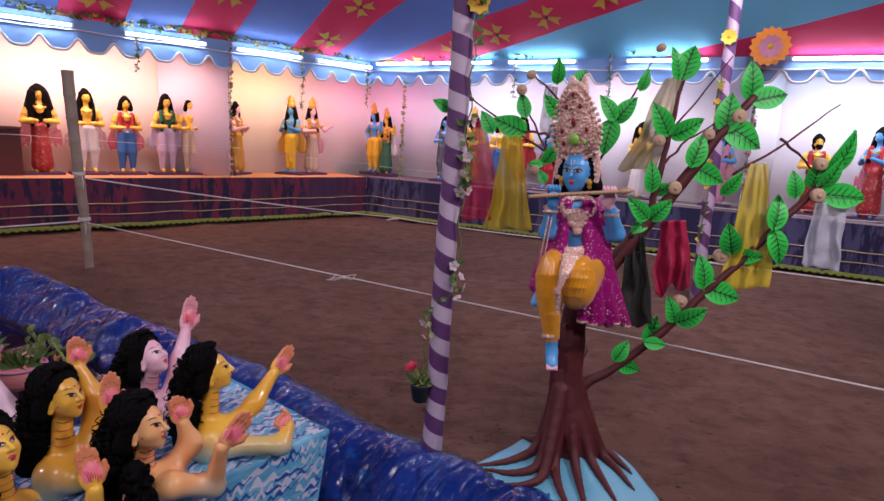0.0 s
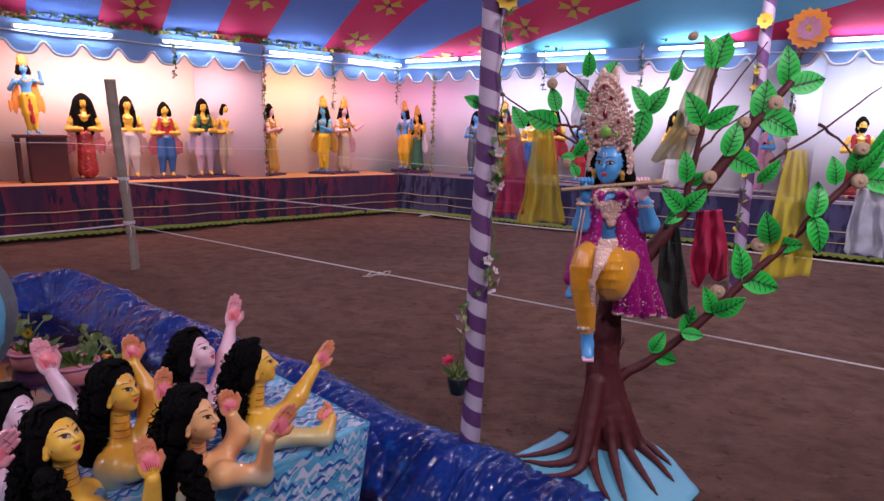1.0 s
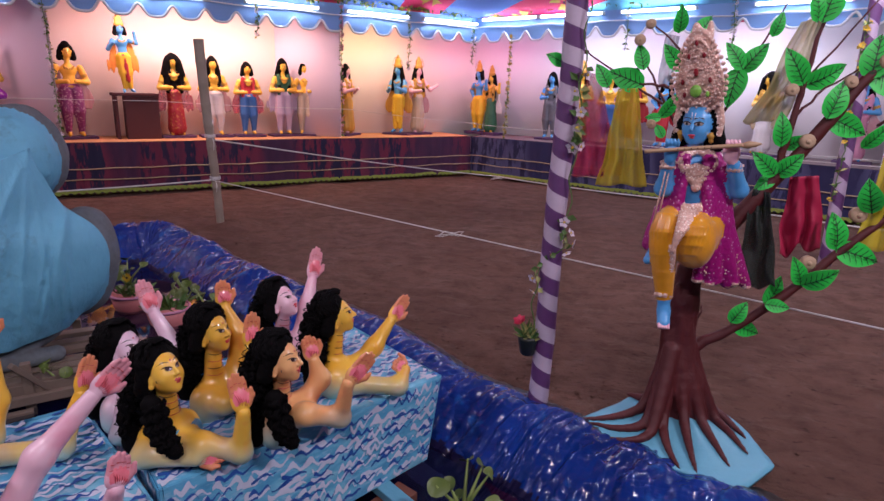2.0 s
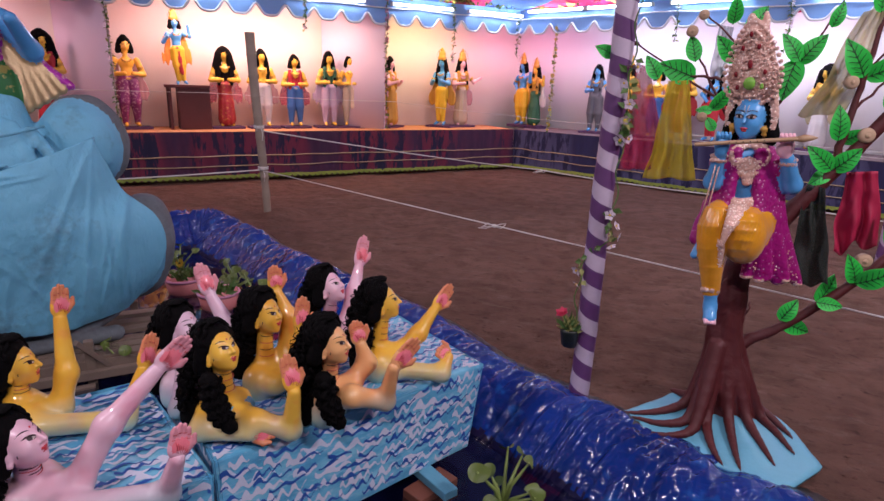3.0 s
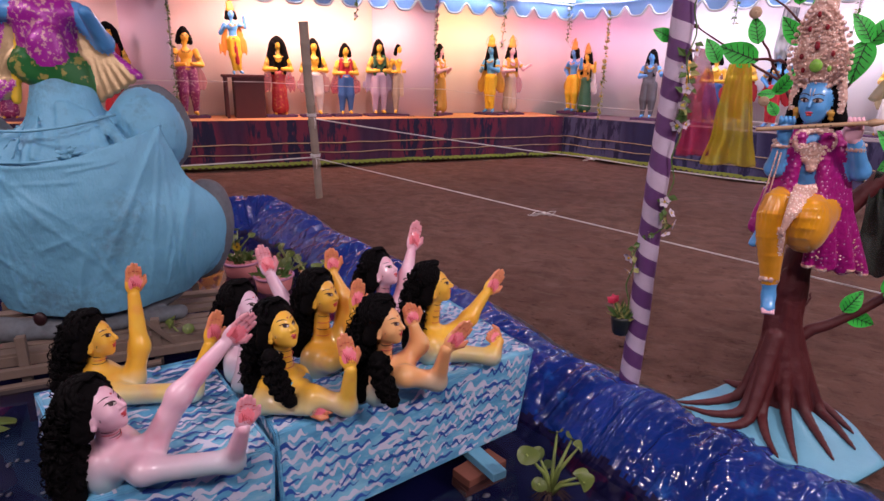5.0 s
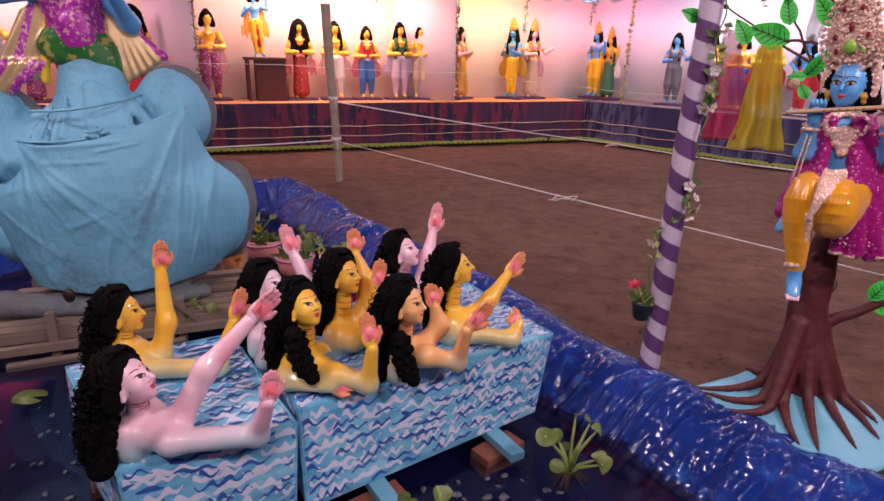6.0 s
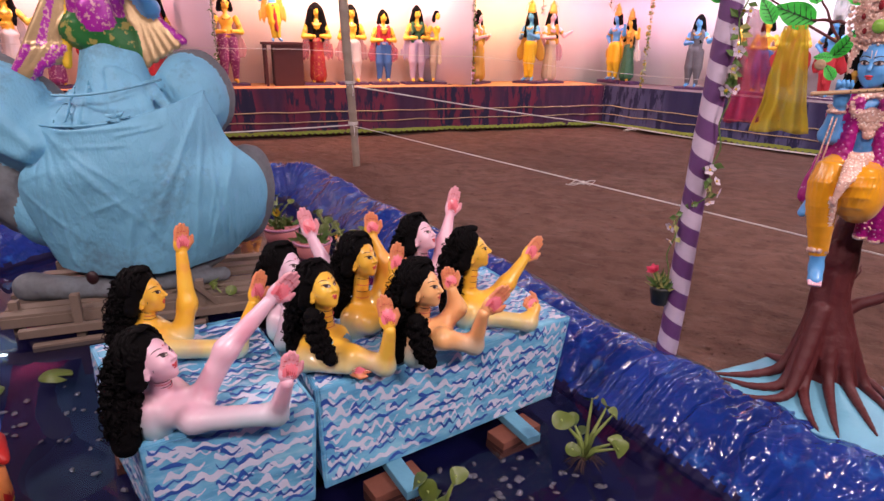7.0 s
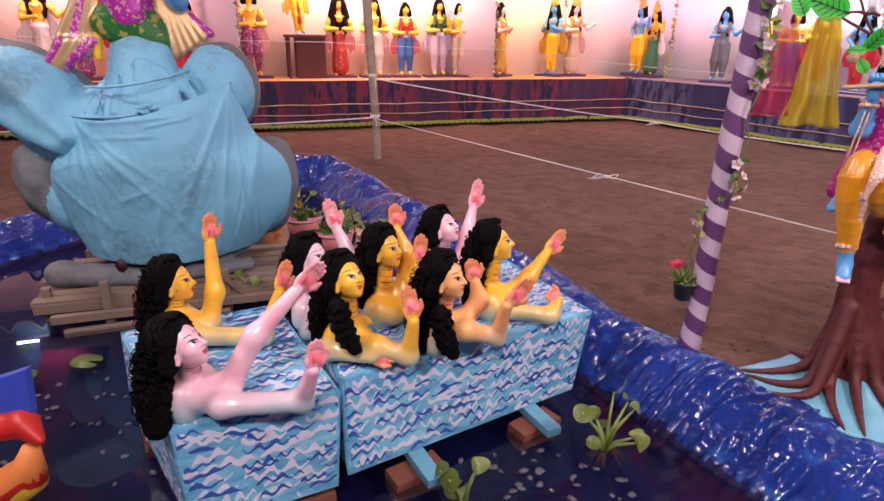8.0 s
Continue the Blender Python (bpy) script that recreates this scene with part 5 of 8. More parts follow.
make_bust("glossy yellow clay bust with folded arm and painted blue bodice", (-0.971, 1.424, 0.712), -8, 18, "skin_y", "finger_y",
          [((-1.010, 1.400, 0.54), (-1.023, 1.352, 0.415), (-0.845, 1.400, 0.415), (-0.765, 1.480, 0.420)),
           ((-0.850, 1.447, 0.50), (-0.735, 1.500, 0.410), (-0.700, 1.483, 0.580), (-0.742, 1.499, 0.712))], 1.0, 1.1,
          [(-0.955, 1.345, 0.63), (-0.930, 1.340, 0.54), (-0.880, 1.350, 0.47)], "waves", inward=(-0.02, 0.05))
make_bust("glossy orange clay bust with bowed face and long black curls", (-0.661, 1.669, 0.700), 2, 6, "skin_o", "finger_y",
          [((-0.585, 1.690, 0.54), (-0.500, 1.800, 0.430), (-0.440, 1.750, 0.610), (-0.365, 1.806, 0.722)),
           ((-0.640, 1.760, 0.54), (-0.600, 1.830, 0.560), (-0.619, 1.816, 0.642), (-0.647, 1.813, 0.742))], 1.0, 1.2,
          [(-0.655, 1.600, 0.58), (-0.625, 1.590, 0.48), (-0.590, 1.600, 0.42)], inward=(-0.03, 0.05))
make_bust("glossy ochre clay bust with black curls and two raised palms", (-1.033, 1.762, 0.716), -2, 8, "skin_d", "finger_y",
          [((-0.988, 1.825, 0.56), (-1.004, 1.879, 0.665), (-1.059, 1.870, 0.778), (-1.073, 1.883, 0.890)),
           ((-0.960, 1.708, 0.50), (-0.930, 1.800, 0.430), (-0.880, 1.782, 0.663), (-0.887, 1.821, 0.800))])
make_bust("glossy pink clay bust with one arm stretched straight up", (-1.007, 2.207, 0.700), -2, 22, "skin_p", "finger_p",
          [((-0.930, 2.220, 0.555), (-0.928, 2.296, 0.658), (-0.928, 2.346, 0.773), (-0.928, 2.406, 0.918)),
           ((-0.900, 2.150, 0.55), (-0.860, 2.180, 0.470), (-0.830, 2.155, 0.520), (-0.800, 2.157, 0.590))])
make_bust("glossy yellow clay bust in profile with one arm lifted", (-0.678, 2.123, 0.708), 22, 10, "skin_y", "finger_y",
          [((-0.600, 2.161, 0.53), (-0.545, 2.216, 0.545), (-0.502, 2.298, 0.642), (-0.455, 2.388, 0.742)),
           ((-0.590, 2.074, 0.474), (-0.400, 2.150, 0.410), (-0.386, 2.196, 0.470), (-0.440, 2.182, 0.506))], 1.0, 1.1)


# ---- bricks and boards that carry the boxes
def make_block(name, label, category, m, sx, sy, sz, mat, group=""):
    bm = bmesh.new()
    block(bm, Matrix(), sx, sy, sz, 0.006)
    for v in bm.verts:
        v.co += Vector((noise.noise(v.co * 9), noise.noise(v.co * 9 + Vector((5, 0, 0))), noise.noise(v.co * 9 + Vector((0, 5, 0))))) * 0.004
    ob = part(name, bm, mat, smooth=False)
    ob.matrix_world = m
    return tagged(ob, label, category, group)


for x, y, a in ((-0.40, 2.06, 62), (-0.69, 1.49, 58), (-1.16, 2.55, 62), (-1.3, 1.95, 60), (-1.10, 0.84, 58), (-1.86, 1.08, 150), (-0.98, 1.12, 57), (-1.55, 1.5, 60)):
    for z in (-0.2125, -0.1375):
        make_block("brick", "wet red clay brick under the painted boxes", "brick", pose(x, y, z, 0, 0, a + (6 if z > -0.15 else 0)), 0.24, 0.115, 0.073, M["brick"], "bricks under the boxes")
for x, y, a in ((-0.42, 2.08, 150), (-0.70, 1.52, 150), (-1.30, 0.92, 155), (-1.2, 2.45, 150), (-1.45, 1.9, 150)):
    make_block("board_end", "short light blue painted board lying on the bricks", "board", pose(x, y, -0.079, 0, 0, a), 0.34, 0.075, 0.04, M["plinth"], "boards under the boxes")
# ---------------------------------------------------------------- plaster tree with a seated clay figure
TREE_AT = Vector((0.82, 2.98, 0.0))
TREE_SIDE, TREE_BACK = Vector((0.991, 0.137, 0.0)), Vector((-0.137, 0.991, 0.0))


def tp(x, z, back=0.0):
    """A point of the tree: metres to its side, height, and metres behind (+) or before (-) its middle plane."""
    s = 1.0 + back / 2.9
    return TREE_SIDE * ((x + 0.71) * s - 0.71) + TREE_BACK * back + Vector((0, 0, 1.67 + (z - 1.67) * s))


MAIN = [(-0.045, 0.50, 0.068), (-0.045, 0.70, 0.062), (-0.035, 0.83, 0.059), (0.03, 0.96, 0.048), (0.19, 1.19, 0.036), (0.38, 1.46, 0.030),
    (0.56, 1.74, 0.024), (0.71, 1.94, 0.016)]
LOWER = [(-0.02, 0.42, 0.040), (0.06, 0.475, 0.028), (0.19, 0.56, 0.022), (0.41, 0.76, 0.021), (0.60, 0.98, 0.020), (0.75, 1.14, 0.018),
    (0.89, 1.32, 0.018), (1.03, 1.48, 0.017), (1.12, 1.62, 0.013)]
UPPER = [(0.28, 1.34, 0.020), (0.30, 1.50, 0.015), (0.33, 1.74, 0.013), (0.36, 1.97, 0.008), (0.39, 2.05, 0.006)]
TWIGS = [((0.30, 1.52), (0.33, 1.74), (0.58, 2.11)), ((0.30, 1.58), (0.42, 1.72), (0.58, 1.83)),
    ((0.66, 1.57), (0.90, 1.74), (1.11, 1.92)), ((-0.12, 1.55), (-0.38, 1.71), (-0.63, 1.87)), ((-0.19, 1.55), (-0.29, 1.72), (-0.38, 1.89)), ((-0.05, 1.66), (-0.18, 1.85), (-0.34, 1.99)), ((0.01, 1.59), (0.09, 1.80), (0.22, 2.09)), ((-0.23, 1.71), (-0.35, 1.72), (-0.49, 1.74)), ((0.86, 1.75), (0.97, 1.67), (1.08, 1.56)), ((0.02, 0.59), (0.05, 0.64), (0.05, 0.68)), ((-0.60, 1.86), (-0.66, 1.83), (-0.71, 1.80))]
LEAVES_LEFT = [(-0.71, 1.80, -0.79, 1.84), (-0.50, 1.70, -0.56, 1.80), (-0.34, 1.71, -0.50, 1.77), (-0.35, 1.78, -0.38, 1.89), (-0.22, 1.94, -0.22, 2.06), (-0.18, 1.78, -0.27, 1.89),
    (-0.16, 1.91, -0.09, 2.01), (0.07, 1.79, -0.01, 1.90), (0.07, 1.78, 0.16, 1.90), (0.06, 1.80, 0.03, 1.63), (-0.26, 1.57, -0.19, 1.68), (-0.25, 1.57, -0.32, 1.57), (-0.23, 1.48, -0.27, 1.54), (0.17, 1.93, 0.20, 2.03)]
LEAVES_MID = [(0.28, 1.33, 0.17, 1.43), (0.28, 1.33, 0.38, 1.43), (0.28, 1.33, 0.20, 1.26), (0.34, 1.99, 0.30, 2.13), (0.36, 1.99, 0.40, 2.14), (0.33, 1.73, 0.24, 1.88),
    (0.33, 1.73, 0.48, 1.82), (0.28, 1.46, 0.26, 1.61), (0.29, 1.46, 0.39, 1.51), (0.45, 1.59, 0.49, 1.75), (0.45, 1.60, 0.61, 1.53), (0.59, 1.76, 0.60, 1.94), (0.58, 1.80, 0.76, 1.70), (0.69, 1.91, 0.67, 2.09), (0.69, 1.91, 0.85, 1.95), (0.61, 1.47, 0.70, 1.58)]
LEAVES_RIGHT = [(0.71, 1.18, 0.67, 1.33), (0.71, 1.18, 0.86, 1.18), (0.89, 1.31, 0.89, 1.48), (0.89, 1.32, 0.94, 1.15), (0.97, 1.47, 0.94, 1.60), (1.04, 1.52, 1.06, 1.65),
    (1.09, 1.50, 1.30, 1.49), (1.10, 1.59, 1.20, 1.80), (1.07, 1.52, 1.16, 1.67), (0.59, 1.00, 0.55, 1.17), (0.59, 1.01, 0.77, 0.96), (0.47, 0.82, 0.42, 0.95), (0.47, 0.82, 0.62, 0.90), (0.33, 0.71, 0.38, 0.85), (0.33, 0.71, 0.44, 0.70), (0.19, 0.60, 0.25, 0.71), (0.20, 0.60, 0.32, 0.56)]
SLICES = [(-0.38, 1.91, 0.025), (-0.34, 1.98, 0.022), (0.25, 2.13, 0.020), (0.65, 1.84, 0.036), (0.39, 1.49, 0.033), (1.08, 1.49, 0.036),
    (1.07, 1.64, 0.031), (0.66, 1.17, 0.036), (0.49, 0.93, 0.033), (0.29, 1.71, 0.028), (-0.29, 1.54, 0.022), (0.52, 1.75, 0.028)]


def make_tree():
    corners = [Vector(c) for c in ((-0.50, -0.125), (-0.44, -0.25), (-0.33, -0.37), (-0.16, -0.455), (0.0, -0.495), (0.14, -0.59), (0.37, -0.345), (0.34, -0.05), (0.26, 0.16), (0.0, 0.23), (-0.215, 0.17))]

    def reach(a):
        """How far the base sheet reaches from its middle at the angle a."""
        d = Vector((math.cos(a), math.sin(a)))
        best = 0.2
        for c0, c1 in zip(corners, corners[1:] + corners[:1]):
            e = c1 - c0
            den = d.x * e.y - d.y * e.x
            if abs(den) > 1e-9:
                t = (c0.x * e.y - c0.y * e.x) / den
                u = (c0.x * d.y - c0.y * d.x) / den
                if t > 0 and -1e-6 <= u <= 1 + 1e-6:
                    best = t
        return best

    def base_z(x, y):
        a, r = math.atan2(y, x), math.hypot(x, y)
        t = min(1.0, r / reach(a))
        fold = 0.012 * noise.noise((a * 2.2, t * 1.5, 3)) * t + 0.010 * math.sin(a * 9 + 1) * t * (1 - t) + 0.006 * noise.noise((x * 12, y * 12, 6)) * t
        return 0.050 + 0.15 * (1 - t) ** 2.2 + fold
    tree = thing("plaster_tree", "maroon plaster tree with green cut-out leaves on blue base", "tree", TREE_AT)
    rnd = random.Random(8)
    # trunk with melted roots
    sol = [capsule(tp(0.01, 0.08), tp(-0.01, 0.28), 0.150, 0.112, 0, 0.06), capsule(tp(-0.01, 0.28), tp(-0.045, 0.50), 0.108, 0.068, 0, 0.05),
           capsule(tp(-0.045, 0.50), tp(-0.045, 0.70), 0.068, 0.062, 0, 0.04), capsule(tp(-0.045, 0.70), tp(-0.03, 0.86), 0.062, 0.058, 0, 0.04)]
    # roots flow down the flare and out over the painted base
    for ring in (((-0.17, -0.06), (-0.31, -0.13), (-0.48, -0.12)), ((-0.17, -0.17), (-0.27, -0.25), (-0.46, -0.16)), ((-0.15, -0.22), (-0.20, -0.31), (-0.36, -0.29)),
                 ((-0.10, -0.17), (-0.11, -0.33), (-0.07, -0.47)), ((0.00, -0.15), (0.00, -0.31), (0.0, -0.48)), ((0.08, -0.13), (0.12, -0.24), (0.16, -0.40)),
                 ((0.17, -0.04), (0.22, -0.15), (0.27, -0.29)), ((0.18, 0.06), (0.28, 0.00), (0.31, -0.12)), ((0.05, 0.15), (0.10, 0.20), (0.16, 0.24)), ((-0.12, 0.12), (-0.18, 0.16), (-0.22, 0.20))):
        (ax, ay), (bx, by), (cx, cy) = ring
        up0 = Vector((ax * 0.30 - 0.03, ay * 0.30, 0.46))
        pts = []
        for k in range(13):
            t = k / 12
            if t < 0.45:
                q = t / 0.45
                p = up0.lerp(Vector((ax, ay, base_z(ax, ay) + 0.035)), q)
                p.z = up0.z + (base_z(ax, ay) + 0.035 - up0.z) * q ** 0.85
            else:
                q = (t - 0.45) / 0.55
                x = (1 - q) ** 2 * ax + 2 * q * (1 - q) * bx + q * q * cx
                y = (1 - q) ** 2 * ay + 2 * q * (1 - q) * by + q * q * cy
                p = Vector((x, y, base_z(x, y) + 0.020 * (1 - q) + 0.004))
            pts.append(TREE_SIDE * p.x + TREE_BACK * p.y + Vector((0, 0, p.z)))
        for k in range(12):
            r0, r1 = [0.031 * (1 - j / 12) ** 0.75 + 0.0055 for j in (k, k + 1)]
            sol.append(capsule(pts[k], pts[k + 1], r0, r1, 0, 0.006))
    for i in range(120):
        a, z = rnd.uniform(0, 6.28), rnd.uniform(0.22, 0.8)
        q = min(1.0, max(0.0, (z - 0.1) / 0.4))
        r, cx = 0.15 - 0.085 * q, 0.01 - 0.055 * q
        z1 = z - rnd.uniform(0.08, 0.16)
        q1 = min(1.0, max(0.0, (z1 - 0.1) / 0.4))
        r1 = 0.15 - 0.085 * q1
        sol.append(capsule(TREE_SIDE * (cx + r * math.cos(a)) + TREE_BACK * r * math.sin(a) + Vector((0, 0, z)), TREE_SIDE * (0.01 - 0.055 * q1 + r1 * math.cos(a + 0.06)) + TREE_BACK * r1 * math.sin(a + 0.06) + Vector((0, 0, z1)), 0.006, 0.010, 0, 0.018))
    clay("trunk", sol, 0.0085, [M["trunk"]], None, tree, "rough maroon painted plaster trunk with splayed roots")
    # base: a stiff painted sheet that slopes from the trunk to uneven corners, its edge standing off the ground
    verts, faces = [], []
    rings, segs = 14, 110
    for i in range(rings):
        t = i / (rings - 1)
        for j in range(segs):
            a = 2 * math.pi * j / segs
            r = 0.04 + (reach(a) - 0.04) * t
            x, y = r * math.cos(a), r * math.sin(a)
            verts.append(TREE_SIDE * x + TREE_BACK * y + Vector((0, 0, base_z(x, y))))
    for drop, inset in ((0.022, 0.004), (0.026, 0.035), (0.075, 0.05)):
        for j in range(segs):
            v = verts[(rings - 1) * segs + j]
            flat_v = Vector((v.x, v.y, 0))
            w = v - flat_v.normalized() * inset
            w.z = max(v.z - drop, -0.03)
            verts.append(w)
    for i in range(rings + 2):
        for j in range(segs):
            a, b = i * segs + j, i * segs + (j + 1) % segs
            faces.append((a, a + segs, b + segs, b))
    raw("base", verts, faces, M["plinth"], tree, "light blue painted stiff sheet base with bent corners")
    for line in (MAIN, LOWER, UPPER):
        bm = bmesh.new()
        pts = [tp(x, z) for x, z, r in line]
        rad = [r for x, z, r in line]
        if line is MAIN:
            pts, rad = pts[2:], rad[2:]
        fine, fr = [], []
        for i in range(len(pts) - 1):
            for k in range(5):
                fine.append(pts[i].lerp(pts[i + 1], k / 5) + Vector((rnd.uniform(-1, 1), rnd.uniform(-1, 1), rnd.uniform(-1, 1))) * 0.004)
                fr.append((rad[i] + (rad[i + 1] - rad[i]) * k / 5) * rnd.uniform(0.94, 1.08))
        fine.append(pts[-1])
        fr.append(rad[-1] * 0.8)
        tube(bm, fine, fr, 12)
        part("branch", bm, M["trunk"], tree, "knobbly maroon branch")
    for tw in TWIGS:
        bm = bmesh.new()
        pts = [tp(x, z, 0.02 * i) for i, (x, z) in enumerate(tw)]
        fine = []
        for a, b in zip(pts, pts[1:]):
            fine += [a.lerp(b, k / 5) + Vector((rnd.uniform(-1, 1), 0, rnd.uniform(-1, 1))) * 0.005 for k in range(5)]
        fine.append(pts[-1])
        tube(bm, fine, [0.0075 - 0.0045 * i / len(fine) for i in range(len(fine))], 6)
        part("twig", bm, M["trunk"], tree, "thin dark twig")
    # one leaf mesh, shared
    bm = bmesh.new()
    n = 10
    left, right, mid = [], [], []
    for i in range(n + 1):
        t = i / n
        w = 0.30 * math.sin(math.pi * min(1, t * 0.96 + 0.04) ** 0.8) ** 0.85 if 0 < t < 1 else 0.004
        y = -0.10 * math.sin(math.pi * t)
        left.append(bm.verts.new((-w, y - 0.06 * w, t)))
        right.append(bm.verts.new((w, y - 0.06 * w, t)))
        mid.append(bm.verts.new((0, y + 0.025, t)))
    for i in range(n):
        bm.faces.new((left[i], mid[i], mid[i + 1], left[i + 1]))
        bm.faces.new((mid[i], right[i], right[i + 1], mid[i + 1]))
    res = bmesh.ops.extrude_face_region(bm, geom=list(bm.faces))
    bmesh.ops.translate(bm, verts=[g for g in res["geom"] if isinstance(g, bmesh.types.BMVert)], vec=(0, 0.02, 0))
    bmesh.ops.recalc_face_normals(bm, faces=bm.faces)

    def vein(a, b, w):
        d = Vector((b[0] - a[0], 0, b[1] - a[1])).normalized()
        s = Vector((-d.z, 0, d.x)) * w
        q = []
        for (x, z), k in ((a, -1), (b, -0.3), (b, 0.3), (a, 1)):
            yy = -0.10 * math.sin(math.pi * z) - 0.026
            q.append(bm.verts.new(Vector((x, yy, z)) + s * k))
        bm.faces.new(q).material_index = 1
    for i in range(10):
        vein((0, i / 10), (0, (i + 1) / 10), 0.020)
    for i in range(6):
        t = 0.12 + 0.135 * i
        for side in (-1, 1):
            x = 0.24 * math.sin(math.pi * min(1, (t + 0.10)) ** 0.8) * side
            vein((0, t), (x * 0.5, t + 0.075), 0.015)
            vein((x * 0.5, t + 0.075), (x * 0.95, t + 0.13), 0.012)
    leaf = part("leaf", bm, [M["leaf"], M["vein"]], tree, "flat bright green leaf with dark veins", smooth=False)
    first = True
    for group in (LEAVES_LEFT, LEAVES_MID, LEAVES_RIGHT):
        for x0, z0, x1, z1 in group:
            ob = leaf if first else new("leaf", leaf.data)
            ob.parent = tree
            back = rnd.uniform(-0.06, 0.03)
            a, b = tp(x0, z0, back), tp(x1, z1, back + rnd.uniform(-0.05, 0.05))
            d = (b - a)
            ln = d.length * 1.04
            d.normalize()
            nrm = (-TREE_BACK + TREE_SIDE * rnd.uniform(-0.5, 0.5) + Vector((0, 0, rnd.uniform(-0.2, 0.4)))).normalized()
            yv = -(nrm - d * nrm.dot(d)).normalized()
            xv = yv.cross(d)
            rot = Matrix((xv, yv, d)).transposed().to_4x4()
            ob.matrix_local = Matrix.Translation(a) @ rot @ Matrix.Diagonal((ln * rnd.uniform(0.85, 1.05), ln, ln, 1))
            first = False
    for x, z, r in SLICES:
        bm = bmesh.new()
        c = tp(x, z, -0.03)
        tube(bm, [c + TREE_BACK * 0.03, c + TREE_BACK * 0.004, c, c - TREE_BACK * 0.008, c - TREE_BACK * 0.010], [r * 0.9, r, r, r * 0.86, r * 0.5], 16)
        tube(bm, [c - TREE_BACK * 0.0095, c - TREE_BACK * 0.0135], [r * 0.35, r * 0.3], 10)
        part("wood_slice", bm, M["slice"], tree, "pale round slice of wood")


make_tree()


# ---- seated figure
def make_seated():
    BL, MG, YE, TI_, HA, IN, EY, LI, GR, RD, GO, PK = range(12)
    P = lambda x, z, b=-0.16: tp(x, z, b)
    F = (-TREE_BACK * 0.88 - TREE_SIDE * 0.50 - Vector((0, 0, 0.08))).normalized()
    S = F.cross(Vector((0, 0, 1))).normalized()
    U = S.cross(F)
    rot = Matrix((S, F, U)).transposed()
    body = Matrix((TREE_SIDE, TREE_BACK, Vector((0, 0, 1)))).transposed()
    sol = []
    # puffed silk: hips, a raised thigh, a hanging leg, each wrapped in rising pleats
    sol += [blob(P(-0.07, 1.08), (0.13, 0.10, 0.085), YE, 0.03, body),
            blob(P(-0.03, 1.00, -0.25), (0.086, 0.105, 0.125), YE, 0.03, body), blob(P(0.0, 1.05, -0.19), (0.075, 0.09, 0.10), YE, 0.03, body),
            blob(P(-0.165, 1.03, -0.24), (0.070, 0.085, 0.115), YE, 0.03, body),
            capsule(P(-0.172, 0.96, -0.27), P(-0.140, 0.715, -0.25), 0.056, 0.034, YE, 0.03)]
    for k in range(13):
        q = -1.25 + 0.21 * k
        line = []
        for j in range(8):
            v = 1.25 - 0.36 * j
            c = math.cos(v)
            line.append(P(-0.03 + 0.091 * c * math.sin(q + 0.25 * v), 1.00 + 0.130 * math.sin(v), -0.25 - 0.110 * c * math.cos(q + 0.25 * v)))
        for c0, c1 in zip(line, line[1:]):
            sol.append(capsule(c0, c1, 0.0075, 0.0085, YE, 0.006))
    for k in range(11):
        q = -1.4 + 0.27 * k
        line = [P(-0.155 + 0.058 * math.sin(q), 1.12, -0.24 - 0.050 * math.cos(q)), P(-0.166 + 0.074 * math.sin(q + 0.15), 1.03, -0.24 - 0.086 * math.cos(q)),
                P(-0.170 + 0.060 * math.sin(q + 0.3), 0.92, -0.265 - 0.058 * math.cos(q)), P(-0.158 + 0.050 * math.sin(q + 0.4), 0.83, -0.26 - 0.046 * math.cos(q)), P(-0.142 + 0.036 * math.sin(q + 0.4), 0.72, -0.25 - 0.034 * math.cos(q))]
        for c0, c1 in zip(line, line[1:]):
            sol.append(capsule(c0, c1, 0.0085, 0.0072, YE, 0.006))
    # hanging foot, tucked foot
    sol += [capsule(P(-0.138, 0.71, -0.25), P(-0.130, 0.63, -0.25), 0.030, 0.026, BL, 0.015), capsule(P(-0.130, 0.63, -0.25), P(-0.124, 0.565, -0.285), 0.027, 0.029, BL, 0.02),
            capsule(P(-0.215, 0.93, -0.20), P(-0.238, 0.885, -0.24), 0.024, 0.018, BL, 0.015)]
    # torso and arms
    sol += [blob(P(-0.055, 1.20), (0.066, 0.055, 0.085), BL, 0.04, body), blob(P(-0.068, 1.315), (0.098, 0.066, 0.085), BL, 0.05, body),
            capsule(P(-0.072, 1.36), P(-0.080, 1.46), 0.040, 0.034, BL, 0.03),
            capsule(P(-0.160, 1.36), P(-0.206, 1.245, -0.20), 0.036, 0.035, BL, 0.02), capsule(P(-0.206, 1.245, -0.20), P(-0.192, 1.375, -0.28), 0.034, 0.024, BL, 0.02),
            blob(P(-0.190, 1.415, -0.30), (0.030, 0.020, 0.044), BL, 0.015, body),
            capsule(P(0.035, 1.36), P(0.130, 1.255, -0.19), 0.038, 0.039, BL, 0.02), capsule(P(0.130, 1.255, -0.19), P(0.092, 1.37, -0.26), 0.038, 0.027, BL, 0.02),
            blob(P(0.074, 1.425, -0.28), (0.036, 0.022, 0.048), PK, 0.015, body)]
    # sequinned open coat: short sleeves, a narrow front edge, and a long flared panel on one side
    wavy = (0.006, 90.0, 90.0, 0.0)
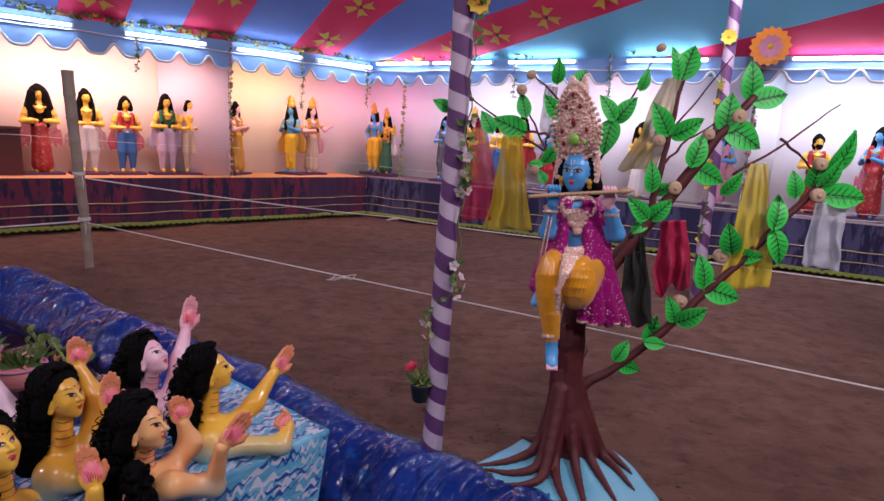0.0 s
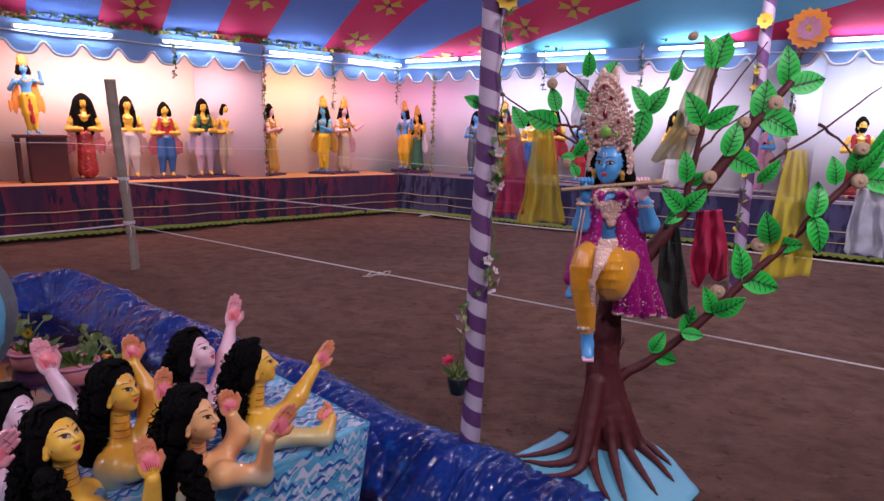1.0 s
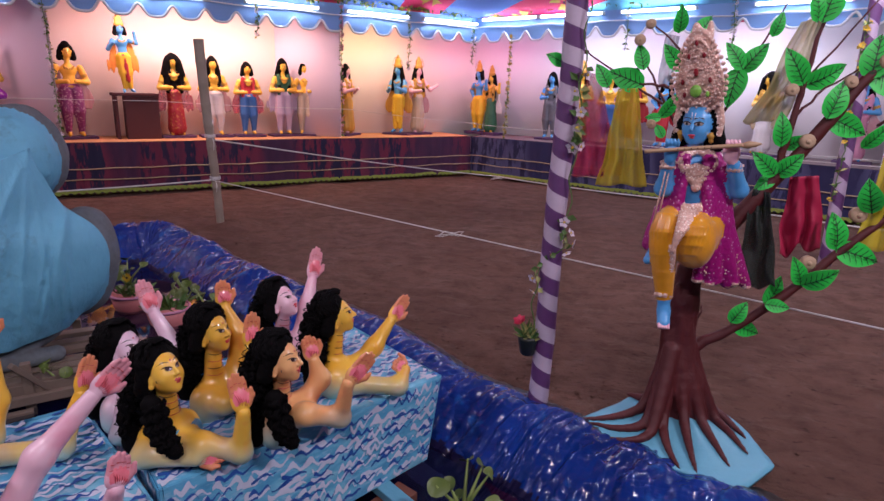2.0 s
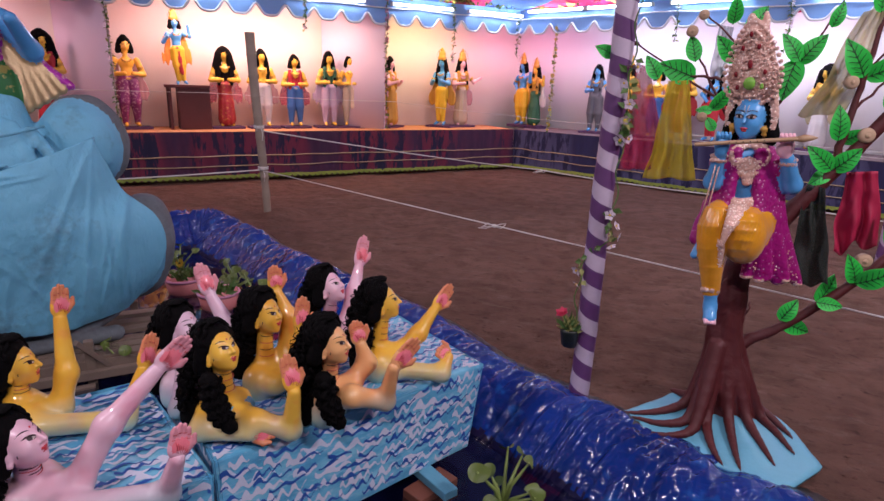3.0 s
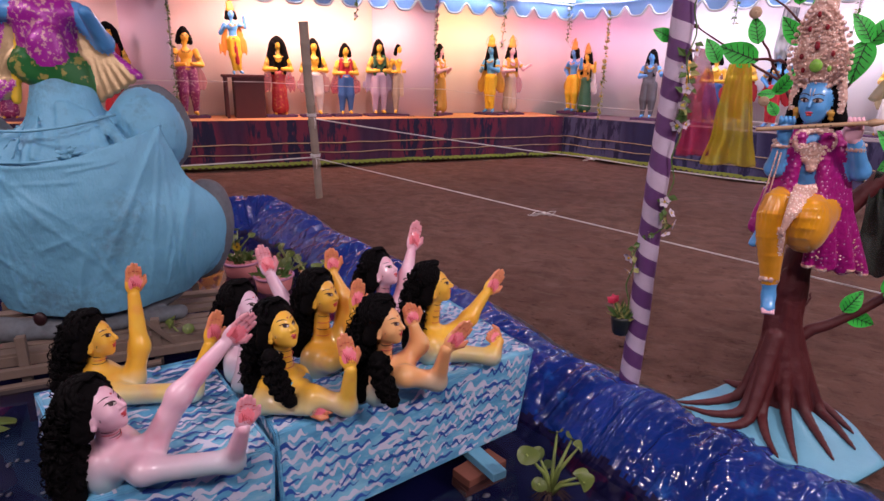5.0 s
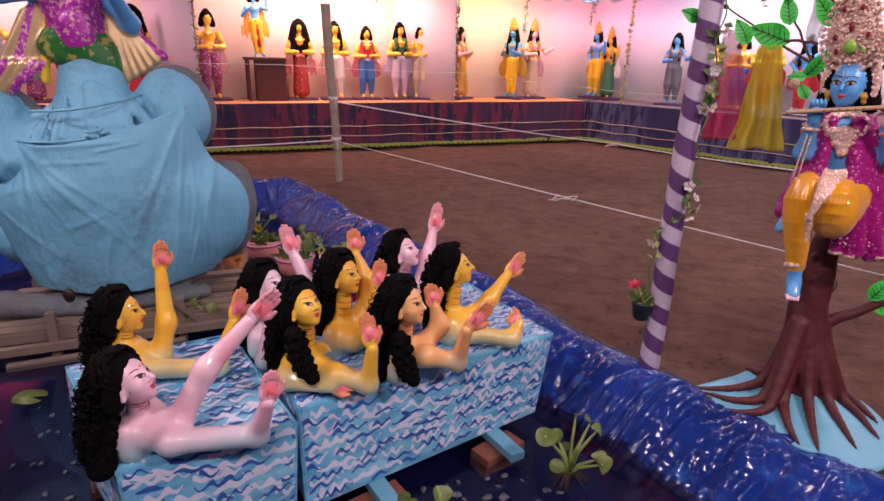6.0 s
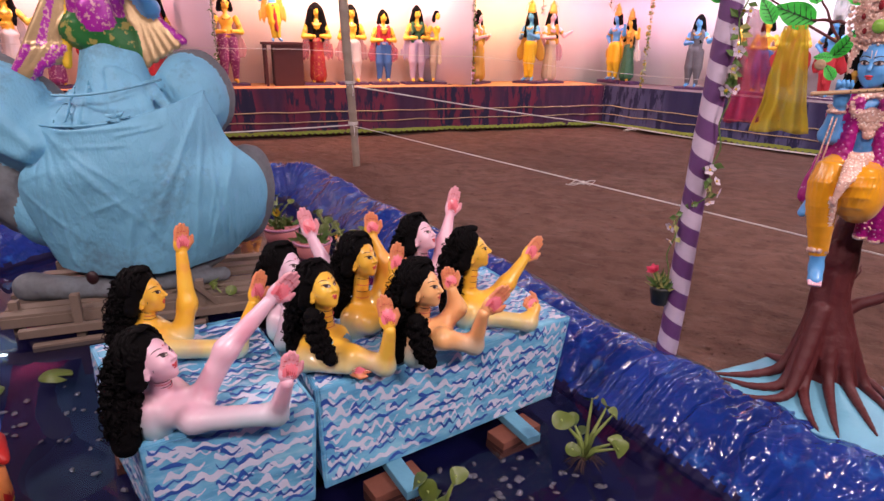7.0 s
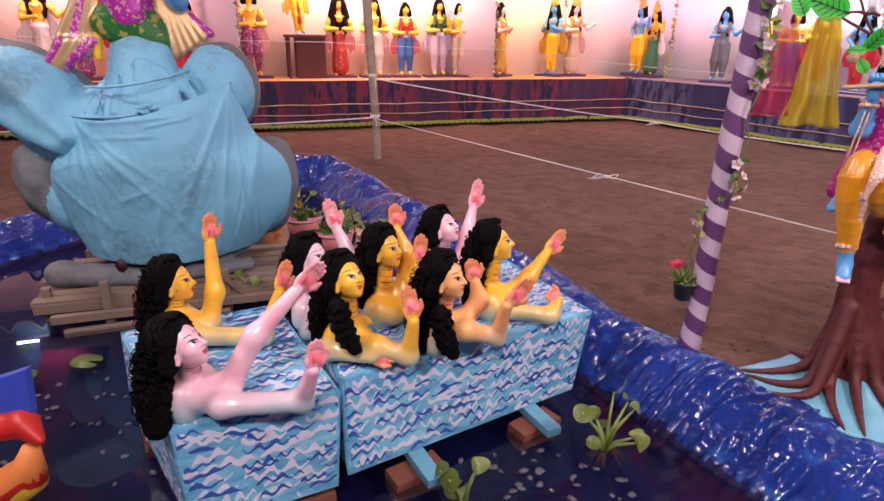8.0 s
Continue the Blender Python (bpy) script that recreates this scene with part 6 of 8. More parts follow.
    for k in range(9):
        t = k / 8
        top, mid = P(-0.022 + 0.070 * t, 1.385, -0.215 + 0.05 * t), P(0.008 + 0.099 * t, 1.10, -0.245 + 0.09 * t)
        low = P(0.005 + 0.225 * t, 0.815 + 0.012 * math.sin(k * 2.1), -0.19 + 0.05 * t + 0.02 * math.sin(k * 1.9))
        sol += [capsule(top, mid, 0.022, 0.026, MG, 0.012), capsule(mid, low, 0.024, 0.022 + 0.007 * (k % 2), MG, 0.014)]
        sol.append(blob(low - Vector((0, 0, 0.012)), (0.024, 0.026, 0.011), TI_, 0.008, body))
    for k in range(5):
        sol += [capsule(P(-0.118 - 0.014 * k, 1.390, -0.215 + 0.008 * k), P(-0.125 - 0.016 * k, 1.15, -0.235 + 0.018 * k), 0.019, 0.023, MG, 0.012),
                capsule(P(-0.165 - 0.012 * k, 1.14, -0.12), P(-0.195 - 0.012 * k, 0.93 + 0.01 * k, -0.14), 0.020, 0.022, MG, 0.015, wavy)]
    for x0, x1 in ((-0.130, -0.172), (-0.010, 0.050)):
        sol.append(capsule(P(x0, 1.395, -0.16), P(x1, 1.335, -0.17), 0.044, 0.056, MG, 0.012))
    # collar, pendant, belt, apron and leg strip in tinsel
    for k in range(22):
        q = 2 * math.pi * k / 22
        for r, w in ((0.076, 0.011), (0.056, 0.011)):
            sol.append(blob(P(-0.066 + r * math.sin(q), 1.375 - 0.80 * r * math.cos(q), -0.222 - 0.018 * math.cos(q)), w, TI_, 0.008))
    for x, z, r in ((-0.066, 1.335, 0.034), (-0.064, 1.292, 0.030), (-0.060, 1.255, 0.020), (-0.095, 1.30, 0.016), (-0.030, 1.30, 0.016)):
        sol.append(blob(P(x, z, -0.232), (r, 0.014, r), TI_, 0.008, body))
    for k in range(15):
        q = k / 14
        sol.append(blob(P(-0.165 + 0.185 * q, 1.165 - 0.022 * math.sin(3.14 * q) + 0.012 * q, -0.20 - 0.055 * math.sin(3.14 * q)), (0.013, 0.016, 0.027), TI_, 0.006, body))
    for k in range(11):
        sol.append(blob(P(-0.078 - 0.005 * k, 1.135 - 0.019 * k, -0.295 - 0.012 * min(k, 5)), (0.042 * (1 - k / 12.5), 0.016, 0.013), TI_, 0.008, body))
    for k in range(18):
        sol.append(blob(P(-0.128 + 0.004 * math.sin(k * 0.5) + 0.0006 * k, 0.955 - 0.0145 * k, -0.335 + 0.0042 * k), (0.015, 0.012, 0.011), TI_, 0.006, body))
    for k in range(9):
        q = 6.283 * k / 9
        sol.append(blob(P(-0.142 + 0.036 * math.cos(q), 0.712, -0.25 - 0.036 * math.sin(q)), 0.011, TI_, 0.006))
    for cx, cz, cb_ in ((-0.196, 1.345, -0.262), (0.100, 1.345, -0.245)):
        for k in range(12):
            q = 6.283 * k / 12
            for dz in (0.0, 0.022):
                sol.append(blob(P(cx + 0.031 * math.cos(q), cz + dz, cb_ - 0.030 * math.sin(q)), 0.0085, TI_, 0.004))
    # head, hair, crown
    H = P(-0.088, 1.550, -0.20)
    sol += [blob(H + U * 0.010 - F * 0.008, (0.058, 0.066, 0.070), BL, 0.015, rot), blob(H + F * 0.012 - U * 0.014, (0.052, 0.056, 0.074), BL, 0.015, rot),
            blob(H + F * 0.026 - U * 0.054, (0.034, 0.034, 0.030), BL, 0.028, rot), blob(H + F * 0.046 - U * 0.074, 0.0125, BL, 0.02),
            capsule(H + F * 0.064 + U * 0.014, H + F * 0.083 - U * 0.016, 0.0050, 0.0085, BL, 0.008),
            blob(H - F * 0.032 + U * 0.016, (0.076, 0.066, 0.080), HA, 0.008, rot), blob(H - F * 0.055 - U * 0.06, (0.088, 0.045, 0.075), HA, 0.01, rot, (0.005, 120, 120, 90))]
    for side in (-1, 1):
        sol += [capsule(H + S * side * 0.064 + U * 0.03 - F * 0.015, H + S * side * 0.082 - U * 0.080 - F * 0.025, 0.024, 0.036, HA, 0.01, (0.004, 120, 120, 90)),
                blob(H + S * 0.026 * side + F * 0.040 - U * 0.024, 0.020, BL, 0.02), blob(H + S * 0.062 * side - U * 0.048 + F * 0.012, 0.013, GO, 0.006), blob(H + S * 0.062 * side - U * 0.068 + F * 0.012, 0.009, GO, 0.006)]
    CU = (U + S * 0.10).normalized()
    CS = (S - U * 0.10).normalized()
    cb = H + U * 0.062 + F * 0.018
    crot = Matrix((CS, F, CU)).transposed()
    sol += [blob(cb + CU * 0.10 - F * 0.015, (0.100, 0.038, 0.105), TI_, 0.02, crot), blob(cb + CU * 0.185 - F * 0.015, (0.078, 0.034, 0.095), TI_, 0.02, crot),
            blob(cb + CU * 0.265 - F * 0.012, (0.040, 0.026, 0.060), TI_, 0.02, crot), blob(cb + CU * 0.315 + CS * 0.012 - F * 0.010, (0.018, 0.018, 0.034), TI_, 0.012, crot),
            blob(cb + CU * 0.305 - CS * 0.040 - F * 0.02, (0.014, 0.012, 0.045), TI_, 0.012, crot)]
    for side in (-1, 1):
        for k in range(7):
            sol.append(blob(H + S * side * (0.090 - 0.004 * abs(k - 2)) + U * (-0.035 + 0.022 * k) - F * 0.004, (0.018, 0.014, 0.018), TI_, 0.010, rot))
    for k in range(40):
        q = 2 * math.pi * k / 40
        for grow, r in ((1.0, 0.0105), (0.78, 0.0075)):
            sol.append(blob(cb + CU * (0.150 + 0.165 * grow * math.sin(q)) + CS * (0.104 * grow * math.cos(q) * (1 - 0.38 * math.sin(q))) + F * (0.002 if grow == 1.0 else 0.020), r, TI_, 0.004))
    bm = bmesh.new()
    # scattered silver discs on the coat
    rnd = random.Random(12)
    for k in range(170):
        t, v = rnd.random(), rnd.random()
        c = P(0.012 + 0.095 * t, 1.10, -0.245 + 0.07 * t).lerp(P(0.005 + 0.225 * t, 0.82, -0.222 + 0.05 * t), v) if k < 120 else P(-0.005 + 0.055 * t, 1.375, -0.19 + 0.04 * t).lerp(P(0.012 + 0.095 * t, 1.10, -0.245 + 0.07 * t), v)
        egg(bm, c, (0.0045, 0.003, 0.0045), None, TI_, 6, 4)
    for k in range(150):
        a, r = rnd.uniform(0, 6.28), math.sqrt(rnd.random())
        c = cb + CU * (0.145 + 0.15 * r * math.sin(a)) + CS * (0.095 * r * math.cos(a) * (1 - 0.36 * r * math.sin(a))) + F * (0.018 + 0.010 * (1 - r * r))
        egg(bm, c, (0.0055, 0.0055, 0.0055), None, TI_, 6, 4)
    egg(bm, cb + CU * 0.075 + F * 0.034, (0.024, 0.014, 0.026), crot, GR, 12, 8)
    egg(bm, cb + CU * 0.150 + F * 0.032, (0.010, 0.010, 0.018), crot, RD, 10, 7)
    for sx, uz, mt in ((-0.055, 0.115, RD), (0.055, 0.115, RD), (-0.045, 0.060, GR), (0.048, 0.062, RD), (0.03, 0.215, RD), (-0.03, 0.215, RD), (0.0, 0.265, RD)):
        egg(bm, cb + CU * uz + CS * sx + F * 0.028, (0.008, 0.008, 0.012), crot, mt, 8, 6)
    for side in (-1, 1):
        c = H + F * 0.0635 + S * 0.0235 * side + U * 0.006
        turn = rot @ Matrix.Rotation(radians(-24 * side), 3, "Z")
        egg(bm, c, (0.0190, 0.0065, 0.0085), turn, EY, 10, 6)
        egg(bm, c + F * 0.0040, (0.0075, 0.005, 0.0078), turn, IN, 8, 6)
        tube(bm, [c + turn @ Vector((-0.019 + 0.0095 * k, 0.006 - 0.0008 * (k - 2) ** 2, 0.0090 - 0.0018 * (k - 2) ** 2)) for k in range(5)], 0.0024, 5, IN)
        tube(bm, [c + turn @ Vector((-0.020 + 0.010 * k, 0.0055 - 0.0010 * (k - 2) ** 2, 0.0255 - 0.0014 * (k - 2) ** 2)) for k in range(5)], 0.0019, 5, IN)
    egg(bm, H + F * 0.0675 - U * 0.0425, (0.0155, 0.008, 0.0050), rot, LI, 8, 6)
    egg(bm, H + F * 0.0645 - U * 0.0510, (0.0120, 0.008, 0.0055), rot, LI, 8, 6)
    for sx in (-0.006, 0.006):
        tube(bm, [H + F * 0.070 + S * sx * 0.7 + U * 0.022, H + F * 0.066 + S * sx * 1.3 + U * 0.052], 0.0018, 4, EY)
    for hx, hz, mt in ((-0.190, 1.408, BL), (0.074, 1.415, PK)):
        for j in range(4):
            a = P(hx - 0.022 + 0.015 * j, hz + 0.03, -0.30)
            b = P(hx - 0.026 + 0.017 * j, hz + 0.068, -0.315)
            tube(bm, [a, a.lerp(b, 0.6) - TREE_BACK * 0.01, b], [0.0095, 0.009, 0.006], 7, mt)
    for j in range(5):
        a = P(-0.146 + 0.011 * j, 0.560, -0.300)
        tube(bm, [a, a - TREE_BACK * 0.02 - Vector((0, 0, 0.014))], [0.0085, 0.006], 6, PK)
    for x0, x1 in ((-0.20, -0.235), (-0.185, -0.215)):
        tube(bm, [P(x0 + (x1 - x0) * t, 1.36 - 0.30 * t, -0.28 + 0.03 * t) for t in (0, 0.3, 0.6, 1.0)], 0.0035, 5, TI_)
    ob = clay("seated_figure", sol, 0.0056, [M["skin_b"], M["magenta"], M["yellow_silk"], M["tinsel"], M["hair"], M["ink"], M["eye"], M["lip"], M["jewel_green"], M["jewel_red"], M["gold"], M["skin_p"]], bm)
    ob.location = TREE_AT
    tagged(ob, "blue clay figure in yellow silk and tinsel crown, seated", "statue")
    bm = bmesh.new()
    a, b = P(-0.310, 1.412, -0.335), P(0.175, 1.466, -0.33)
    tube(bm, [a, a.lerp(b, 0.02), a.lerp(b, 0.86), a.lerp(b, 0.88)], [0.007, 0.0085, 0.0085, 0.010], 10)
    tube(bm, [a.lerp(b, 0.88), a.lerp(b, 0.93), b, b + (b - a).normalized() * 0.02], [0.010, 0.016, 0.010, 0.003], 10)
    for k in range(6):
        egg(bm, a.lerp(b, 0.3 + 0.06 * k) - TREE_BACK * 0.0082, (0.003, 0.002, 0.003), None, 1, 6, 4)
    fl = part("flute", bm, [M["flute"], M["ink"]])
    fl.location = TREE_AT
    tagged(fl, "slim brown bamboo flute held by the seated figure", "flute")


make_seated()


# ---- veils and garments hung on the twigs
def make_cloth(label, quad, mat, back=0.0, waves=4.0, depth=0.035, seed=1, sag=0.03, gather=0.0):
    (x0, z0), (x1, z1), (x2, z2), (x3, z3) = quad
    n, m = 26, 26
    verts, faces = [], []
    for i in range(m + 1):
        t = i / m
        for j in range(n + 1):
            s = j / n
            top = Vector((x0 + (x1 - x0) * s, z0 + (z1 - z0) * s))
            low = Vector((x2 + (x3 - x2) * s, z2 + (z3 - z2) * s))
            p = top.lerp(low, t)
            edge = 0.03 * noise.noise((t * 2.5, s * 1.5, seed)) * t
            hem = sag * noise.noise((s * 3.0, seed, 2)) * t
            b = back + 0.7 * depth * (0.35 + 0.65 * t) * math.sin(s * waves * math.pi * (1 + 0.3 * noise.noise((s * 2, seed, 4))) + 2.6 * noise.noise((t * 1.6, s * 1.4, seed))) + 0.02 * noise.noise((s * 5, t * 4, seed))
            verts.append(tp(p.x + edge, p.y + hem, b))
    for i in range(m):
        for j in range(n):
            k = i * (n + 1) + j
            faces.append((k, k + 1, k + n + 2, k + n + 1))
    ob = raw("hanging_cloth", verts, faces, M[mat])
    ob.location = TREE_AT
    mod = ob.modifiers.new("thick", "SOLIDIFY")
    mod.thickness = 0.0015
    return tagged(ob, label, "cloth", "garments hung on the tree")


make_cloth("sheer crimson veil hanging from a twig", ((-0.602, 1.766), (-0.548, 1.756), (-0.627, 1.28), (-0.397, 1.299)), "net_red", 0.05, 6, 0.03, 3)
make_cloth("sheer yellow net skirt hanging from a twig", ((-0.455, 1.695), (-0.365, 1.70), (-0.505, 1.246), (-0.283, 1.249)), "net_yellow", 0.0, 5, 0.035, 5)
make_cloth("sheer white net scarf hanging from a twig", ((-0.27, 1.938), (-0.211, 1.928), (-0.287, 1.70), (-0.207, 1.735)), "net_white", 0.06, 3, 0.02, 7)
make_cloth("straw coloured net veil draped over the twigs", ((0.278, 1.992), (0.371, 2.022), (0.119, 1.566), (0.293, 1.576)), "net_beige", 0.10, 5, 0.03, 9)
make_cloth("black net cloth hanging from the branch", ((0.195, 1.266), (0.27, 1.25), (0.175, 0.79), (0.375, 0.80)), "net_black", -0.03, 4, 0.03, 11)
make_cloth("crumpled crimson garment hanging from the branch", ((0.342, 1.328), (0.462, 1.34), (0.345, 0.966), (0.53, 1.005)), "crimson", 0.0, 4, 0.04, 13, 0.06)
make_cloth("long sheer yellow net cloth hanging from the branch", ((0.732, 1.626), (0.817, 1.63), (0.661, 1.012), (0.92, 1.02)), "net_yellow", 0.0, 5, 0.03, 15)
make_cloth("sheer white net cloth hanging from the branch end", ((1.07, 1.461), (1.225, 1.458), (1.05, 1.159), (1.24, 1.125)), "net_white", 0.02, 4, 0.03, 17)
# ---------------------------------------------------------------- sheeted rock mound with a standing figure
MOUND_AT = Vector((-3.25, 2.2, 0.0))
MOUND_SIDE, MOUND_BACK = Vector((0.66, 0.751, 0.0)), Vector((-0.751, 0.66, 0.0))


def mp(s, z, back=0.0):
    return MOUND_SIDE * s + MOUND_BACK * back + Vector((0, 0, z))


def make_mound():
    frame_rot = Matrix((MOUND_SIDE, MOUND_BACK, Vector((0, 0, 1)))).transposed()
    tilt = lambda deg: frame_rot @ Matrix.Rotation(radians(deg), 3, "Y")
    mound = thing("rock_mound", "rock-shaped mound under a tied light blue sheet, sooty edges", "mound", MOUND_AT)
    B, G = 0, 1
    drape = (0.013, 11.0, 9.0, 0.0)
    sol = [blob(mp(0.02, 0.60), (0.54, 0.36, 0.56), B, 0.12, frame_rot, drape),
           blob(mp(0.06, 0.46, 0.0), (0.58, 0.36, 0.36), B, 0.1, frame_rot, drape),
           blob(mp(-0.02, 0.95), (0.54, 0.36, 0.36), B, 0.1, frame_rot, drape),
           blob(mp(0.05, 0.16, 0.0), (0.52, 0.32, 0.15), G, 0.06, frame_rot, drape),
           capsule(mp(-0.02, 0.95, 0.0), mp(-0.03, 1.50, 0.05), 0.32, 0.17, B, 0.08, drape),
           capsule(mp(0.08, 1.15, -0.08), mp(0.06, 1.42, -0.02), 0.16, 0.11, B, 0.05),
           blob(mp(-0.70, 1.22, 0.03), (0.36, 0.22, 0.23), B, 0.05, tilt(20), (0.014, 13, 11, 9)),
           blob(mp(-0.56, 1.02, 0.0), (0.30, 0.25, 0.22), B, 0.08, tilt(42), (0.014, 17, 15, 11)),
           capsule(mp(-0.80, 1.34, -0.12), mp(-0.46, 0.98, -0.27), 0.035, 0.02, B, 0.09), capsule(mp(-0.92, 1.15, -0.10), mp(-0.54, 0.92, -0.24), 0.03, 0.02, B, 0.09),
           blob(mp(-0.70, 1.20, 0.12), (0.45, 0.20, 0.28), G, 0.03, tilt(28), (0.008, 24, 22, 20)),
           blob(mp(0.42, 1.22, 0.0), (0.22, 0.22, 0.27), B, 0.05, tilt(-12), (0.014, 15, 12, 9)),
           capsule(mp(0.30, 1.36, -0.14), mp(0.50, 1.08, -0.22), 0.03, 0.015, B, 0.06), capsule(mp(0.42, 1.42, -0.12), mp(0.56, 1.14, -0.16), 0.02, 0.015, B, 0.06),
           blob(mp(0.45, 1.23, 0.10), (0.24, 0.18, 0.29), G, 0.03, tilt(-12), (0.008, 24, 22, 20)),
           blob(mp(0.64, 0.52, -0.02), (0.20, 0.22, 0.30), B, 0.08, tilt(10), (0.010, 14, 12, 9)),
           blob(mp(0.70, 0.54, 0.06), (0.20, 0.20, 0.36), G, 0.03, tilt(8), (0.008, 24, 22, 20)),
           blob(mp(-0.56, 0.52, 0.0), (0.16, 0.20, 0.24), B, 0.08, tilt(-12), (0.010, 14, 12, 9)),
           blob(mp(-0.70, 0.64, 0.03), (0.16, 0.20, 0.27), G, 0.03, tilt(-12), (0.012, 30, 28, 24)),
           capsule(mp(-0.66, 0.08, -0.20), mp(-0.10, 0.06, -0.36), 0.095, 0.05, G, 0.06, (0.008, 30, 28, 24)), capsule(mp(-0.10, 0.06, -0.36), mp(0.50, 0.07, -0.28), 0.045, 0.05, G, 0.06)]
    rnd = random.Random(5)
    for i in range(16):
        s0 = rnd.uniform(-0.25, 0.24)
        sol.append(capsule(mp(s0, 1.42 - abs(s0) * 0.5, -0.20), mp(s0 * 1.5 + 0.03, 1.12, -0.33), 0.005, 0.009, B, 0.05))
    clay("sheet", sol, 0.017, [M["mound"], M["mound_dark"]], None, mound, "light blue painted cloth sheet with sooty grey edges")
    # front sheet: pulled taut between two tied corners, drawn out over the side boulders and creased along the pull
    left_edge = [(-0.42, 1.09), (-0.47, 0.92), (-0.58, 0.80), (-0.60, 0.66), (-0.55, 0.46), (-0.50, 0.30), (-0.46, 0.19)]
    right_edge = [(0.50, 1.28), (0.56, 1.12), (0.63, 0.96), (0.79, 0.80), (0.84, 0.62), (0.78, 0.42), (0.58, 0.20)]

    def along(line, t):
        x = t * (len(line) - 1)
        i = min(int(x), len(line) - 2)
        p = [Vector(line[min(max(i + k, 0), len(line) - 1)]) for k in (-1, 0, 1, 2)]
        t = x - i
        return 0.5 * ((2 * p[1]) + (p[2] - p[0]) * t + (2 * p[0] - 5 * p[1] + 4 * p[2] - p[3]) * t * t + (3 * p[1] - p[0] - 3 * p[2] + p[3]) * t ** 3)
    creases = []
    for k in range(9):
        creases.append((0.50, 1.27, 0.10 + 0.085 * k + rnd.uniform(-0.03, 0.03), rnd.uniform(0.25, 0.75), rnd.uniform(0.008, 0.02), rnd.uniform(0.010, 0.022)))
        creases.append((-0.42, 1.08, -0.52 + 0.09 * k + rnd.uniform(-0.03, 0.03), rnd.uniform(0.25, 0.80), rnd.uniform(0.006, 0.016), rnd.uniform(0.010, 0.020)))
    for k in range(10):
        x = rnd.uniform(0.40, 0.72)
        creases.append((0.62 + rnd.uniform(-0.05, 0.05), 0.95, x, rnd.uniform(0.18, 0.4), rnd.uniform(0.010, 0.022), rnd.uniform(0.010, 0.018)))
        x = rnd.uniform(-0.50, 0.50)
        creases.append((x, 0.20, x + rnd.uniform(-0.10, 0.10), rnd.uniform(0.35, 0.70), rnd.uniform(0.005, 0.014), rnd.uniform(0.008, 0.018)))
    creases += [(-0.40, 1.06, 0.30, 1.12, 0.016, 0.016), (0.0, 1.05, 0.28, 1.10, 0.014, 0.010), (-0.30, 0.98, 0.10, 1.00, 0.010, 0.014), (0.08, 0.66, 0.16, 0.40, 0.012, 0.016),
                (-0.2, 0.60, 0.05, 0.70, 0.010, 0.016), (-0.58, 0.72, -0.30, 0.45, 0.014, 0.016), (-0.58, 0.76, -0.36, 0.86, 0.012, 0.014)]
    n, m = 170, 130
    verts, faces = [], []
    for i in range(n + 1):
        a = i / n
        for j in range(m + 1):
            b = j / m
            lft, rgt = along(left_edge, b), along(right_edge, b)
            p = lft.lerp(rgt, a)
            top_sag = -0.06 * math.sin(math.pi * a ** 0.8) * (1 - b) ** 2
            hem = (0.012 * noise.noise((a * 9, 1, 3)) - 0.03 * math.sin(math.pi * a)) * b ** 3
            x, z = p.x, p.y + top_sag + hem
            lift = 0.0
            for x0, z0, x1, z1, h, w in creases:
                ex, ez = x1 - x0, z1 - z0
                l2 = ex * ex + ez * ez
                t = min(1.0, max(0.0, ((x - x0) * ex + (z - z0) * ez) / l2))
                d2 = (x - x0 - t * ex) ** 2 + (z - z0 - t * ez) ** 2
                if d2 < 0.004:
                    lift += 0.55 * h * math.exp(-d2 / (w * w)) * min(1.0, 4 * (1 - t) + 0.05) * min(1.0, 5 * t + 0.3)
            q = abs(2 * a - 1)
            bulge = 0.30 * (1 - q ** 2.4) * (0.72 + 0.28 * math.sin(math.pi * min(1.0, b * 0.9 + 0.1)))
            back = -0.20 - bulge - lift - 0.016 * noise.noise((x * 3.2, z * 2.4, 3)) - 0.004 * noise.noise((x * 16, z * 12, 5))
            verts.append(mp(x, z, back))
    for i in range(n):
        for j in range(m):
            k = i * (m + 1) + j
            faces.append((k, k + 1, k + m + 2, k + m + 1))
    ob = raw("front_sheet", verts, faces, M["mound"], mound, "light blue sheet tied across the front")
    mod = ob.modifiers.new("thick", "SOLIDIFY")
    mod.thickness = 0.004
    for a, b, dip in ((mp(-0.43, 1.09, -0.21), mp(0.51, 1.28, -0.21), 0.055), (mp(-0.33, 1.26, -0.20), mp(0.27, 1.35, -0.24), 0.015)):
        bm = bmesh.new()
        tube(bm, [a.lerp(b, k / 12) - Vector((0, 0, dip * 4 * (k / 12) * (1 - k / 12))) - MOUND_BACK * 0.20 * math.sin(math.pi * k / 12) for k in range(13)], 0.008, 6)
        part("cord", bm, M["mound"], mound, "blue painted cord")
    bm = bmesh.new()
    c = mp(0.03, 1.15, -0.42)
    for k in range(14):
        a = rnd.uniform(0, 6.28)
        d = MOUND_SIDE * math.cos(a) * 0.07 + Vector((0, 0, 0.04 * math.sin(a)))
        tube(bm, [c, c + d * 0.6 - MOUND_BACK * 0.02, c + d], [0.012, 0.010, 0.004], 6)
    part("knot", bm, M["mound"], mound, "bunched cloth knot")
    bm = bmesh.new()
    c = mp(-0.24, 0.20, -0.47)
    egg(bm, c, (0.035, 0.02, 0.045), frame_rot, 0, 8, 6)
    part("tear", bm, M["ink"], mound, "dark tear in the sheet")


make_mound()


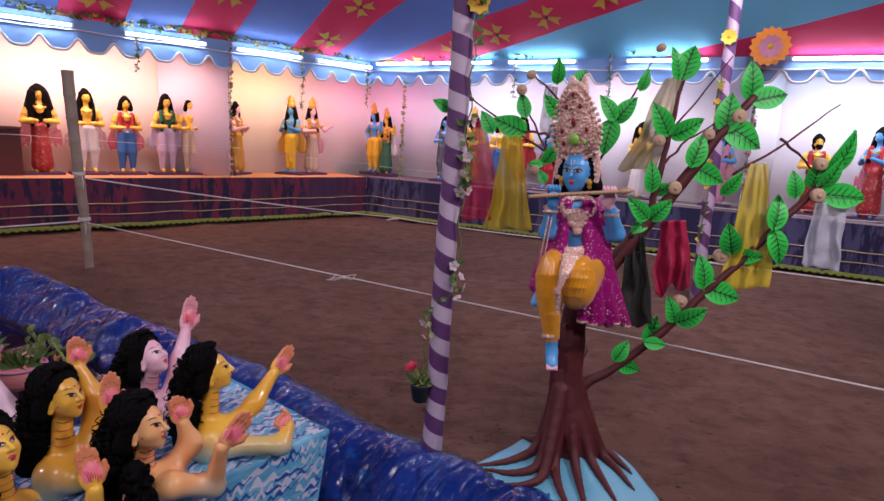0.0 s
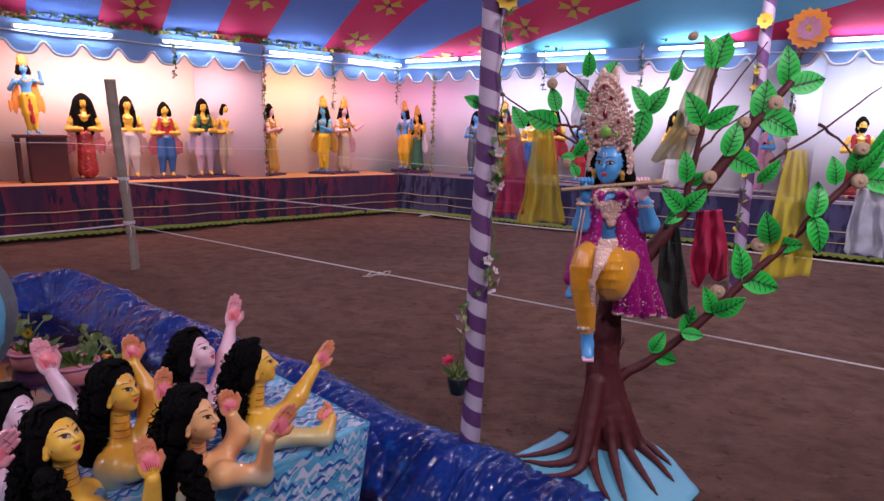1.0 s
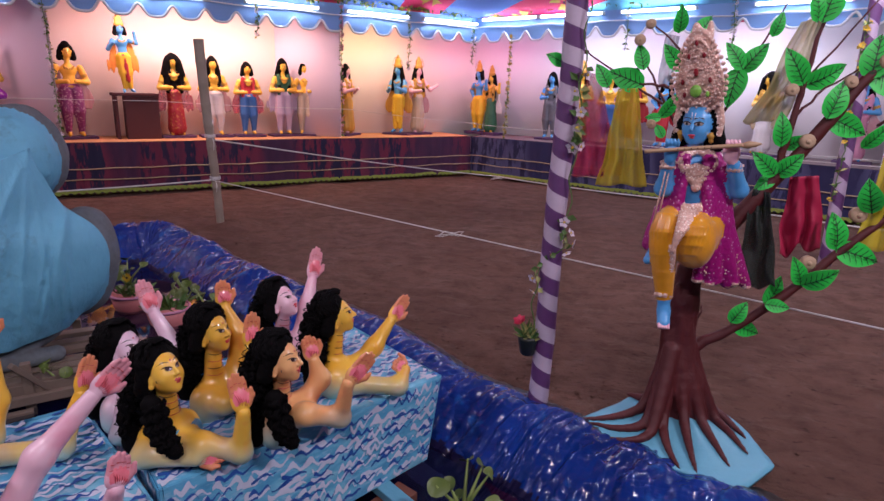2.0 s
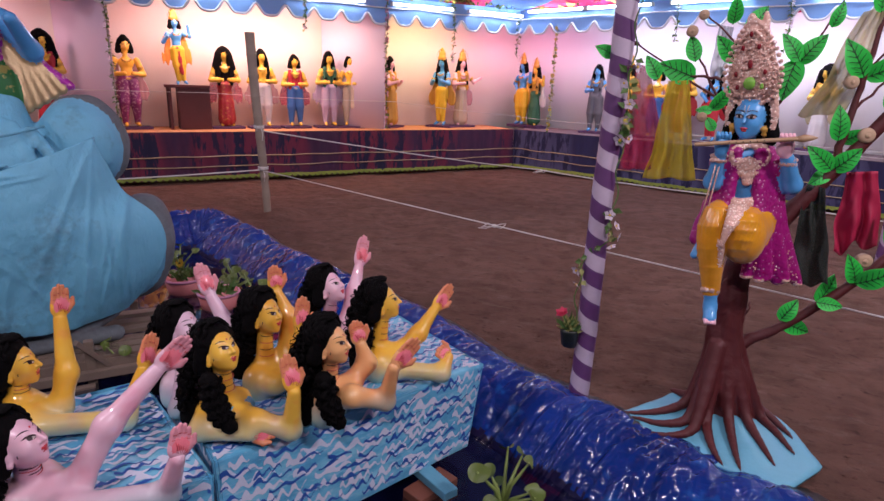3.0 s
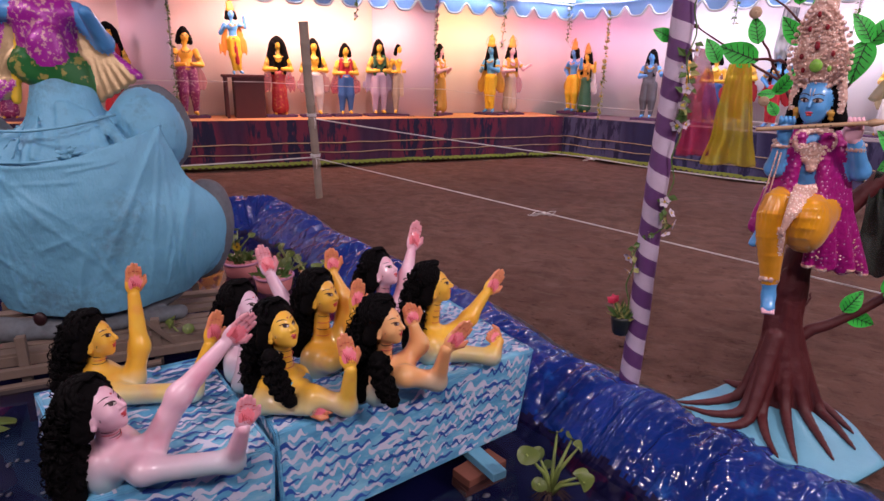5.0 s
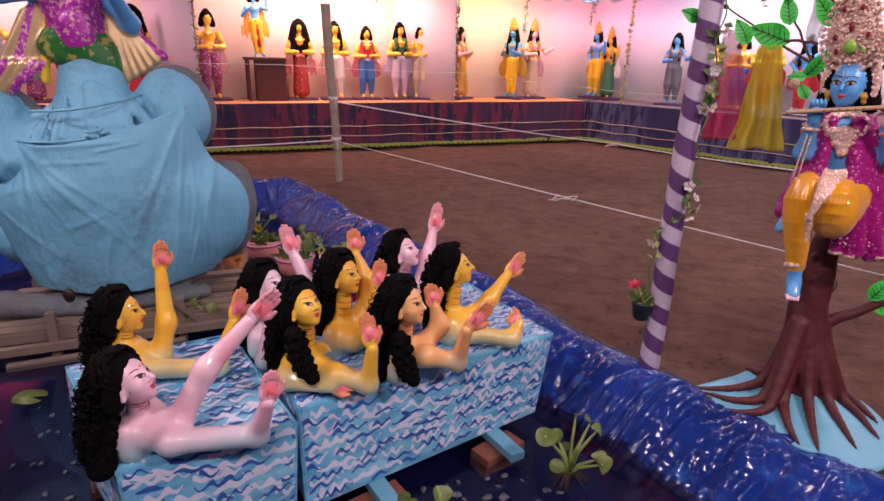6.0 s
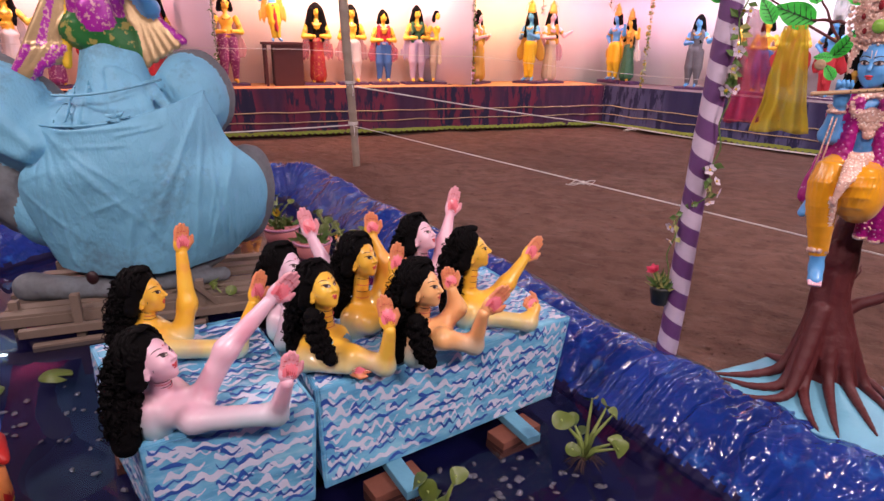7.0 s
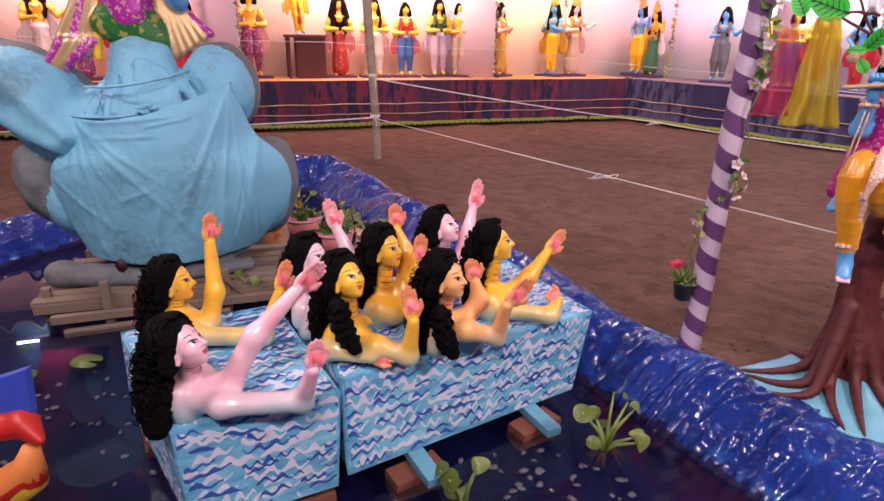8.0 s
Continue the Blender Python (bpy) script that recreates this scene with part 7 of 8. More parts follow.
def make_mound_figure():
    BL, MG, GR, GO, HA, YE = range(6)
    rot = Matrix((MOUND_SIDE, MOUND_BACK, Vector((0, 0, 1)))).transposed()
    tilt = lambda deg: rot @ Matrix.Rotation(radians(deg), 3, "Y")
    cx = -0.06
    P = lambda s, z, b=0.03: mp(s + cx, z, b)
    sol = [blob(P(0.0, 1.60), (0.215, 0.15, 0.13), GR, 0.04, tilt(10), (0.008, 16, 14, 40)),
           blob(P(0.06, 1.52), (0.17, 0.13, 0.09), GR, 0.04, tilt(14)),
           blob(P(0.0, 1.78), (0.15, 0.11, 0.15), MG, 0.05, rot, (0.008, 26, 22, 18)), blob(P(0.0, 1.91), (0.19, 0.11, 0.11), MG, 0.05, rot, (0.008, 26, 22, 18)),
           blob(P(0.01, 1.72, -0.08), (0.10, 0.05, 0.13), MG, 0.03, rot, (0.010, 30, 0.5, 26)),
           capsule(P(0, 1.93), P(0.0, 2.06), 0.062, 0.052, BL, 0.04),
           capsule(P(0.17, 1.93), P(0.30, 1.76, 0.02), 0.058, 0.052, BL, 0.03), capsule(P(0.30, 1.76, 0.02), P(0.24, 1.92, -0.18), 0.05, 0.036, BL, 0.03),
           capsule(P(-0.17, 1.93), P(-0.36, 1.90, 0.02), 0.058, 0.052, BL, 0.03), capsule(P(-0.36, 1.90, 0.02), P(-0.46, 2.02, -0.10), 0.05, 0.036, BL, 0.03),
           blob(P(0.0, 2.17), (0.085, 0.095, 0.11), BL, 0.02), blob(P(0.0, 2.20, 0.02), (0.11, 0.10, 0.115), HA, 0.02, None, (0.008, 60, 60, 50)),
           blob(P(0.0, 2.09, 0.06), (0.13, 0.08, 0.10), HA, 0.02, None, (0.008, 60, 60, 50)),
           blob(P(0.13, 2.07, 0.02), 0.05, HA, 0.02), blob(P(-0.13, 2.07, 0.02), 0.05, HA, 0.02)]
    # scarf ends: pleated gold and magenta panels to both sides
    for k in range(7):
        t = k / 6
        sol.append(capsule(P(0.15 + 0.02 * k, 1.88 - 0.02 * k, 0.06), P(0.20 + 0.045 * k, 1.40 + 0.028 * k, 0.0), 0.016, 0.024, (GO, GO, GO, GO, GO, GO, MG)[k], 0.022))
        sol.append(capsule(P(-0.14 - 0.022 * k, 1.90 - 0.015 * k, 0.06), P(-0.20 - 0.055 * k, 1.42 - 0.018 * k + 0.05 * math.sin(k), 0.0), 0.016, 0.024, (YE, GO, GO, MG, MG, GO, GO)[k], 0.022))
    for k in range(5):
        sol.append(capsule(P(-0.20 - 0.05 * k, 1.52, 0.0), P(-0.30 - 0.06 * k, 1.42 - 0.03 * k, -0.02), 0.018, 0.014, (MG, MG, GO, GO, MG)[k], 0.02))
    ob = clay("standing_figure", sol, 0.0115, [M["skin_b"], M["magenta_bro"], M["green_bro"], M["gold_shine"], M["hair"], M["yellow_cloth"]])
    ob.location = MOUND_AT
    tagged(ob, "blue clay figure in magenta and green brocade standing on the mound", "statue")


make_mound_figure()


# ---- timber platform under the mound
def make_platform():
    base = thing("timber_platform", "rough grey timber platform standing in the water below the mound", "platform", MOUND_AT)
    ang = math.degrees(math.atan2(MOUND_SIDE.y, MOUND_SIDE.x))
    rnd = random.Random(3)

    def plank(s, z, back, ln, w, h, turn=0.0, tilt=0.0):
        bm = bmesh.new()
        block(bm, Matrix(), ln, w, h, 0.004)
        for v in bm.verts:
            v.co.z += 0.006 * noise.noise((v.co.x * 4, s * 9, 1))
        ob = part("plank", bm, M["wood"], base, smooth=False)
        p = mp(s, z, back)
        ob.matrix_local = pose(p.x, p.y, p.z, 0, tilt, ang + turn)
    for b in (-0.46, -0.36, -0.24, -0.1, 0.05, 0.2):
        plank(rnd.uniform(-0.04, 0.06), 0.005, b, 1.5, 0.085, 0.028, rnd.uniform(-2, 2))
    plank(0.02, -0.03, -0.50, 1.55, 0.03, 0.06)
    plank(0.10, -0.075, -0.55, 1.50, 0.045, 0.05, 2)
    for s, b in ((-0.34, -0.53), (0.36, -0.50), (-0.7, -0.4), (0.75, -0.3), (-0.6, 0.3), (0.6, 0.3)):
        plank(s, -0.06, b, 0.05, 0.05, 0.38 if b < -0.45 else 0.26)
    plank(-0.1, -0.16, -0.60, 0.95, 0.05, 0.07, 4)
    plank(0.5, -0.12, -0.42, 0.9, 0.05, 0.05, -8)
    plank(0.42, 0.0, -0.52, 0.42, 0.04, 0.03, 30, 50)
    # straw poking out beneath the sheet
    bm = bmesh.new()
    for i in range(90):
        p = mp(rnd.uniform(0.2, 0.6), rnd.uniform(-0.02, 0.05), -0.42)
        d = Vector((rnd.uniform(-1, 1), rnd.uniform(-1, 1), rnd.uniform(-1, 0.3))).normalized() * rnd.uniform(0.05, 0.12)
        tube(bm, [p, p + d * 0.5 + Vector((0, 0, 0.01)), p + d], 0.0018, 3)
    ob = tagged(part("straw", bm, M["straw"]), "loose dry straw poking out under the sheet", "straw", kind="stuff")
    ob.location = MOUND_AT


make_platform()
# ---------------------------------------------------------------- clay figures on the stages
def make_standing(label, at, u, off, height=1.2, skin="skin_y", lower="white_c", style="pants", upper=None, hair="long", crown=False, pose_arms="fold",
                  veil=None, face=0.0, base_z=0.84, lift=0.0, board=True, sash=None, lean=0.0):
    """One standing clay figure about 1.2 m tall, looking out from the stage."""
    p, q = at(u, off), at(u, off - 1.0)
    ang = math.atan2(q.y - p.y, q.x - p.x) + math.pi / 2 + radians(face)
    g = height * 1.05 / 1.2
    SK, LO, UP, HA, GO, VE, IN, LI, SA = range(9)
    V = lambda x, y, z: Vector((x * g * 1.13, y * g, z * g))
    fold = (0.006, 75.0, 40.0, 0.0)
    sol = []
    if style == "pants":
        for s in (-1, 1):
            sol += [capsule(V(0.05 * s, 0, 0.60), V(0.065 * s, -0.01, 0.34), 0.086 * g, 0.078 * g, LO, 0.02, fold), capsule(V(0.065 * s, -0.01, 0.34), V(0.07 * s, 0.0, 0.07), 0.076 * g, 0.040 * g, LO, 0.02, fold)]
    elif style == "skirt":
        sol += [capsule(V(0, 0, 0.60), V(0, 0, 0.36), 0.09 * g, 0.115 * g, LO, 0.03, fold), capsule(V(0, 0, 0.36), V(0, 0, 0.12), 0.118 * g, 0.140 * g, LO, 0.02, fold)]
    else:
        for s in (-1, 1):
            sol += [capsule(V(0.035 * s, 0, 0.60), V(0.045 * s, -0.015, 0.36), 0.078 * g, 0.062 * g, LO, 0.03, fold), capsule(V(0.045 * s, -0.015, 0.36), V(0.04 * s, 0.0, 0.10), 0.060 * g, 0.042 * g, LO, 0.03, fold)]
        sol.append(capsule(V(0, -0.055, 0.58), V(0.01, -0.06, 0.22), 0.026 * g, 0.03 * g, SA if sash else LO, 0.02, fold))
    for s in (-1, 1):
        sol.append(capsule(V(0.06 * s, 0.01, 0.05), V(0.075 * s, -0.07, 0.022), 0.030 * g, 0.022 * g, SK, 0.015))
    sol += [blob(V(0, 0, 0.63), (0.112 * g, 0.075 * g, 0.07 * g), LO, 0.03), blob(V(0, 0, 0.74), (0.075 * g, 0.055 * g, 0.09 * g), UP if upper else SK, 0.04),
            blob(V(0, 0, 0.86), (0.10 * g, 0.062 * g, 0.085 * g), UP if upper else SK, 0.04), blob(V(0, -0.03, 0.875), (0.055 * g, 0.045 * g, 0.06 * g), SK, 0.03),
            capsule(V(0, 0, 0.92), V(0, -0.005, 1.02), 0.034 * g, 0.028 * g, SK, 0.025)]
    if sash:
        sol.append(blob(V(0, -0.01, 0.645), (0.102 * g, 0.07 * g, 0.035 * g), SA, 0.015))
    arms = {"fold": (((-0.125, 0, 0.90), (-0.185, -0.01, 0.715), (-0.045, -0.115, 0.72)), ((0.125, 0, 0.90), (0.185, -0.01, 0.715), (0.045, -0.115, 0.725))),
            "up": (((-0.125, 0, 0.90), (-0.20, 0.0, 0.76), (-0.14, -0.10, 0.86)), ((0.125, 0, 0.90), (0.215, 0.0, 0.86), (0.20, -0.03, 1.04))),
            "hip": (((-0.125, 0, 0.90), (-0.215, 0.02, 0.78), (-0.10, -0.03, 0.66)), ((0.125, 0, 0.90), (0.20, -0.03, 0.82), (0.235, -0.07, 0.98))),
            "reach": (((-0.125, 0, 0.90), (-0.16, -0.05, 0.74), (-0.02, -0.16, 0.76)), ((0.125, 0, 0.90), (0.20, -0.06, 0.78), (0.31, -0.10, 0.86))),
            "front": (((-0.115, 0, 0.90), (-0.15, -0.06, 0.74), (-0.06, -0.20, 0.79)), ((0.115, 0, 0.90), (0.15, -0.06, 0.74), (0.06, -0.20, 0.80)))}[pose_arms]
    for sh, el, wr in arms:
        sol += [capsule(V(*sh), V(*el), 0.041 * g, 0.037 * g, SK, 0.025), capsule(V(*el), V(*wr), 0.036 * g, 0.025 * g, SK, 0.02), blob(V(*wr), 0.026 * g, SK, 0.015)]
        sol.append(blob(V(*sh).lerp(V(*el), 0.55), 0.043 * g, GO, 0.008))
    # cloth over the shoulders
    if upper:
        for s in (-1, 1):
            sol.append(capsule(V(0.075 * s, -0.03, 0.94), V(0.085 * s, -0.05, 0.66), 0.032 * g, 0.026 * g, UP, 0.015))
    if veil:
        for s in (-1, 1):
            lean_v = Matrix.Rotation(radians(-9 * s), 3, "Y")
            sol.append(blob(V(0.135 * s, 0.045, 0.66), (0.060 * g, 0.012 * g, 0.26 * g), VE, 0.012, lean_v, (0.004, 70, 30, 0)))
            sol.append(blob(V(0.165 * s, 0.040, 0.50), (0.095 * g, 0.012 * g, 0.15 * g), VE, 0.012, lean_v, (0.005, 90, 30, 0)))
    # head
    H = V(0, -0.012, 1.095)
    sol += [blob(H, (0.054 * g, 0.058 * g, 0.068 * g), SK, 0.012), blob(H + V(0, -0.014, -0.032), (0.034 * g, 0.036 * g, 0.038 * g), SK, 0.02), capsule(H + V(0, -0.054, 0.005), H + V(0, -0.064, -0.010), 0.005 * g, 0.008 * g, SK, 0.008)]
    curl = (0.006, 90.0, 90.0, 80.0)
    sol.append(blob(H + V(0, 0.024, 0.034), (0.088 * g, 0.066 * g, 0.082 * g), HA, 0.008, None, curl))
    sol.append(blob(H + V(0, 0.030, 0.105), (0.045 * g, 0.040 * g, 0.035 * g), HA, 0.015, None, curl) if not crown else blob(H + V(0, 0.03, 0.06), 0.05 * g, HA, 0.01))
    if hair == "long":
        for s in (-1, 1):
            sol += [capsule(H + V(0.055 * s, 0.02, -0.01), V(0.085 * s, 0.02, 0.92), 0.040 * g, 0.042 * g, HA, 0.012, curl), capsule(V(0.085 * s, 0.0, 0.92), V(0.075 * s, -0.055, 0.76), 0.036 * g, 0.024 * g, HA, 0.012, curl)]
        sol.append(capsule(H + V(0, 0.06, 0), V(0, 0.07, 0.72), 0.06 * g, 0.055 * g, HA, 0.01, curl))
    elif hair == "mass":
        for s in (-1, 1):
            sol += [capsule(H + V(0.062 * s, 0.0, 0.01), V(0.105 * s, 0.0, 0.90), 0.058 * g, 0.060 * g, HA, 0.012, curl), capsule(V(0.105 * s, 0.0, 0.90), V(0.085 * s, -0.05, 0.70), 0.042 * g, 0.03 * g, HA, 0.012, curl)]
        sol.append(blob(H + V(0, 0.02, 0.04), (0.105 * g, 0.07 * g, 0.088 * g), HA, 0.01, None, curl))
    elif hair == "bob":
        for s in (-1, 1):
            sol.append(capsule(H + V(0.056 * s, 0.015, 0.0), H + V(0.072 * s, 0.02, -0.075), 0.042 * g, 0.038 * g, HA, 0.012, curl))
        sol.append(blob(H + V(0, 0.05, -0.05), (0.07 * g, 0.04 * g, 0.07 * g), HA, 0.01, None, curl))
    elif hair == "beard":
        sol += [blob(H + V(0, -0.03, -0.06), (0.045 * g, 0.035 * g, 0.05 * g), HA, 0.01, None, curl), blob(H + V(0, 0.03, 0.075), 0.03 * g, HA, 0.01), blob(H + V(0, 0.05, -0.04), (0.08 * g, 0.05 * g, 0.09 * g), HA, 0.01, None, curl)]
    if crown:
        sol += [blob(H + V(0, -0.005, 0.085), (0.080 * g, 0.045 * g, 0.060 * g), GO, 0.01), blob(H + V(0, 0.0, 0.150), (0.066 * g, 0.034 * g, 0.070 * g), GO, 0.015), blob(H + V(0, 0.0, 0.230), (0.026 * g, 0.020 * g, 0.042 * g), GO, 0.01)]
        for k in range(12):
            q = math.pi * (k + 0.5) / 12
            sol.append(blob(H + V(0.088 * math.cos(q), -0.02, 0.085 + 0.15 * math.sin(q)), 0.012 * g, GO, 0.006))
    for k in range(7):
        a = -1.2 + 0.4 * k
        sol.append(blob(V(0.055 * math.sin(a), -0.058 - 0.01 * math.cos(a), 0.93 - 0.05 * math.cos(a)), 0.013 * g, GO, 0.008))
    bm = bmesh.new()
    for s in (-1, 1):
        egg(bm, H + V(0.019 * s, -0.0525, 0.008), (0.012 * g, 0.005 * g, 0.005 * g), None, IN, 6, 4)
        egg(bm, H + V(0.020 * s, -0.0515, 0.022), (0.014 * g, 0.004 * g, 0.0022 * g), None, IN, 6, 4)
        egg(bm, H + V(0.052 * s, -0.01, -0.03), (0.011 * g, 0.011 * g, 0.013 * g), None, GO, 6, 4)
    egg(bm, H + V(0, -0.052, -0.035), (0.010 * g, 0.005 * g, 0.005 * g), None, LI, 6, 4)
    ob = clay("clay_figure", sol, 0.0125, [M[skin], M[lower], M[upper or skin], M["hair"], M["gold"], M[veil or "net_pink"], M["ink"], M["lip"], M[sash or "gold"]], bm)
    ob.matrix_world = Matrix.Translation((p.x, p.y, base_z + lift)) @ Matrix.Rotation(ang, 4, "Z") @ Matrix.Rotation(radians(lean), 4, "Y")
    tagged(ob, label, "statue", "clay figures on the stage")
    if board:
        bm = bmesh.new()
        block(bm, Matrix(), 0.50 * g, 0.30, base_z - STAGE_Z - 0.002, 0.006)
        bd = part("stand_board", bm, M["stand"], smooth=False)
        bd.matrix_world = Matrix.Translation((p.x, p.y, (base_z + STAGE_Z) / 2 + 0.001)) @ Matrix.Rotation(ang + radians((u * 37) % 9 - 4), 4, "Z")
        tagged(bd, "low dark purple board under a clay figure", "board", "stand boards")
    return ob


LO = 0.62
# the long bay of the left stage
make_standing("yellow clay figure in purple brocade trousers with arms folded", on_left, 3.42, LO, 1.28, "skin_y", "purple_bro", "pants", None, "bob", False, "fold", "net_pink", 12, sash="gold")
make_standing("crowned blue clay figure in yellow cloth with one arm raised", on_left, 4.2, LO, 0.98, "skin_b", "yellow_cloth", "dhoti", None, "bob", True, "up", "petal_o", 8, lift=0.66, board=False, sash="red_cloth", lean=-3)
make_standing("yellow clay figure with a great mass of hair in red skirt", on_left, 4.86, LO, 1.20, "skin_y", "red_gold", "skirt", "hair", "mass", False, "fold", "net_red", 0, sash="gold")
make_standing("yellow clay figure in white trousers with hands joined", on_left, 5.47, LO, 1.19, "skin_y", "white_c", "pants", None, "long", False, "fold", "net_pink", 0)
make_standing("yellow clay figure in blue trousers and red shawl", on_left, 6.03, LO, 1.13, "skin_y", "blue_c", "pants", "red_cloth", "bob", False, "fold", "net_red", 0, sash="beige_c")
make_standing("yellow clay figure in mauve trousers and dark shawl", on_left, 6.65, LO, 1.21, "skin_y", "mauve_c", "pants", "green_c", "long", False, "fold", "mauve_c", 5)
make_standing("yellow clay figure in beige trousers with hands joined", on_left, 7.06, LO, 1.19, "skin_y", "beige_c", "pants", None, "bob", False, "fold", None, -18)
# the short bay and the corner
make_standing("pink clay figure in gold dress turning aside", on_left, 7.86, LO, 1.18, "skin_p", "gold", "skirt", "gold", "long", False, "front", "yellow_cloth", 35)
make_standing("blue clay figure in yellow cloth seen from the side", on_left, 8.95, LO, 1.24, "skin_b", "yellow_cloth", "dhoti", None, "long", True, "front", "gold", -55)
make_standing("crowned pink clay figure in pale gold dress", on_left, 9.4, LO, 1.24, "skin_p", "beige_c", "skirt", "gold", "long", True, "reach", "net_pink", 0)
make_standing("crowned blue clay figure in yellow trousers, hand on hip", on_right, -0.30, LO, 1.22, "skin_b", "yellow_cloth", "pants", None, "bob", True, "hip", "gold", -12, base_z=0.86)
make_standing("crowned yellow clay figure in dark green cloth beside a blue one", on_right, 0.02, LO, 1.14, "skin_y", "green_c", "skirt", "gold", "long", True, "hip", "white_c", -8, base_z=0.86)
# the right stage
make_standing("grey blue clay figure with matted hair in a fur kilt", on_right, 1.42, LO, 1.16, "skin_b", "grey_c", "pants", "grey_c", "long", False, "reach", None, 8)
make_standing("yellow clay figure in gold dress behind a ribboned pole", on_right, 2.05, LO, 1.22, "skin_y", "gold", "skirt", "gold", "long", True, "fold", None, 0)
make_standing("yellow clay figure in blue trousers", on_right, 2.62, LO, 1.12, "skin_y", "blue_c", "pants", None, "bob", False, "fold", "net_pink", 10)
make_standing("yellow clay figure in red dress with hands joined", on_right, 3.05, LO, 1.22, "skin_y", "red_cloth", "dhoti", "red_cloth", "long", False, "fold", "red_cloth", 18)
make_standing("blue clay figure in red cloth", on_right, 3.62, LO, 1.12, "skin_b", "red_cloth", "dhoti", None, "long", False, "hip", "red_cloth", -10)
make_standing("yellow clay figure with long black hair and white lower cloth", on_right, 5.2, LO, 1.18, "skin_y", "white_c", "skirt", "gold", "mass", False, "reach", "net_beige", -30)
make_standing("blue clay figure in pink cloth with gold crown", on_right, 6.45, LO, 1.12, "skin_b", "petal_p", "skirt", "petal_p", "long", True, "fold", "net_pink", 0)
make_standing("bearded yellow clay figure in dark red cloth", on_right, 7.75, LO, 1.10, "skin_y", "red_gold", "skirt", "red_cloth", "beard", False, "fold", None, 10)
make_standing("blue faced clay figure in red dress with long black hair", on_right, 8.5, LO, 1.22, "skin_b", "red_gold", "skirt", "red_cloth", "long", False, "front", "net_red", -40)
# behind the mound
make_standing("dark haired yellow clay figure in red dress", on_left, 2.35, LO, 1.30, "skin_y", "red_cloth", "skirt", "red_cloth", "mass", False, "fold", None, 20)
make_standing("crowned blue clay figure in red cloth", on_left, 1.55, LO, 1.30, "skin_b", "red_cloth", "dhoti", "white_c", "long", True, "fold", "red_cloth", 10)
make_standing("crowned yellow clay figure with a curling tail, half kneeling", on_left, 0.98, LO - 0.2, 1.02, "skin_y", "purple_bro", "skirt", None, "long", True, "fold", None, 10)
make_standing("yellow clay figure in white cloth holding a stringed instrument", on_left, 0.42, LO, 1.28, "skin_y", "white_c", "skirt", None, "long", False, "reach", "net_white", 15)
make_standing("blue clay figure in orange cloth at the stage end", on_left, -0.35, LO, 1.25, "skin_b", "petal_o", "skirt", "red_cloth", "long", False, "front", None, 20)


def make_side_table():
    base = thing("pedestal_table", "dark maroon cloth-covered pedestal table carrying a figure", "table")
    p, q = on_left(4.27, LO), on_left(5.27, LO)
    ang = math.degrees(math.atan2(q.y - p.y, q.x - p.x))
    m = Matrix.Translation((p.x, p.y, STAGE_Z)) @ pose(0, 0, 0, 0, 0, ang)
    for name, x, y, z, sx, sy, sz in (("top", 0, 0, 0.675, 0.66, 0.46, 0.045), ("cover", 0.08, 0.0, 0.327, 0.48, 0.42, 0.648)):
        bm = bmesh.new()
        block(bm, Matrix(), sx, sy, sz, 0.012)
        for v in bm.verts:
            v.co += Vector((0, 0.012 * noise.noise((v.co.x * 9, v.co.z * 2, 1)), 0))
        ob = part(name, bm, M["table_red"], base, smooth=False)
        ob.matrix_local = m @ Matrix.Translation((x, y, z))
    for x, y in ((-0.28, -0.19), (-0.28, 0.19)):
        bm = bmesh.new()
        block(bm, Matrix(), 0.045, 0.045, 0.65, 0.006)
        ob = part("leg", bm, M["table_red"], base, smooth=False)
        ob.matrix_local = m @ Matrix.Translation((x, y, 0.326))


make_side_table()
# ---------------------------------------------------------------- poles, post, ropes
def make_pole(label, at, top_z, r, mat, lean=(0.0, 0.0)):
    bm = bmesh.new()
    n = 40
    tube(bm, [Vector((lean[0] * i / n + 0.004 * math.sin(i * 0.5), lean[1] * i / n, top_z * i / n)) for i in range(n + 1)], [r * (1.04 - 0.08 * i / n) + 0.0015 * math.sin(i * 1.9) for i in range(n + 1)], 20)
    ob = part("ribbon_pole", bm, mat)
    ob.location = (at[0], at[1], -0.02)
    return tagged(ob, label, "pole", "ribboned tent poles")


make_pole("tent pole wound with purple and white ribbon", (0.112, 2.895), 4.5, 0.051, M["purple_pole"], (0.09, 0.0))
make_pole("far tent pole wound with purple and pale ribbon", (2.50, 7.0), 4.3, 0.062, M["purple_pole_far"])


def make_post():
    bm = bmesh.new()
    pts, rad = [], []
    for k in range(9):
        z0, z1 = 2.14 * k / 9, 2.14 * (k + 1) / 9
        r = 0.046 + 0.012 * k / 9
        for t, q in ((0.0, 1.10), (0.06, 1.0), (0.5, 0.97), (0.94, 1.0)):
            z = z0 + (z1 - z0) * t
            pts.append(Vector((-0.135 * z / 2.14 + 0.006 * math.sin(z * 3), 0, z - 0.03)))
            rad.append(r * q)
    pts.append(Vector((-0.135, 0, 2.12)))
    rad.append(0.058)
    tube(bm, pts, rad, 14)
    ob = part("bamboo_post", bm, M["bamboo"])
    ob.location = (-4.215, 5.85, 0.03)
    tagged(ob, "old grey bamboo post set in a heap of earth", "post")


make_post()


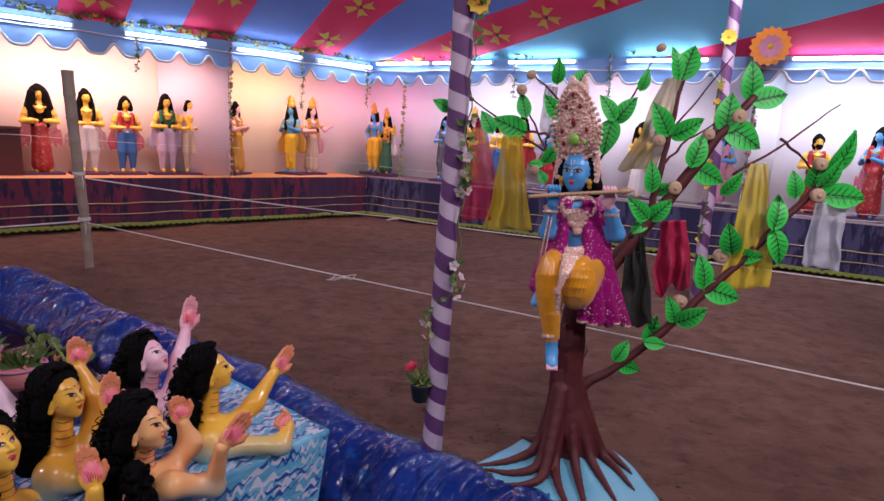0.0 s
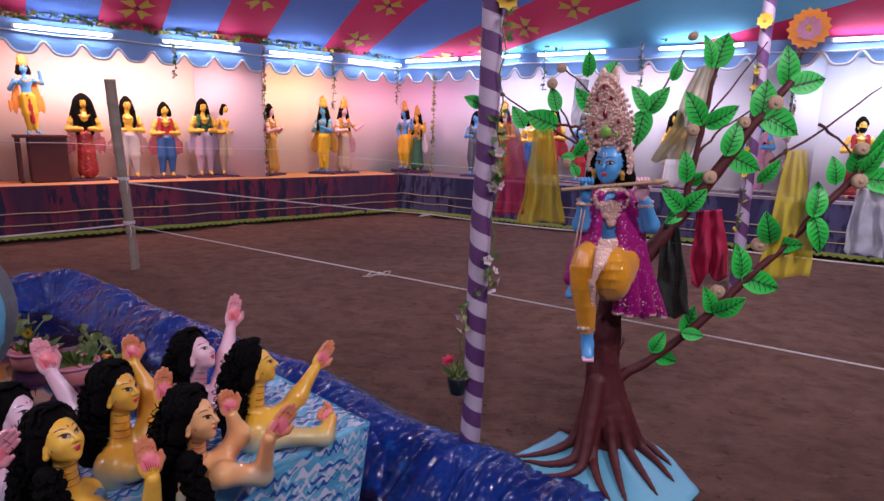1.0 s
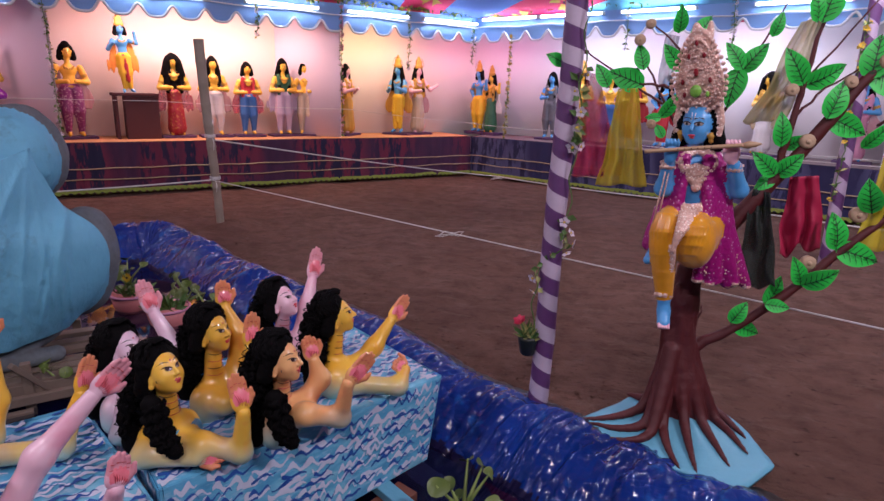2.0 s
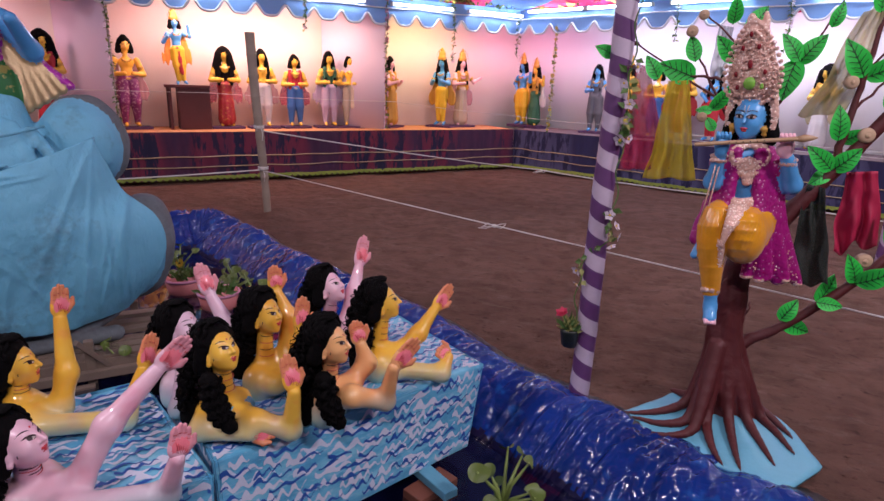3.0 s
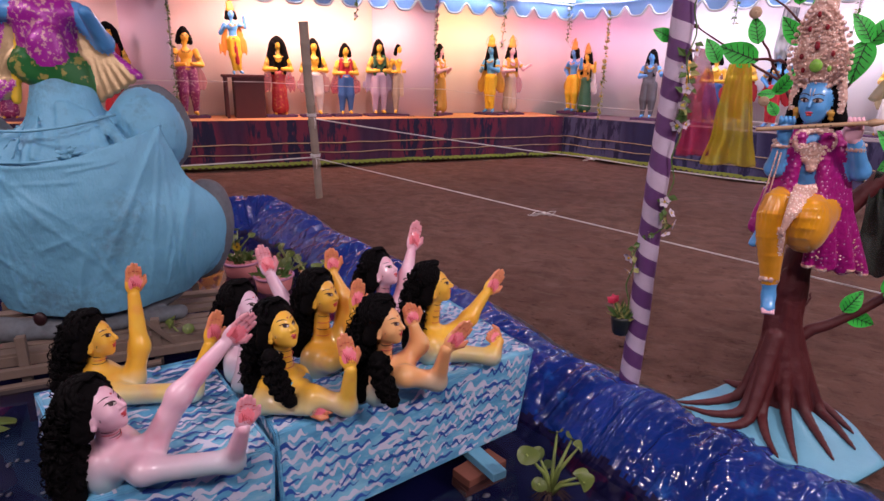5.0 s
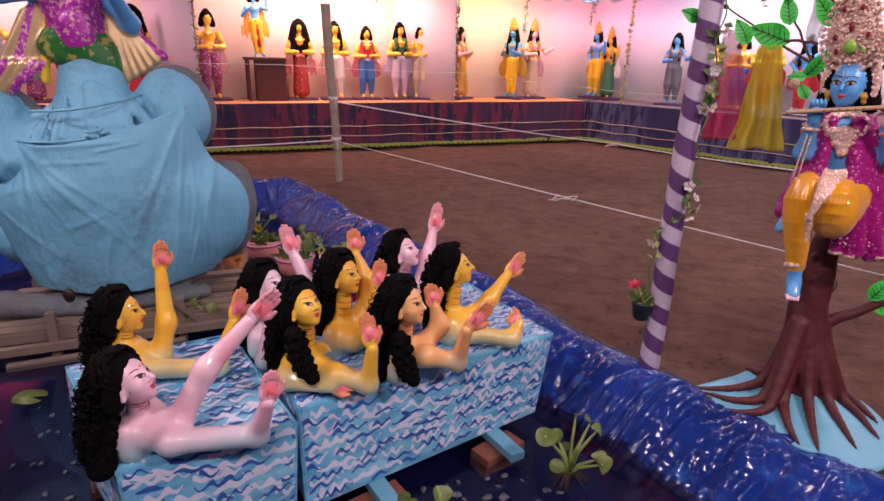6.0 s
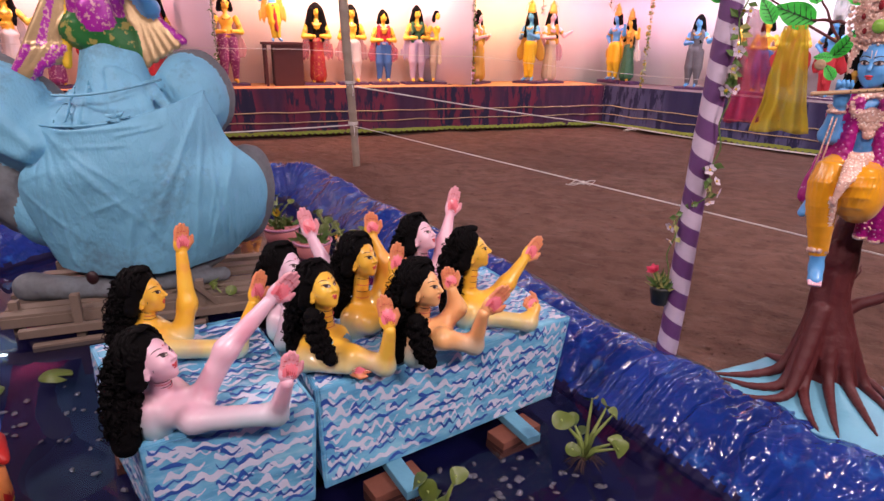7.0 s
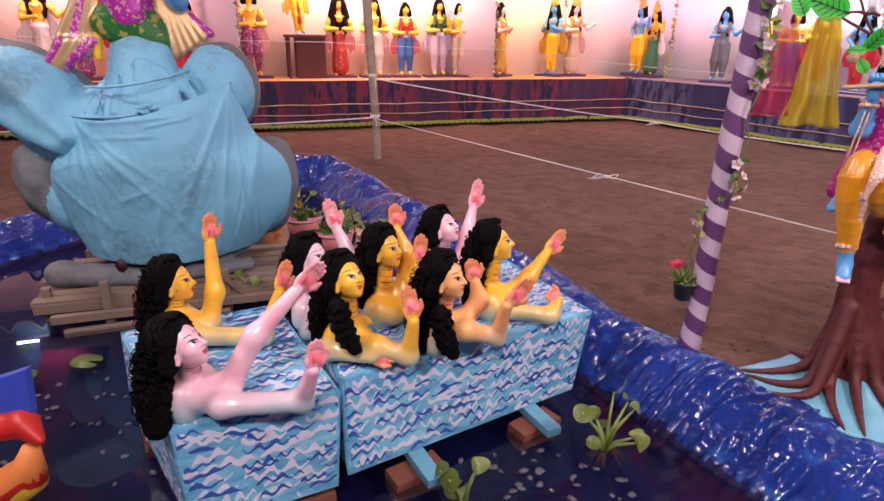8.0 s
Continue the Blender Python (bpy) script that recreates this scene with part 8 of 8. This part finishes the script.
def make_rope(label, pts, r=0.007, sag=0.02):
    bm = bmesh.new()
    fine = []
    for a, b in zip(pts, pts[1:]):
        a, b = Vector(a), Vector(b)
        n = max(8, int((b - a).length / 0.12))
        fine += [a.lerp(b, i / n) - Vector((0, 0, sag * 4 * (i / n) * (1 - i / n))) for i in range(n)]
    fine.append(Vector(pts[-1]))
    tube(bm, fine, r, 6)
    return bm, label


def rope_thing(label, pts, r=0.007, sag=0.02, knot=None):
    bm, label = make_rope(label, pts, r, sag)
    if knot:
        c = Vector(knot)
        for a, b, d in ((0.05, 0.02, 0.05), (-0.06, 0.015, -0.045)):
            tube(bm, [c, c + Vector((a, 0.01, b)), c + Vector((a * 1.9, 0.0, d * 0.6)), c + Vector((a * 1.2, -0.01, -0.012)), c], r * 0.8, 6)
        tube(bm, [c, c + Vector((-0.08, 0, -0.03)), c + Vector((-0.14, 0, -0.03))], r * 0.7, 6)
        egg(bm, c, (0.02, 0.016, 0.016), None, 0, 8, 6)
    ob = part("rope", bm, M["rope"])
    return tagged(ob, label, "rope", "barrier ropes")


rope_thing("white barrier rope with a loose knot, tied to the bamboo post", [(-4.26, 5.80, 0.57), (2.33, 3.13, 0.55), (4.3, 2.33, 0.54)], 0.0055, 0.0, (-0.86, 4.42, 0.555))
rope_thing("white rope from the bamboo post down to the stage corner", [(-4.28, 5.80, 1.05), (-1.80, 10.25, 0.24)], 0.009, 0.03)
rope_thing("white rope stretched low along the stage foot", [(-1.80, 10.25, 0.24), (0.85, 9.30, 0.22), (4.8, 7.45, 0.25), (7.0, 6.4, 0.3)], 0.011, 0.02, (-1.78, 10.2, 0.22))
rope_thing("white barrier rope running on from the bamboo post", [(-4.26, 5.80, 0.57), (-7.4, 3.25, 0.42), (-9.0, 1.9, 0.4)], 0.009, 0.03)
rope_thing("thin white string before the clay figures", [on_left(-4, -0.12, 1.5), on_left(4.5, -0.12, 1.40), on_left(7.6, -0.12, 1.31), on_left(10.35, -0.14, 1.06)], 0.005, 0.02)
rope_thing("thin white string before the clay figures", [on_right(0.05, -0.14, 1.06), on_right(2.2, -0.12, 1.03), on_right(5.3, -0.12, 0.94), on_right(9.0, -0.12, 0.96)], 0.005, 0.02)
rope_thing("thin white string before the clay figures", [on_right(1.9, -0.14, 0.93), on_right(5.3, -0.16, 0.86), on_right(9.0, -0.16, 0.87)], 0.006, 0.01)
for z in (0.57, 1.06):
    bm = bmesh.new()
    for k in range(3):
        tube(bm, [Vector((-4.215 - 0.135 * z / 2.14 + 0.058 * math.cos(a), 5.85 + 0.058 * math.sin(a), z + 0.012 * k + 0.01)) for a in [i * 2 * math.pi / 16 for i in range(17)]], 0.006, 5)
    tube(bm, [Vector((-4.20, 5.79, z)), Vector((-4.17, 5.77, z - 0.06)), Vector((-4.18, 5.77, z - 0.13))], 0.005, 5)
    tagged(part("rope_tie", bm, M["rope"]), "white rope tied round the bamboo post", "rope")


# ---- flower vine, pot and blossoms on the near pole
def make_vine():
    rnd = random.Random(31)
    bm = bmesh.new()
    pts = []
    for i in range(60):
        z = 2.32 - 1.86 * i / 59
        side = 0.062 if z > 0.95 else (-0.062 if z < 0.78 else 0.062 - 0.124 * (0.95 - z) / 0.17)
        pts.append(Vector((0.112 + 0.02 * z + side + 0.012 * math.sin(i * 0.9), 2.85 - 0.01 * math.cos(i * 0.6), z)))
    tube(bm, pts, 0.0035, 5, 0)
    for i in range(150):
        z = rnd.uniform(0.48, 2.3)
        k = (2.32 - z) / 1.86 * 59
        p = pts[min(58, int(k))]
        dense = math.sin(z * 9.0) > -0.2
        if not dense:
            continue
        d = Vector((rnd.uniform(-0.6, 1) if z > 0.9 else rnd.uniform(-1, 0.6), rnd.uniform(-1, 0.1), rnd.uniform(-0.6, 0.6))).normalized()
        if rnd.random() < 0.30:
            petal_flower(bm, p + d * 0.03, d, rnd.uniform(0.024, 0.036), 5, 2, 3)
        else:
            leaf_quad(bm, p + d * 0.006, d, (rnd.uniform(-1, 1), -1, 0.5), rnd.uniform(0.03, 0.06), 0.032, rnd.choice((0, 0, 1)))
    tagged(part("flower_vine", bm, [M["vine"], M["vine_y"], M["petal_w"], M["petal_y"]], smooth=False), "artificial vine with white blossoms climbing the ribboned pole", "vine")
    base = thing("potted_rose", "small black hanging pot with grassy leaves and a red rose", "pot plant", (0.045, 2.86, 0.335))
    bm = bmesh.new()
    tube(bm, [Vector((0, 0, z)) for z in (0, 0.005, 0.085, 0.1, 0.1, 0.09)], [0.036, 0.04, 0.054, 0.056, 0.05, 0.048], 8)
    part("pot", bm, M["pot"], base, "faceted black plastic pot")
    bm = bmesh.new()
    for i in range(70):
        d = Vector((rnd.uniform(-1, 1), rnd.uniform(-1, 1), rnd.uniform(0.3, 1.6))).normalized()
        leaf_quad(bm, Vector((rnd.uniform(-0.03, 0.03), rnd.uniform(-0.03, 0.03), 0.09)), d, (0, -1, 0.3), rnd.uniform(0.06, 0.11), 0.014, rnd.choice((0, 1)))
    part("foliage", bm, [M["vine"], M["vine_y"]], base, "grassy green leaves", smooth=False)
    bm = bmesh.new()
    tube(bm, [Vector((-0.01, 0, 0.1)), Vector((-0.04, -0.01, 0.17))], 0.004, 5, 1)
    for k in range(4):
        petal_flower(bm, Vector((-0.045, -0.012, 0.175 + 0.006 * k)), (-0.3 + 0.1 * k, -0.6, 1), 0.036 - 0.007 * k, 6, 0, 0, 0.9)
    part("rose", bm, [M["petal_r"], M["vine"]], base, "red cloth rose")


make_vine()


def big_flower(label, at, normal, r, layers, heart):
    bm = bmesh.new()
    n = Vector(normal).normalized()
    for k, (m, count) in enumerate(layers):
        petal_flower(bm, Vector(at) + n * 0.012 * k * (r / 0.1), n, r * (1 - 0.2 * k), count, m, len(layers), 0.25 + 0.12 * k)
    mats = [M[x] for x in ("petal_o", "petal_p", "petal_y")]
    used = [M[heart]]
    tagged(part("cloth_flower", bm, mats[:len(layers)] + used if len(layers) > 1 else [M["petal_y"]] + used, smooth=False), label, "flower", "cloth flowers")


big_flower("large yellow cloth flower fixed to the ribboned pole", (0.225, 2.84, 2.27), (0.2, -1, 0.0), 0.055, ((0, 8),), "petal_o")
big_flower("yellow cloth flower on the far ribboned pole", (2.46, 6.93, 2.86), (-0.2, -1, 0.0), 0.085, ((0, 9),), "petal_o")
big_flower("round orange and pink cloth rosette on the canopy edge", (3.57, 8.95, 3.10), (-0.3, -1, -0.12), 0.26, ((0, 16), (0, 13), (1, 10)), "petal_y")
make_garland("pole_garland", "leaf and yellow blossom garland wound on the far pole", [(2.44, 6.94, 2.5), (2.43, 6.93, 2.1), (2.46, 6.93, 1.2), (2.43, 6.93, 0.7)], 40, ("vine", "vine_y", "petal_y"), 0.04, 0.06, 41, 0.3)


def make_bulb():
    base = thing("bulb_lamp", "round white lamp hanging under the canopy", "lamp", (2.55, 6.2, 3.62))
    bm = bmesh.new()
    egg(bm, (0, 0, 0), (0.06, 0.06, 0.07), None, 0, 14, 10)
    part("bulb", bm, M["tube"], base, "glowing white bulb")
    bm = bmesh.new()
    tube(bm, [Vector((0, 0, 0.06)), Vector((0, 0, 0.13)), Vector((0, 0, 0.9))], [0.025, 0.025, 0.006], 8)
    part("holder", bm, M["pot"], base)


make_bulb()


# ---------------------------------------------------------------- things in and round the water
def make_hyacinth(label, at, leaves, roots, seed, flower=False):
    rnd = random.Random(seed)
    base = thing("water_hyacinth", label, "plant", at, "water plants")
    for i in range(leaves):
        bm = bmesh.new()
        a = rnd.uniform(0, 6.28)
        ln, h = rnd.uniform(0.05, 0.16), rnd.uniform(0.06, 0.27)
        d = Vector((math.cos(a), math.sin(a), 0))
        tip = d * ln + Vector((0, 0, h))
        tube(bm, [Vector((0, 0, -0.01)), d * ln * 0.3 + Vector((0, 0, h * 0.5)), tip], [0.011, 0.009, 0.004], 7, 1)
        n = (d * 0.5 + Vector((rnd.uniform(-0.4, 0.4), rnd.uniform(-0.8, 0.1), 0.7))).normalized()
        q = n.to_track_quat("Z", "Y").to_matrix()
        r = rnd.uniform(0.032, 0.052)
        ring = [bm.verts.new(tip + q @ Vector((r * math.cos(t) * (1.0 + 0.25 * math.cos(t)), r * 0.85 * math.sin(t), 0.25 * r * math.cos(2 * t)))) for t in [k * 2 * math.pi / 14 for k in range(14)]]
        c = bm.verts.new(tip + q @ Vector((0, 0, -0.2 * r)))
        for k in range(14):
            bm.faces.new((ring[k], ring[(k + 1) % 14], c))
        part("leaf", bm, [M["hyacinth"], M["stem"]], base, "round waxy leaf on a pale stalk")
    if roots:
        bm = bmesh.new()
        for i in range(60):
            a = rnd.uniform(0, 6.28)
            d = Vector((math.cos(a), math.sin(a), 0)) * rnd.uniform(0.03, 0.11)
            tube(bm, [Vector((0, 0, 0.01)), d * 0.5 + Vector((0, 0, 0.02)), d + Vector((0, 0, -0.015))], 0.0018, 3)
        part("roots", bm, M["root"], base, "tangled dark roots")
    if flower:
        bm = bmesh.new()
        petal_flower(bm, (0.03, -0.03, 0.12), (0.3, -1, 0.4), 0.045, 8, 0, 1)
        part("flower", bm, [M["petal_y"], M["root"]], base, "yellow flower")
    return base


make_hyacinth("uprooted water hyacinth with round green leaves floating on the water", (-0.06, 2.06, WATER_Z + 0.005), 9, True, 5)
make_hyacinth("leafy water plant with a yellow flower beside the pond rim", (-3.72, 3.92, WATER_Z + 0.005), 10, False, 6, True)
make_hyacinth("leafy water plant floating near the pond rim", (-3.0, 3.82, WATER_Z + 0.005), 12, False, 7)
make_hyacinth("leafy water plant floating near the painted boxes", (-2.62, 3.62, WATER_Z + 0.005), 10, False, 8)
make_hyacinth("small water plant floating by the timber platform", (-2.55, 2.3, WATER_Z + 0.005), 4, False, 9)
make_hyacinth("leafy water plant floating before the painted box", (-0.42, 1.42, WATER_Z + 0.005), 3, False, 10)


def make_pad(at, r, turn):
    bm = bmesh.new()
    ring = []
    for k in range(20):
        a = 0.25 + (2 * math.pi - 0.5) * k / 19
        ring.append(bm.verts.new((r * math.cos(a) * 1.15, r * math.sin(a), 0.004 * math.sin(3 * a))))
    c = bm.verts.new((0, 0, -0.001))
    for k in range(19):
        bm.faces.new((ring[k], ring[k + 1], c))
    res = bmesh.ops.extrude_face_region(bm, geom=list(bm.faces))
    bmesh.ops.translate(bm, verts=[g for g in res["geom"] if isinstance(g, bmesh.types.BMVert)], vec=(0, 0, -0.003))
    ob = part("lily_leaf", bm, M["hyacinth"])
    ob.matrix_world = pose(at[0], at[1], WATER_Z + 0.007, 0, 0, turn)
    tagged(ob, "round green leaf floating flat on the water", "leaf", "floating leaves")


for x, y, r, a in ((-2.72, 1.24, 0.075, 20), (-2.84, 0.98, 0.06, 140), (-0.50, 1.50, 0.05, 80), (-2.0, 2.4, 0.05, 200)):
    make_pad((x, y), r, a)

rnd_p = random.Random(17)
bm_p = bmesh.new()
for i in range(170):
    if i < 110:
        x, y = rnd_p.uniform(-0.75, 0.15), rnd_p.uniform(1.2, 2.0)
        if (x + 0.9) * 1.8 < y - 1.25:
            continue
    else:
        x, y = rnd_p.uniform(-2.7, -1.6), rnd_p.uniform(0.5, 1.5)
    r = rnd_p.uniform(0.008, 0.019)
    out = bmesh.ops.create_icosphere(bm_p, subdivisions=1, radius=r, matrix=pose(x, y, -0.22, rnd_p.uniform(-15, 15), 0, rnd_p.uniform(0, 360)) @ Matrix.Diagonal((1.5, 1.0, 0.35, 1)))
    for v in out["verts"]:
        v.co += Vector((rnd_p.uniform(-1, 1), rnd_p.uniform(-1, 1), rnd_p.uniform(-0.4, 0.4))) * r * 0.25
tagged(part("pebbles", bm_p, M["pebble"]), "pale pebbles and sunken leaves on the pond floor", "pebbles", kind="stuff")


def make_planter(at, turn):
    base = thing("pink_planter", "low pink painted planter standing in the pond corner", "planter", at, "pink planters")
    bm = bmesh.new()
    tube(bm, [Vector((0, 0, z)) for z in (0, 0.1, 0.2, 0.21, 0.19)], [0.11, 0.14, 0.16, 0.15, 0.13], 18)
    part("body", bm, M["pink_prop"], base, "pink painted pot")
    bm = bmesh.new()
    tube(bm, [Vector((0.157 * math.cos(a), 0.157 * math.sin(a), 0.20)) for a in [k * 2 * math.pi / 24 for k in range(25)]], 0.012, 6)
    part("rim", bm, M["petal_p"], base, "deep pink rim")
    rnd = random.Random(int(turn))
    bm = bmesh.new()
    for i in range(60):
        d = Vector((rnd.uniform(-1, 1), rnd.uniform(-1, 1), rnd.uniform(0.1, 1.2))).normalized()
        leaf_quad(bm, Vector((rnd.uniform(-0.08, 0.08), rnd.uniform(-0.08, 0.08), 0.19)), d, (0, -1, 0.4), rnd.uniform(0.07, 0.15), 0.05, rnd.choice((0, 0, 1)))
    part("foliage", bm, [M["vine"], M["hyacinth"]], base, "dark green leaves", smooth=False)


make_planter((-3.35, 3.60, -0.22), 3)
make_planter((-2.85, 3.45, -0.22), 5)


def make_boat():
    base = thing("toy_boat", "painted board boat prow in blue, red and orange", "boat", (-1.85, 0.455, -0.14))
    bm = bmesh.new()
    verts = [bm.verts.new(p) for p in ((-0.30, -0.10, 0.44), (0.085, 0.145, 0.60), (0.11, 0.12, 0.44), (0.12, 0.10, 0.40), (-0.30, -0.14, 0.30))]
    bm.faces.new(verts)
    res = bmesh.ops.extrude_face_region(bm, geom=list(bm.faces))
    bmesh.ops.translate(bm, verts=[g for g in res["geom"] if isinstance(g, bmesh.types.BMVert)], vec=(-0.02, 0.03, 0))
    bmesh.ops.recalc_face_normals(bm, faces=bm.faces)
    part("sail_board", bm, M["boat_blue"], base, "royal blue board", smooth=False)
    clay("cloth_trim", [capsule((-0.3, -0.12, 0.38), (0.10, 0.10, 0.40), 0.05, 0.045, 0, 0.03, (0.012, 40, 40, 30)), capsule((0.10, 0.10, 0.40), (0.20, 0.10, 0.37), 0.04, 0.018, 0, 0.03, (0.01, 40, 40, 30))], 0.012, [M["boat_red"]], None, base, "crumpled red cloth")
    bm = bmesh.new()
    for k, (mat, w) in enumerate(((0, 0.0), (1, 0.012), (2, 0.02))):
        tube(bm, [Vector((-0.34, -0.20, 0.02)), Vector((-0.02, 0.0, 0.10)), Vector((0.12, 0.07, 0.24 - 0.02 * k)), Vector((0.15, 0.08, 0.34 - 0.03 * k))], [0.10 - 0.02 * k, 0.085 - 0.012 * k + w, 0.06 - 0.01 * k + w, 0.03 - 0.006 * k], 12, mat)
    part("hull", bm, [M["boat_orange"], M["boat_red"], M["petal_y"]], base, "curved hull with painted bands")


make_boat()
